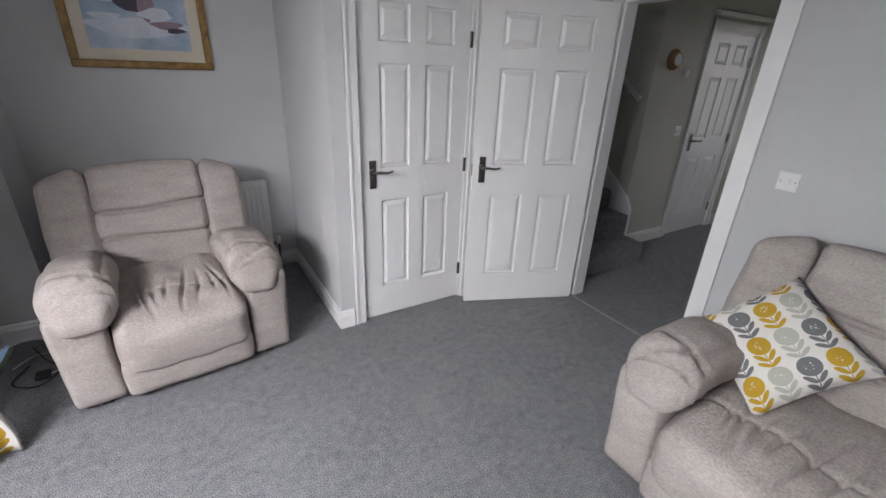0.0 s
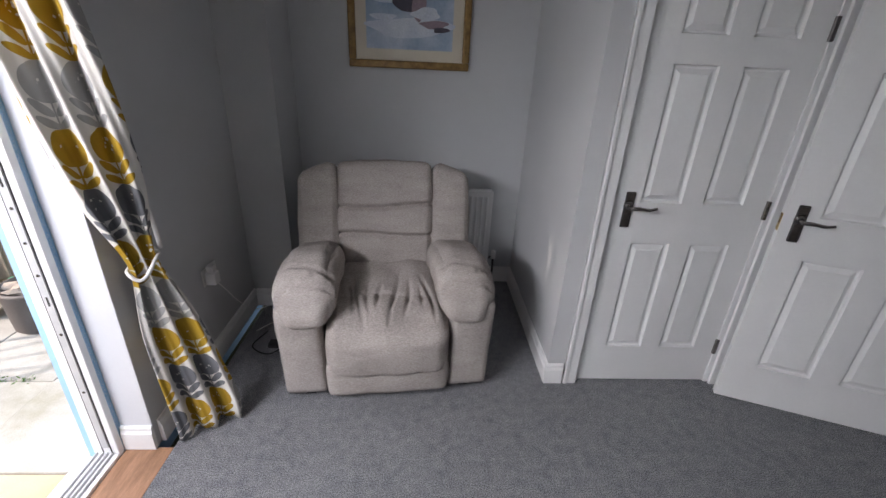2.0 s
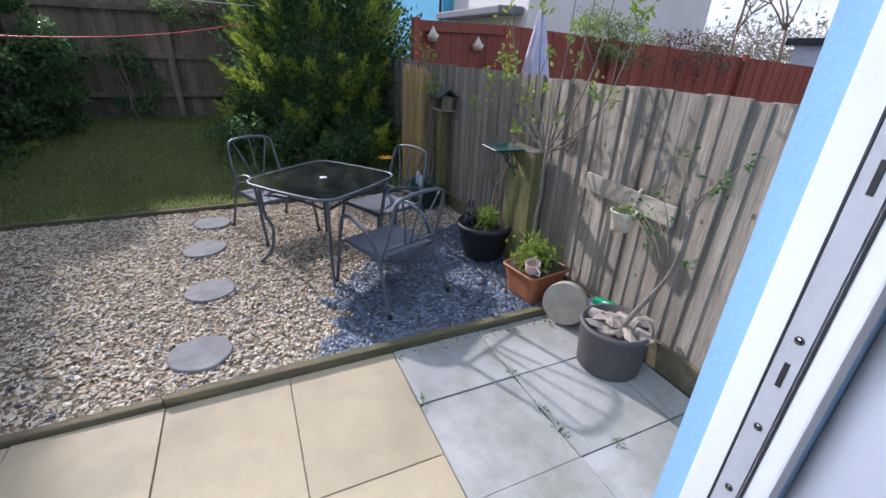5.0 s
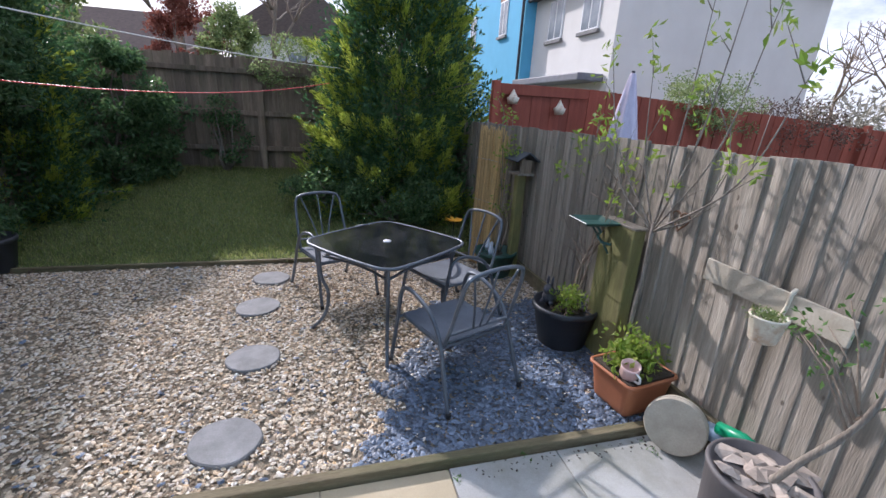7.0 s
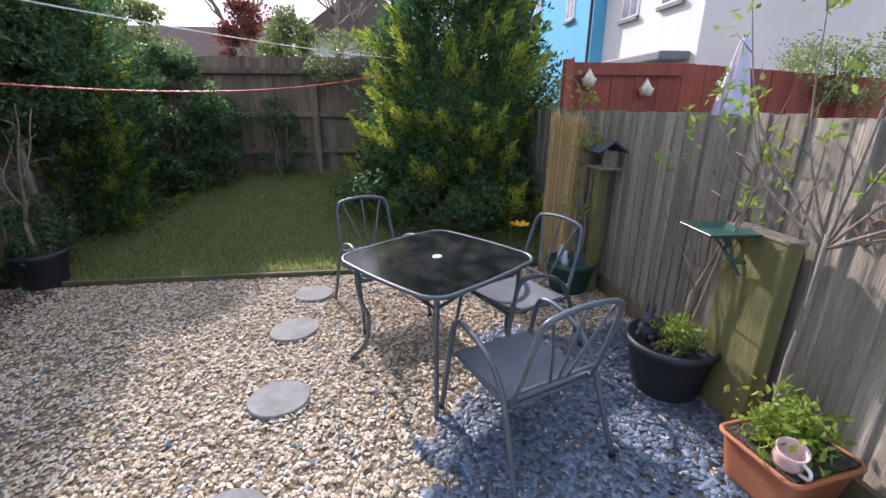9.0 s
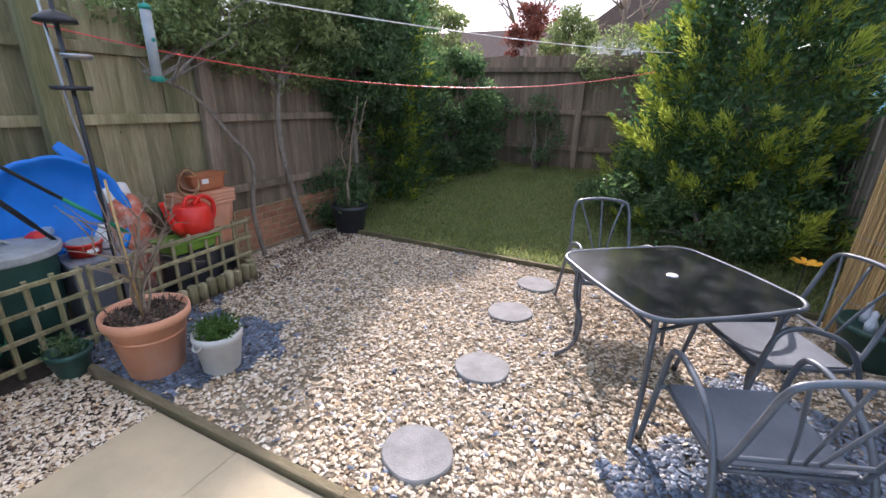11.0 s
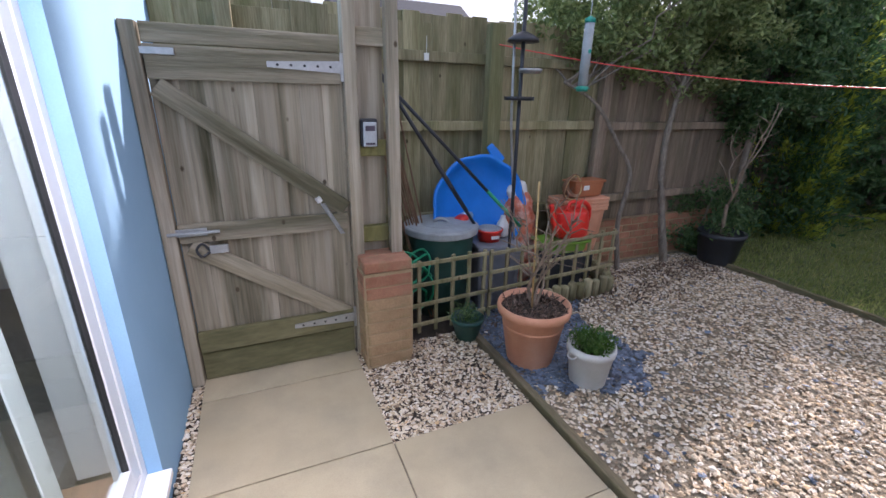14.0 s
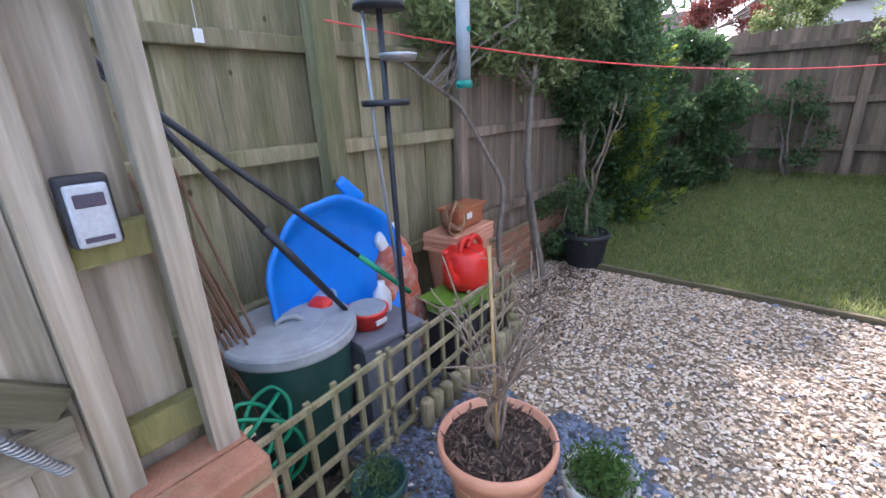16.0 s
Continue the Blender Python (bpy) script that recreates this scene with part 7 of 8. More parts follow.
for nm, lab, p, q, rad_, mt in (("spray_bottle", "teal plastic bottle lying by fence", (-2.32, 3.57, -0.12), (-2.12, 3.60, -0.05), 0.04, M_TEAL), ("green_bottle", "green plastic bottle lying by fence", (-2.40, 3.60, -0.02), (-2.22, 3.62, 0.02), 0.035, M_HOSE), ("blue_tub", "blue plastic tub lying by fence", (-2.50, 3.60, -0.10), (-2.36, 3.62, -0.06), 0.05, M_CANVAS), ("red_ball_trowel", "red plastic toy end by fence", (-2.62, 3.60, -0.06), (-2.56, 3.61, -0.04), 0.035, M_REDP)):
    t = thing(nm, lab, "bottle")
    part("body", tube([p, Vector(p).lerp(Vector(q), 0.7), q], [rad_, rad_, rad_ * 0.5], 12, straight=True), mt, t, "", True)
    part("cap", tube([q, Vector(q) + (Vector(q) - Vector(p)) * 0.15], rad_ * 0.4, 10, straight=True), mt, t, "", True)

hpot = thing("hanging_pot", "small rusty cream pot hooked over the plank", "plant pot", pose(-2.31, 3.57, 0.56))
part("pot", lathe([(0.055, 0), (0.058, 0.005), (0.075, 0.115), (0.08, 0.12), (0.078, 0.128), (0.068, 0.125), (0.064, 0.10), (0.01, 0.10)], 28), M_CREAM, hpot, "", True)
part("strap", tube([(0.0, 0.068, 0.11), (0.01, 0.075, 0.17), (0.015, 0.075, 0.235), (0.015, 0.095, 0.255)], 0.010, 6, 4), M_CREAM, hpot, "cream metal strap", True)
hp_ = np.column_stack([rng.normal(0, 0.032, (320, 2)), rng.uniform(0.10, 0.145, 320)])
part("moss", leaf_mesh("moss", hp_, 0.02, 0.008, M_HOLLY, rng, np.array([0, 0, 0.6])), None, hpot, "dry mossy plant", kind="stuff")

bath = thing("bird_bath", "green metal bird bath tray on post bracket", "bird bath", pose(-3.47, 3.40, 0.81))
part("tray", lathe([(0.10, 0), (0.165, 0.018), (0.18, 0.03), (0.175, 0.034), (0.10, 0.012), (0.01, 0.01)], 4, 0), M_GREENPOT, bath, "dark green tray").rotation_euler = (0, 0, radians(40))
part("bracket", tube([(0.03, 0.0, 0.0), (0.06, 0.02, -0.04), (0.02, 0.03, -0.07), (0.07, 0.04, -0.11), (0.10, 0.09, -0.12)], 0.010, 8, 5), M_GREENPOT, bath, "", True)
part("prop", tube([(-0.05, 0.0, 0.005), (0.02, 0.08, -0.13), (0.06, 0.11, -0.2)], 0.007, 6, 4), M_GREENPOT, bath, "", True)
hs2 = thing("wall_ornament", "rusty metal heart hanging on the fence", "ornament")
part("heart", tube([(-3.02 + 0.065 * (16 * math.sin(a) ** 3) / 16, 3.665, 0.95 + 0.065 * (13 * math.cos(a) - 5 * math.cos(2 * a) - 2 * math.cos(3 * a) - math.cos(4 * a)) / 16) for a in np.linspace(0, 6.28, 28)], 0.006, 6, 2), M_CANE, hs2, "", True)

# reed screen, bird table, green pot
reed = thing("reed_screen", "rolled straw-coloured reed screen standing at the fence", "reed screen", pose(-5.40, 3.36, -0.18, 0, 2, 25))
bm = bmesh.new()
rr_ = random.Random(2)
for k in range(95):
    a = k * 0.42
    x = -0.17 + 0.34 * (k / 95) + rr_.uniform(-0.006, 0.006)
    y = 0.045 * math.sin(a * 2.1) - 0.02
    hgt = 1.50 + rr_.uniform(-0.05, 0.05)
    ring_sweep(bm, [(x * 0.92, y, 0), (x, y + rr_.uniform(-0.006, 0.006), hgt * 0.5), (x * 1.1, y, hgt)], 0.0055, 5)
part("reeds", bm, M_BAMBOO, reed, "dry straw reeds", kind="stuff")
for z in (0.3, 0.75, 1.2):
    part("wire", tube([(-0.18, -0.075, z), (0, -0.082, z + 0.004), (0.18, -0.075, z)], 0.002, 5, 4), M_STEEL, reed)
gpb = thing("green_pot", "round dark green pot with slim plant", "plant pot", pose(-5.06, 3.38, -0.18))
part("pot", lathe(pot_profile(0.165, 0.225, 0.28, 0.012, 0.04), 36), M_GREENPOT, gpb, "", True)
part("soil", lathe([(0.20, 0.235), (0.02, 0.25)], 24), M_SOIL, gpb)
tips = twigs((0.0, 0.05, 0.24), 2, 1.35, 0.12, 0.010, gpb, M_TWIG, 41, 6)
lp_ = np.array([list(p + Vector((rr_.gauss(0, 0.035), rr_.gauss(0, 0.035), rr_.gauss(0, 0.035)))) for p in tips for _ in range(14)])
part("blossom", leaf_mesh("blossom", lp_, 0.035, 0.022, M_FRESH, rng), None, gpb, "pale green blossom buds", kind="stuff")
for k, (x, y) in enumerate(((-0.10, -0.05), (0.07, -0.08))):
    o = part("ornament", lathe([(0.03, 0), (0.035, 0.05), (0.015, 0.10), (0.02, 0.13), (0.004, 0.15)], 16), M_PALE, None, "", True)
    o.matrix_basis = pose(-5.06 + x, 3.38 + y, 0.065)
    tagged(o, "small pale glass garden ornament in green pot", "ornament")
bt = thing("bird_table", "small grey-roofed bird table on a mossy post", "bird table", pose(-5.0, 3.55, -0.2))
part("post", bbox((-0.045, -0.045, 0), (0.045, 0.045, 1.12), 0.008), M_MOSSY, bt)
part("floor", bbox((-0.13, -0.09, 1.12), (0.13, 0.09, 1.14), 0.004), M_FENCEGREY, bt)
for x in (-0.1, 0.1):
    part("side_post", bbox((x - 0.01, -0.06, 1.14), (x + 0.01, 0.06, 1.27), 0.002), M_FENCEDARK, bt)
for s in (-1, 1):
    part("roof", bbox((-0.16, 0, -0.006), (0.16, 0.15, 0.006), 0.002), M_FELT, bt, "dark felt roof").matrix_basis = Matrix.Translation((0, 0, 1.345)) @ pose(0, 0, 0, -35 * 1, 0, 0 if s > 0 else 180)
fl_ = thing("metal_flower", "orange-yellow garden flower ornament on stake", "flower", pose(-5.75, 3.10, -0.17))
part("stake", tube([(0, 0, 0), (0.01, 0, 0.42)], 0.005, 6, straight=True), M_POLE, fl_)
for k in range(8):
    part("petal", soft_box((0.10, 0.04, 0.008), 0.003, 4), M_YELLOW, fl_).matrix_basis = pose(0.01, 0, 0.42, 10, 0, 45 * k) @ pose(0.055, 0, 0, 0, -12)

# ---- trees and shrubs ----
def limb(bm, a, b, r0, r1, rr, wob=0.08, seg=7, n=6):
    a, b = Vector(a), Vector(b)
    L = (b - a).length
    p = [a.lerp(b, k / n) + Vector((rr.gauss(0, wob), rr.gauss(0, wob), rr.gauss(0, wob * 0.5))) * L * (0.0 if k in (0, n) else 0.4) for k in range(n + 1)]
    ring_sweep(bm, p, [r0 + (r1 - r0) * k / n for k in range(n + 1)], seg)
    return p


def clump_points(centres, radii, n_each, rg):
    out_ = []
    for c, r_ in zip(centres, radii):
        d = rg.normal(size=(n_each, 3))
        d /= np.linalg.norm(d, axis=1)[:, None]
        out_.append(np.asarray(c) + d * (np.asarray(r_) * rg.uniform(0.35, 1.0, (n_each, 1)) ** 0.6))
    return np.vstack(out_)


def bush(name, label, category, base, height, rad_, n_clumps, n_leaf, size, mat, seedv, low=0.1, kind_shape="round"):
    """Shrub: stems from the base, leaf clumps of uneven size over an irregular body."""
    rg, rr = np.random.default_rng(seedv), random.Random(seedv)
    t = thing(name, label, category, Matrix.Translation(base))
    bm = bmesh.new()
    cs, rs = [], []
    for k in range(n_clumps):
        h_ = low + (1 - low) * rr.random()
        if kind_shape == "cone":
            w = (1 - h_) ** 0.8 * 1.0 + 0.05
        else:
            w = math.sin(math.pi * min(0.98, max(0.05, h_ * 0.85 + 0.1))) ** 0.7
        a = rr.uniform(0, 6.28)
        q = rad_ * w * rr.uniform(0.55, 1.08)
        c = Vector((q * math.cos(a), q * math.sin(a), h_ * height))
        cs.append(c)
        f = rr.uniform(0.7, 1.35)
        rs.append((0.24 * f * rad_ ** 0.5, 0.24 * f * rad_ ** 0.5, 0.17 * f * rad_ ** 0.5))
        if k % 4 == 0:
            limb(bm, (rr.gauss(0, 0.05), rr.gauss(0, 0.05), 0), c, 0.03, 0.006, rr, 0.08, 5, 4)
    part("stem_framework", bm, M_BARK, t, "", True, "stuff")
    part("foliage", leaf_mesh(name, clump_points(cs, rs, n_leaf, rg), size, size * 0.5, mat, rg), None, t, "", kind="stuff")
    return t


def conifer(name, label, base, height, rad_, n_spray, seedv, n_leaf=70, leaf_=0.05):
    """Broad conifer: outward and upward pointing feathery golden sprays; shade between them is put into darker base and
    inner leaves.
    """
    rg, rr = np.random.default_rng(seedv), random.Random(seedv)
    t = thing(name, label, "conifer", Matrix.Translation(base))
    bm = bmesh.new()
    limb(bm, (0, 0, 0), (0, 0, height * 0.9), 0.11, 0.02, rr, 0.01, 8, 8)
    P_, D_, PD, DD, PM, DM = [], [], [], [], [], []
    for k in range(n_spray):
        h_ = rr.random() ** 1.15
        w = rad_ * (1 - h_) ** 0.62 * (1 + 0.16 * math.sin(h_ * 17 + k)) + 0.06
        a = rr.uniform(0, 6.28)
        q = w * rr.uniform(0.72, 1.06)
        tip = np.array([q * math.cos(a), q * math.sin(a), 0.12 + h_ * height])
        d = np.array([math.cos(a) * 0.75, math.sin(a) * 0.75, 0.62 + rr.gauss(0, 0.2)])
        d /= np.linalg.norm(d)
        L = rr.uniform(0.40, 0.78)
        s = rg.uniform(0, 1, n_leaf)
        side = rg.normal(size=(n_leaf, 3)) * (0.095 * (1.04 - s))[:, None]
        p = tip - d * L * (1 - s)[:, None] + side
        dirs = np.tile(d, (n_leaf, 1)) + side * 6
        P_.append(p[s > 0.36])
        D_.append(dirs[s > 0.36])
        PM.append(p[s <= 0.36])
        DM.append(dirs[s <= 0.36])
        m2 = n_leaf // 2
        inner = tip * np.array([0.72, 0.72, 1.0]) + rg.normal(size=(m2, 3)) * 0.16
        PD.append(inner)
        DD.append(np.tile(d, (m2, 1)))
        if k % 9 == 0:
            limb(bm, (0, 0, tip[2] * 0.8), tip - d * 0.1, 0.02, 0.006, rr, 0.03, 5, 3)
    part("trunk", bm, M_BARK, t, "", True)
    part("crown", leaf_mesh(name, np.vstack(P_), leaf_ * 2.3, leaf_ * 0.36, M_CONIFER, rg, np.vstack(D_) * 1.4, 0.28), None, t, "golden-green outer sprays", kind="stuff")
    # spray bases and inner leaves coloured darker to give shaded gaps between tufts
    part("crown_shade", leaf_mesh(name + "_mid", np.vstack(PM), leaf_ * 2.0, leaf_ * 0.36, M_CONSHADE, rg, np.vstack(DM) * 1.4, 0.28), None, t, "deep green spray bases, shade put into the colour", kind="stuff")
    part("inner_crown", leaf_mesh(name + "_in", np.vstack(PD), leaf_ * 2.2, leaf_ * 0.9, M_CONDEEPSHADE, rg, np.vstack(DD), 0.8), None, t, "inner foliage coloured dark for shade", kind="stuff")
    return t


conifer("conifer", "large golden-green conifer filling the lawn corner", (-7.95, 2.80, 0.05), 4.6, 1.66, 480, 51, 240, 0.037)
conifer("conifer", "feathery golden-green conifer by the side fence", (-7.4, -1.92, -0.05), 3.3, 0.88, 280, 52, 190, 0.036)
bush("laurel", "dark glossy evergreen shrub by back fence", "shrub", (-8.6, -1.35, 0.1), 2.0, 0.8, 90, 190, 0.075, M_LAUREL, 61)
bush("low_shrub", "low dark evergreen shrub under the conifer", "shrub", (-7.0, 2.55, -0.05), 0.75, 0.75, 42, 190, 0.055, M_LAUREL, 62, 0.05)
bush("low_shrub", "low dark evergreen shrub under the conifer", "shrub", (-7.35, 1.75, 0.0), 0.85, 0.65, 38, 190, 0.055, M_LAUREL, 63, 0.05)
bush("ivy", "dark ivy growing at the fence foot", "shrub", (-5.9, -1.72, -0.15), 0.75, 0.42, 30, 130, 0.05, M_LAUREL, 64, 0.02)
bush("climber", "thin climbing shrub against the back fence", "shrub", (-9.25, 0.0, 0.25), 1.25, 0.34, 22, 60, 0.06, M_LAUREL, 65, 0.1)
bush("fence_top_climber", "tangled climber over the back fence", "shrub", (-9.75, 1.2, 1.5), 1.0, 0.75, 34, 90, 0.055, M_HOLLY, 66, 0.1)


def garden_tree(name, label, stems, crown, n_clump, n_leaf, size, mat, seedv):
    rg, rr = np.random.default_rng(seedv), random.Random(seedv)
    t = thing(name, label, "tree")
    (cx, cy, cz), (rx, ry, rz) = crown
    for path_, r0 in stems:
        bm = bmesh.new()
        ring_sweep(bm, smooth_path(path_, 5), [r0 * (1 - 0.55 * k / (5 * (len(path_) - 1))) for k in range(5 * (len(path_) - 1) + 1)], 8)
        top_ = Vector(path_[-1])
        for k in range(9):
            e = Vector((cx + rr.uniform(-1, 1) * rx * 0.85, cy + rr.uniform(-1, 1) * ry * 0.85, cz + rr.uniform(-0.7, 0.8) * rz))
            limb(bm, top_.lerp(Vector(path_[-2]), rr.random() * 0.6), e, r0 * 0.38, 0.005, rr, 0.10, 6, 5)
        part("trunk", bm, M_BARK, t, "", True)
    cs, rs = [], []
    for k in range(n_clump):
        d = rg.normal(size=3)
        d /= np.linalg.norm(d)
        q = rg.uniform(0.35, 1.0) ** 0.5
        cs.append((cx + d[0] * rx * q, cy + d[1] * ry * q, cz + d[2] * rz * q))
        f = rg.uniform(0.13, 0.30)
        rs.append((f, f, f * 0.75))
    part("crown", leaf_mesh(name, clump_points(cs, rs, n_leaf, rg), size, size * 0.45, mat, rg), None, t, "", kind="stuff")
    return t


garden_tree("tree", "evergreen tree with pale crooked trunk leaning over the fence", [
    ([(-5.20, -1.62, -0.2), (-5.10, -1.66, 0.25), (-4.98, -1.68, 0.8), (-4.95, -1.66, 1.25), (-5.10, -1.7, 1.75)], 0.045),
    ([(-4.55, -1.62, -0.2), (-4.52, -1.68, 0.3), (-4.58, -1.68, 0.75), (-4.38, -1.70, 1.05), (-4.1, -1.72, 1.38), (-3.7, -1.68, 1.55)], 0.026)],
    ((-5.05, -1.98, 2.42), (1.65, 0.78, 0.88)), 230, 210, 0.06, M_HOLLY, 71)
garden_tree("tree", "dense evergreen shrub behind the side fence", [([(-6.3, -1.72, -0.2), (-6.3, -1.74, 0.9), (-6.35, -1.76, 1.8)], 0.05)],
            ((-6.4, -1.85, 1.95), (0.80, 0.62, 1.05)), 150, 210, 0.065, M_LAUREL, 72)
# tall tree added out of view beyond the garden, to shade the house and patio door
garden_tree("sun_blocker_tree", "added unseen tree that keeps sun off the patio door", [([(-12.2, -4.9, -0.3), (-12.2, -4.5, 3.4), (-12.05, -3.55, 7.2)], 0.17)],
            ((-12.0, -3.45, 8.35), (1.6, 1.22, 1.35)), 190, 190, 0.13, M_LAUREL, 73)

# sapling in the black pot by the lawn
sp_ = thing("black_pot", "black plastic tub with bare young tree", "plant pot", pose(-5.72, -1.42, -0.175))
part("pot", lathe(pot_profile(0.17, 0.225, 0.33, 0.01, 0.045), 36), M_NAVYPOT, sp_, "", True)
part("soil", lathe([(0.20, 0.29), (0.02, 0.30)], 24), M_SOIL, sp_)
bm = bmesh.new()
rr_ = random.Random(77)
limb(bm, (0, 0, 0.28), (0.02, 0, 0.62), 0.022, 0.017, rr_, 0.02)
for e in ((-0.28, 0.1, 1.55), (0.18, 0.32, 1.6), (0.05, -0.1, 1.3)):
    pp = limb(bm, (0.02, 0, 0.60), e, 0.013, 0.004, rr_, 0.06)
    for j in (2, 3, 4, 5):
        limb(bm, pp[j], pp[j] + Vector((rr_.uniform(-0.18, 0.18), rr_.uniform(-0.18, 0.18), rr_.uniform(0.05, 0.3))), 0.005, 0.002, rr_, 0.05, 5, 3)
part("stem", bm, M_TWIG, sp_, "", True)
lp_ = np.column_stack([rng.normal(0, 0.13, 160), rng.normal(0, 0.13, 160), rng.uniform(0.3, 0.5, 160)])
part("underplanting", leaf_mesh("under", lp_, 0.05, 0.022, M_LAUREL, rng), None, sp_, kind="stuff")


def fan_tree(name, label, base, ends, seedv, r0, fork_height):
    """Young fruit tree with bare arching branches and fresh leaf tufts at the tips."""
    rr, rg = random.Random(seedv), np.random.default_rng(seedv)
    t = thing(name, label, "tree")
    bm = bmesh.new()
    tuft = []
    b = Vector(base)
    fork = b + Vector((0.0, 0.0, fork_height))
    limb(bm, b, fork, r0, r0 * 0.8, rr, 0.02)
    for e in ends:
        e = Vector(e)
        mid = fork.lerp(e, 0.5) + Vector(((e.x - fork.x) * 0.18, 0, -0.10))
        p = smooth_path([fork - Vector((0, 0, 0.06)), mid, e], 6)
        ring_sweep(bm, p, [r0 * 0.48 * (1 - 0.75 * k / (len(p) - 1)) for k in range(len(p))], 6)
        for j in range(3, len(p), 2):
            if rr.random() < 0.7:
                q = p[j] + Vector((rr.uniform(-0.15, 0.15), rr.uniform(-0.05, 0.05), rr.uniform(0.05, 0.25)))
                ring_sweep(bm, [p[j], q], [0.003, 0.0015], 4)
                if rr.random() < 0.45:
                    tuft.append(q)
        tuft += [e, e - Vector((0, 0, 0.05))]
    part("branch_framework", bm, M_BARK, t, "", True, "stuff")
    pts_ = np.array([list(p + Vector((rr.gauss(0, 0.028), rr.gauss(0, 0.028), rr.gauss(0, 0.035)))) for p in tuft for _ in range(9)])
    part("young_foliage", leaf_mesh(name, pts_, 0.055, 0.022, M_FRESH, rg), None, t, "fresh yellow-green leaf tufts", kind="stuff")
    return t


fan_tree("apple_tree", "young bare fruit tree with fresh leaf tufts", (-3.02, 3.48, -0.18), [(-3.65, 3.45, 1.95), (-3.3, 3.5, 1.85), (-2.55, 3.45, 2.0), (-2.3, 3.4, 1.75), (-2.62, 3.5, 1.35), (-2.95, 3.5, 2.15), (-3.45, 3.4, 1.45), (-2.75, 3.5, 2.2)], 81, 0.015, 1.12)
fan_tree("apple_tree", "second bare young fruit tree beside the fence", (-3.66, 3.50, 0.0), [(-3.95, 3.5, 1.35), (-3.75, 3.5, 1.5), (-3.4, 3.5, 1.25), (-4.1, 3.45, 1.1)], 82, 0.012, 0.55)

# ---- washing lines ----
def line(name, label, a, b, sag, mat):
    a, b = Vector(a), Vector(b)
    t = thing(name, label, "washing line")
    part("cord", ring_sweep(bmesh.new(), [a.lerp(b, k / 24) - Vector((0, 0, sag * 4 * (k / 24) * (1 - k / 24))) for k in range(25)], 0.0042, 6), mat, t)


line("washing_line", "red plastic washing line slung across the garden", (-3.14, -1.79, 1.80), (-6.9, 1.72, 1.74), 0.26, M_LINER)
line("washing_line", "pale washing line slung across the garden", (-1.86, -1.14, 1.98), (-7.0, 1.86, 1.93), 0.09, M_LINEW)
peg = thing("peg_hanger", "small white tag hanging on the washing line", "tag", pose(-2.55, -1.80, 1.66))
part("tag", bbox((-0.018, -0.003, 0), (0.018, 0.003, 0.05), 0.002), M_PLASTICW, peg)
part("string", tube([(0, 0, 0.05), (0, 0.0, 0.16)], 0.0015, 5, straight=True), M_LINEW, peg)

# ---- beyond the garden ----
rf = thing("red_fence", "tall red-stained neighbouring fence", "fence", None, "", "structure")
rmesh = board_mesh("red_board", 0.15, 2.2, 0.02, M_RED, False)
for k in range(96):
    ob = new("board", rmesh)
    ob.parent = rf
    ob.matrix_basis = pose(-6.60 - 0.012 * (k % 2), 3.78 + 0.145 * k, -0.325 - max(0, k - 10) * 0.0078, 0, 0, 90)
part("top_rail", bbox((-6.60, 3.88, 1.74), (-6.56, 5.2, 1.872), 0.006), M_RED, rf)
part("post", bbox((-6.60, 3.76, -0.27), (-6.50, 3.86, 1.90), 0.01), M_RED, rf)
for k in (24, 48, 72):
    part("post", bbox((-6.60, 3.78 + 0.145 * k, -0.27), (-6.50, 3.88 + 0.145 * k, 1.80 - 0.17 * (k // 24 - 1)), 0.01), M_RED, rf)
for nm, y, z in (("hanging_lantern", 4.05, 1.62), ("hanging_lantern", 4.75, 1.52)):
    t = thing(nm, "small cream hanging basket ornament on red fence", "ornament", pose(-6.52, y, z))
    part("basket", lathe([(0.06, 0), (0.085, 0.08), (0.06, 0.09), (0.02, 0.16), (0.004, 0.19)], 14), M_CREAM, t, "", True)
um = thing("parasol", "closed lilac garden parasol next door", "parasol", pose(-5.9, 5.35, -0.27))
part("pole", tube([(0, 0, 0), (0, 0, 2.35)], 0.02, 8, straight=True), M_POLE, um)
part("canopy", lathe([(0.20, 1.3), (0.19, 1.4), (0.10, 1.95), (0.035, 2.3), (0.01, 2.34)], 20, 0, None, lambda a: 0.22 * math.sin(6 * a)), M_CLOTH, um, "folded lilac canopy", True)
bush("hedge", "brown twiggy hedge behind the red fence", "shrub", (-6.9, 7.6, 1.3), 0.9, 0.9, 36, 120, 0.05, M_HOLLY, 91, 0.1)
bush("hedge", "brown twiggy hedge behind the red fence", "shrub", (-7.2, 9.6, 1.0), 0.9, 1.1, 36, 100, 0.05, M_MULCH, 92, 0.1)


def win(parent, m, w, h):
    wd_ = part("window", bbox((-w / 2, -0.03, 0), (w / 2, 0.02, h), 0.01), M_PVC, parent)
    wd_.matrix_basis = m
    part("pane", bbox((-w / 2 + 0.06, -0.036, 0.06), (-0.03, -0.031, h - 0.06)), M_FARGLASS, wd_, "window glass, pale reflection in its colour")
    part("pane", bbox((0.03, -0.036, 0.06), (w / 2 - 0.06, -0.031, h - 0.06)), M_FARGLASS, wd_, "window glass, pale reflection in its colour")
    part("sill", bbox((-w / 2 - 0.08, -0.10, -0.10), (w / 2 + 0.08, 0.0, -0.001), 0.01), M_STEP, wd_)


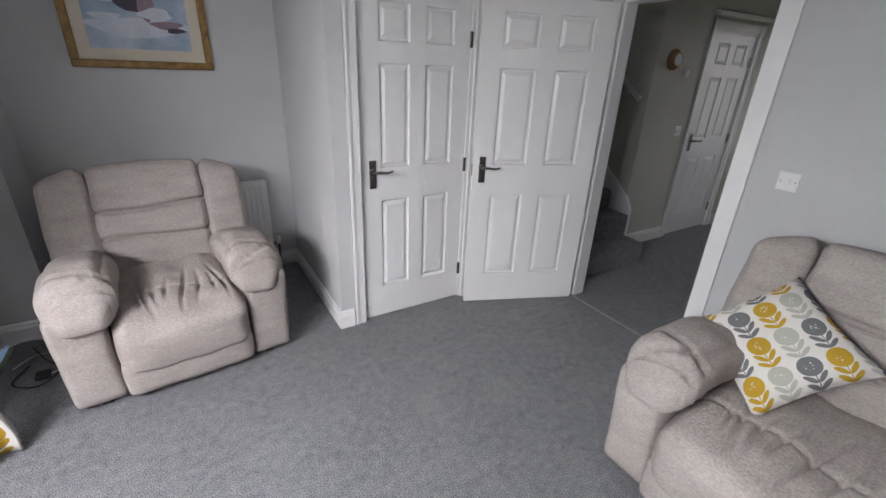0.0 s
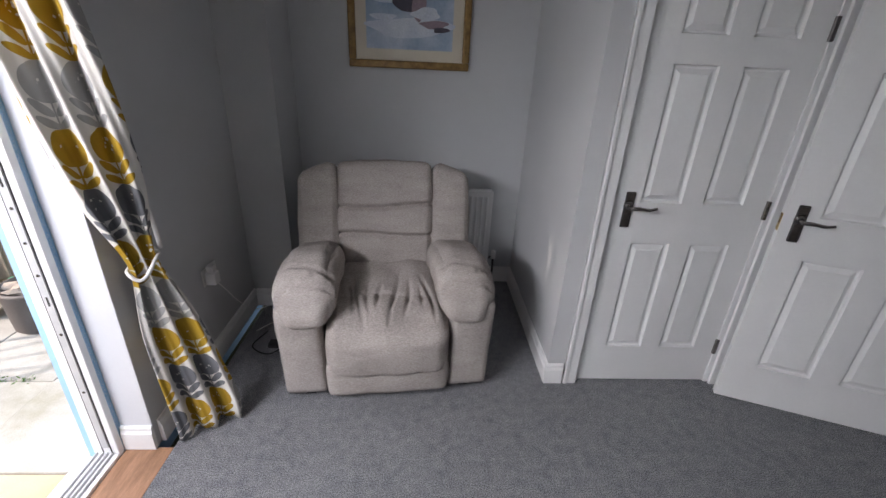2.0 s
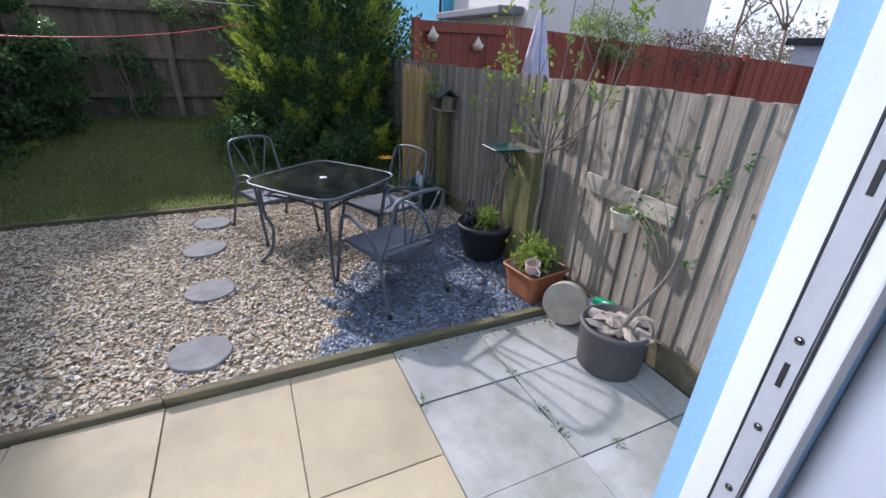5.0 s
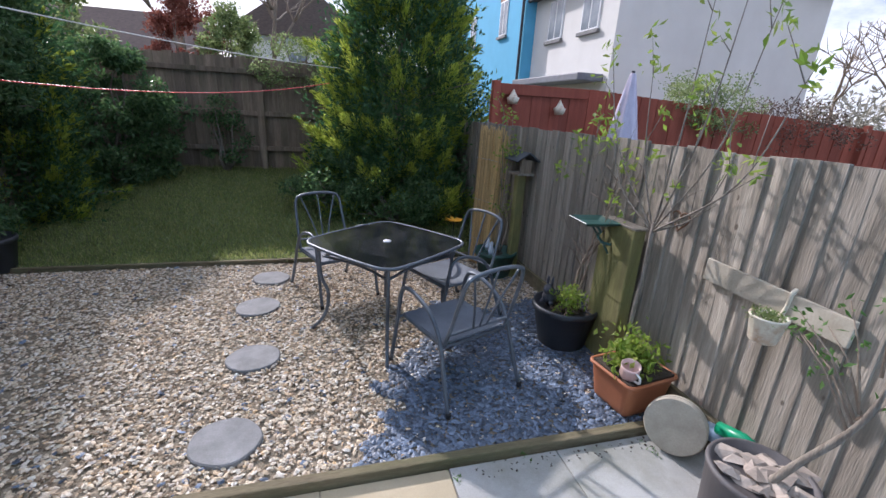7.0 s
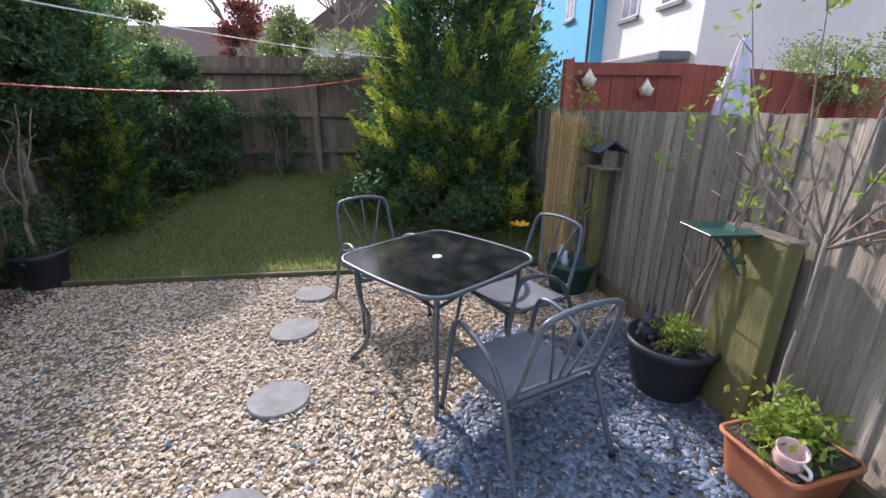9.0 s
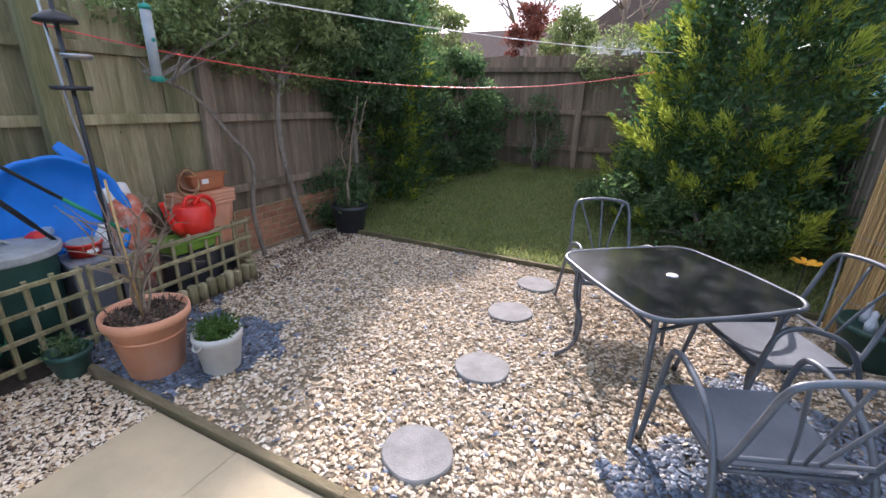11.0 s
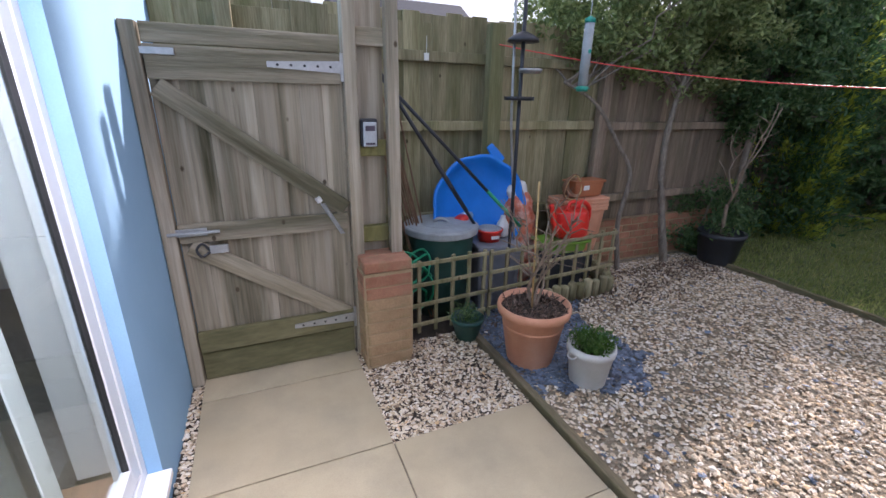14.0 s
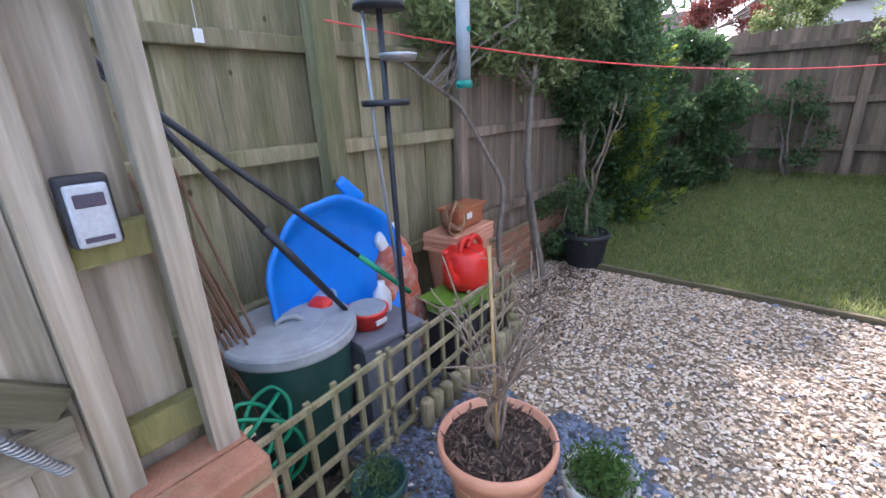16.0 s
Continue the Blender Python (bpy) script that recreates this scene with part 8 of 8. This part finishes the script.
def gable_roof(x0, x1, y0, y1, z0, rise, along="x"):
    bm = bmesh.new()
    if along == "x":
        ym = (y0 + y1) / 2
        P_ = [(x0, y0, z0), (x1, y0, z0), (x1, y1, z0), (x0, y1, z0), (x0, ym, z0 + rise), (x1, ym, z0 + rise)]
    else:
        xm = (x0 + x1) / 2
        P_ = [(x1, y0, z0), (x1, y1, z0), (x0, y1, z0), (x0, y0, z0), (xm, y0, z0 + rise), (xm, y1, z0 + rise)]
    v = [bm.verts.new(p) for p in P_]
    for f in ((0, 1, 5, 4), (2, 3, 4, 5), (1, 2, 5), (3, 0, 4), (3, 2, 1, 0)):
        bm.faces.new([v[i] for i in f])
    bmesh.ops.recalc_face_normals(bm, faces=bm.faces[:])
    return bm


wh = thing("white_house", "white rendered two-storey neighbouring house", "house")
part("wall", bbox((-16.5, 9.0, -0.3), (-11.7, 16.1, 5.25)), M_WHITEREND, wh)
part("roof", gable_roof(-16.5, -11.5, 8.7, 16.4, 5.25, 2.4, "x"), M_ROOF, wh, "brown tiled roof")
for x in (-14.95, -12.95):
    win(wh, pose(x, 8.995, 3.85), 0.9, 1.2)
part("gutter", tube([(-16.4, 8.65, 5.22), (-11.5, 8.65, 5.22)], 0.06, 8, straight=True), M_POLE, wh)
part("porch_roof", bbox((-16.2, 8.2, 2.45), (-11.9, 8.99, 2.65), 0.03), M_GREYBOX, wh, "blue-grey lean-to roof")
bh_ = thing("blue_house", "sky-blue rendered neighbouring house", "house")
part("wall", bbox((-26, 8.6, -0.3), (-16.52, 13.0, 8.5)), M_BLUEREND, bh_)
win(bh_, pose(-18.5, 8.595, 4.4), 0.75, 1.25)
win(bh_, pose(-22.2, 8.595, 4.4), 0.75, 1.25)
part("brick_head", bbox((-18.95, 8.57, 5.66), (-18.05, 8.599, 5.86)), M_BRICK, bh_)
part("downpipe", tube([(-16.6, 8.53, 0), (-16.6, 8.53, 8.3)], 0.05, 8, straight=True), M_POLE, bh_)
part("roof", gable_roof(-26.3, -16.4, 8.3, 13.3, 8.5, 2.2, "x"), M_ROOF, bh_)
shed = thing("shed", "grey flat-roofed shed far beyond the fence", "shed")
part("wall", bbox((-9.5, 17.5, -0.3), (-5.5, 20, 2.0)), M_PALE, shed)
part("roof", bbox((-9.7, 17.3, 2.0), (-5.3, 20.2, 2.2), 0.03), M_FELT, shed)

fh = thing("far_house", "white far house with brown tiled roof", "house")
part("wall", bbox((-36, -3.2, -0.3), (-29, 4.5, 4.9)), M_WHITEREND, fh)
part("roof", gable_roof(-36.4, -28.6, -3.5, 4.8, 4.9, 2.9, "x"), M_ROOF, fh)
part("gable_wall", bbox((-29.2, -3.1, 4.6), (-28.9, -2.2, 5.0)), M_WHITEREND, fh)
win(fh, pose(-28.99, 0.3, 3.0, 0, 0, 90), 1.1, 1.2)
fh2 = thing("far_bungalow", "brown-roofed bungalow beyond the trees", "house")
part("wall", bbox((-36, -16, -0.3), (-29, -5.5, 3.4)), M_WHITEREND, fh2)
part("roof", gable_roof(-36.5, -28.5, -16.4, -5.0, 3.4, 2.6, "y"), M_ROOF, fh2)
bush("red_shrub", "red-leaved shrub beyond the back fence", "shrub", (-15.5, -1.9, 0.0), 4.1, 1.1, 70, 120, 0.10, M_REDLEAF, 101, 0.45)
bush("pale_shrub", "pale green shrub beyond the back fence", "shrub", (-13.0, -0.4, 0.0), 3.4, 0.75, 60, 110, 0.09, M_HOLLY, 102, 0.4)
bush("far_tree", "green garden tree beyond the side fence", "tree", (-15.0, -6.0, 0.0), 5.0, 2.0, 110, 130, 0.14, M_HOLLY, 103, 0.2)
bush("far_tree", "green garden tree beyond the side fence", "tree", (-9.5, -4.6, 0.0), 3.6, 1.3, 90, 130, 0.11, M_HOLLY, 104, 0.2)


def bare_tree(base, height, seedv):
    rr = random.Random(seedv)
    t = thing("bare_tree", "bare winter tree in the distance", "tree", Matrix.Translation(base))
    bm = bmesh.new()
    ends = [(Vector((0, 0, 0)), Vector((0, 0, height * 0.4)), 0.16)]
    for level in range(4):
        nxt = []
        for a, b, r_ in ends:
            limb(bm, a, b, r_, r_ * 0.6, rr, 0.06, 5, 4)
            for k in range(4):
                d = (b - a).normalized() + Vector((rr.gauss(0, 0.55), rr.gauss(0, 0.55), rr.gauss(0.15, 0.3)))
                nxt.append((b, b + d.normalized() * height * 0.26 * 0.78 ** level * rr.uniform(0.7, 1.2), r_ * 0.55))
        ends = nxt
    part("branch_framework", bm, M_TWIG, t, "", True, "stuff")


bare_tree((-24, -0.5, 0), 8.5, 1)
bare_tree((-22, -3.8, 0), 7.5, 2)
bare_tree((-22, 38, 0), 9, 3)
bare_tree((-16, 40, 0), 9, 4)
bare_tree((-27, 40, 0), 9, 5)
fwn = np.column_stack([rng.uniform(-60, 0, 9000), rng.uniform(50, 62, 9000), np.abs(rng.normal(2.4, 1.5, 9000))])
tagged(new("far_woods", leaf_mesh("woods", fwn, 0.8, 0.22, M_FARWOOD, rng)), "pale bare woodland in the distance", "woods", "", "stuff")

# houses over the gate
gh = thing("gate_house", "white house with tiled porch beyond the gate", "house")
part("wall", bbox((-2.6, -13.0, -0.3), (3.5, -8.0, 5.5)), M_WHITEREND, gh)
part("porch_post", bbox((-0.98, -7.05, -0.3), (-0.83, -6.9, 2.62), 0.02), M_WHITEREND, gh)
part("porch_beam", bbox((-2.05, -7.1, 2.62), (0.6, -6.8, 2.74), 0.03), M_WHITEREND, gh)
part("porch_arch", tube([(-0.98, -6.92, 2.12), (-1.12, -6.92, 2.38), (-1.38, -6.92, 2.55), (-1.85, -6.92, 2.62)], 0.07, 8, 5), M_WHITEREND, gh)
for k in range(6):
    part("porch_course", bbox((-2.15, -6.95 - 0.16 * k, 2.74 + 0.075 * k), (0.7, -6.75 - 0.16 * k, 2.79 + 0.075 * k), 0.01), M_STONEDISC, gh, "pale tile course")
part("porch_slope", bbox((-2.1, -8.0, 2.71), (0.65, -6.85, 2.74), 0.01), M_STONEDISC, gh)
part("downpipe", tube([(0.15, -7.94, 0.0), (0.15, -7.94, 5.4)], 0.06, 8, straight=True), M_POLE, gh, "black downpipe")
gh2 = thing("dark_roof_house", "distant house with dark roof over the fence", "house")
part("wall", bbox((-13, -28, -0.3), (-6, -21, 4.2)), M_WHITEREND, gh2)
part("roof", gable_roof(-13.4, -5.6, -28.4, -20.6, 4.2, 2.4, "x"), M_FELT, gh2)
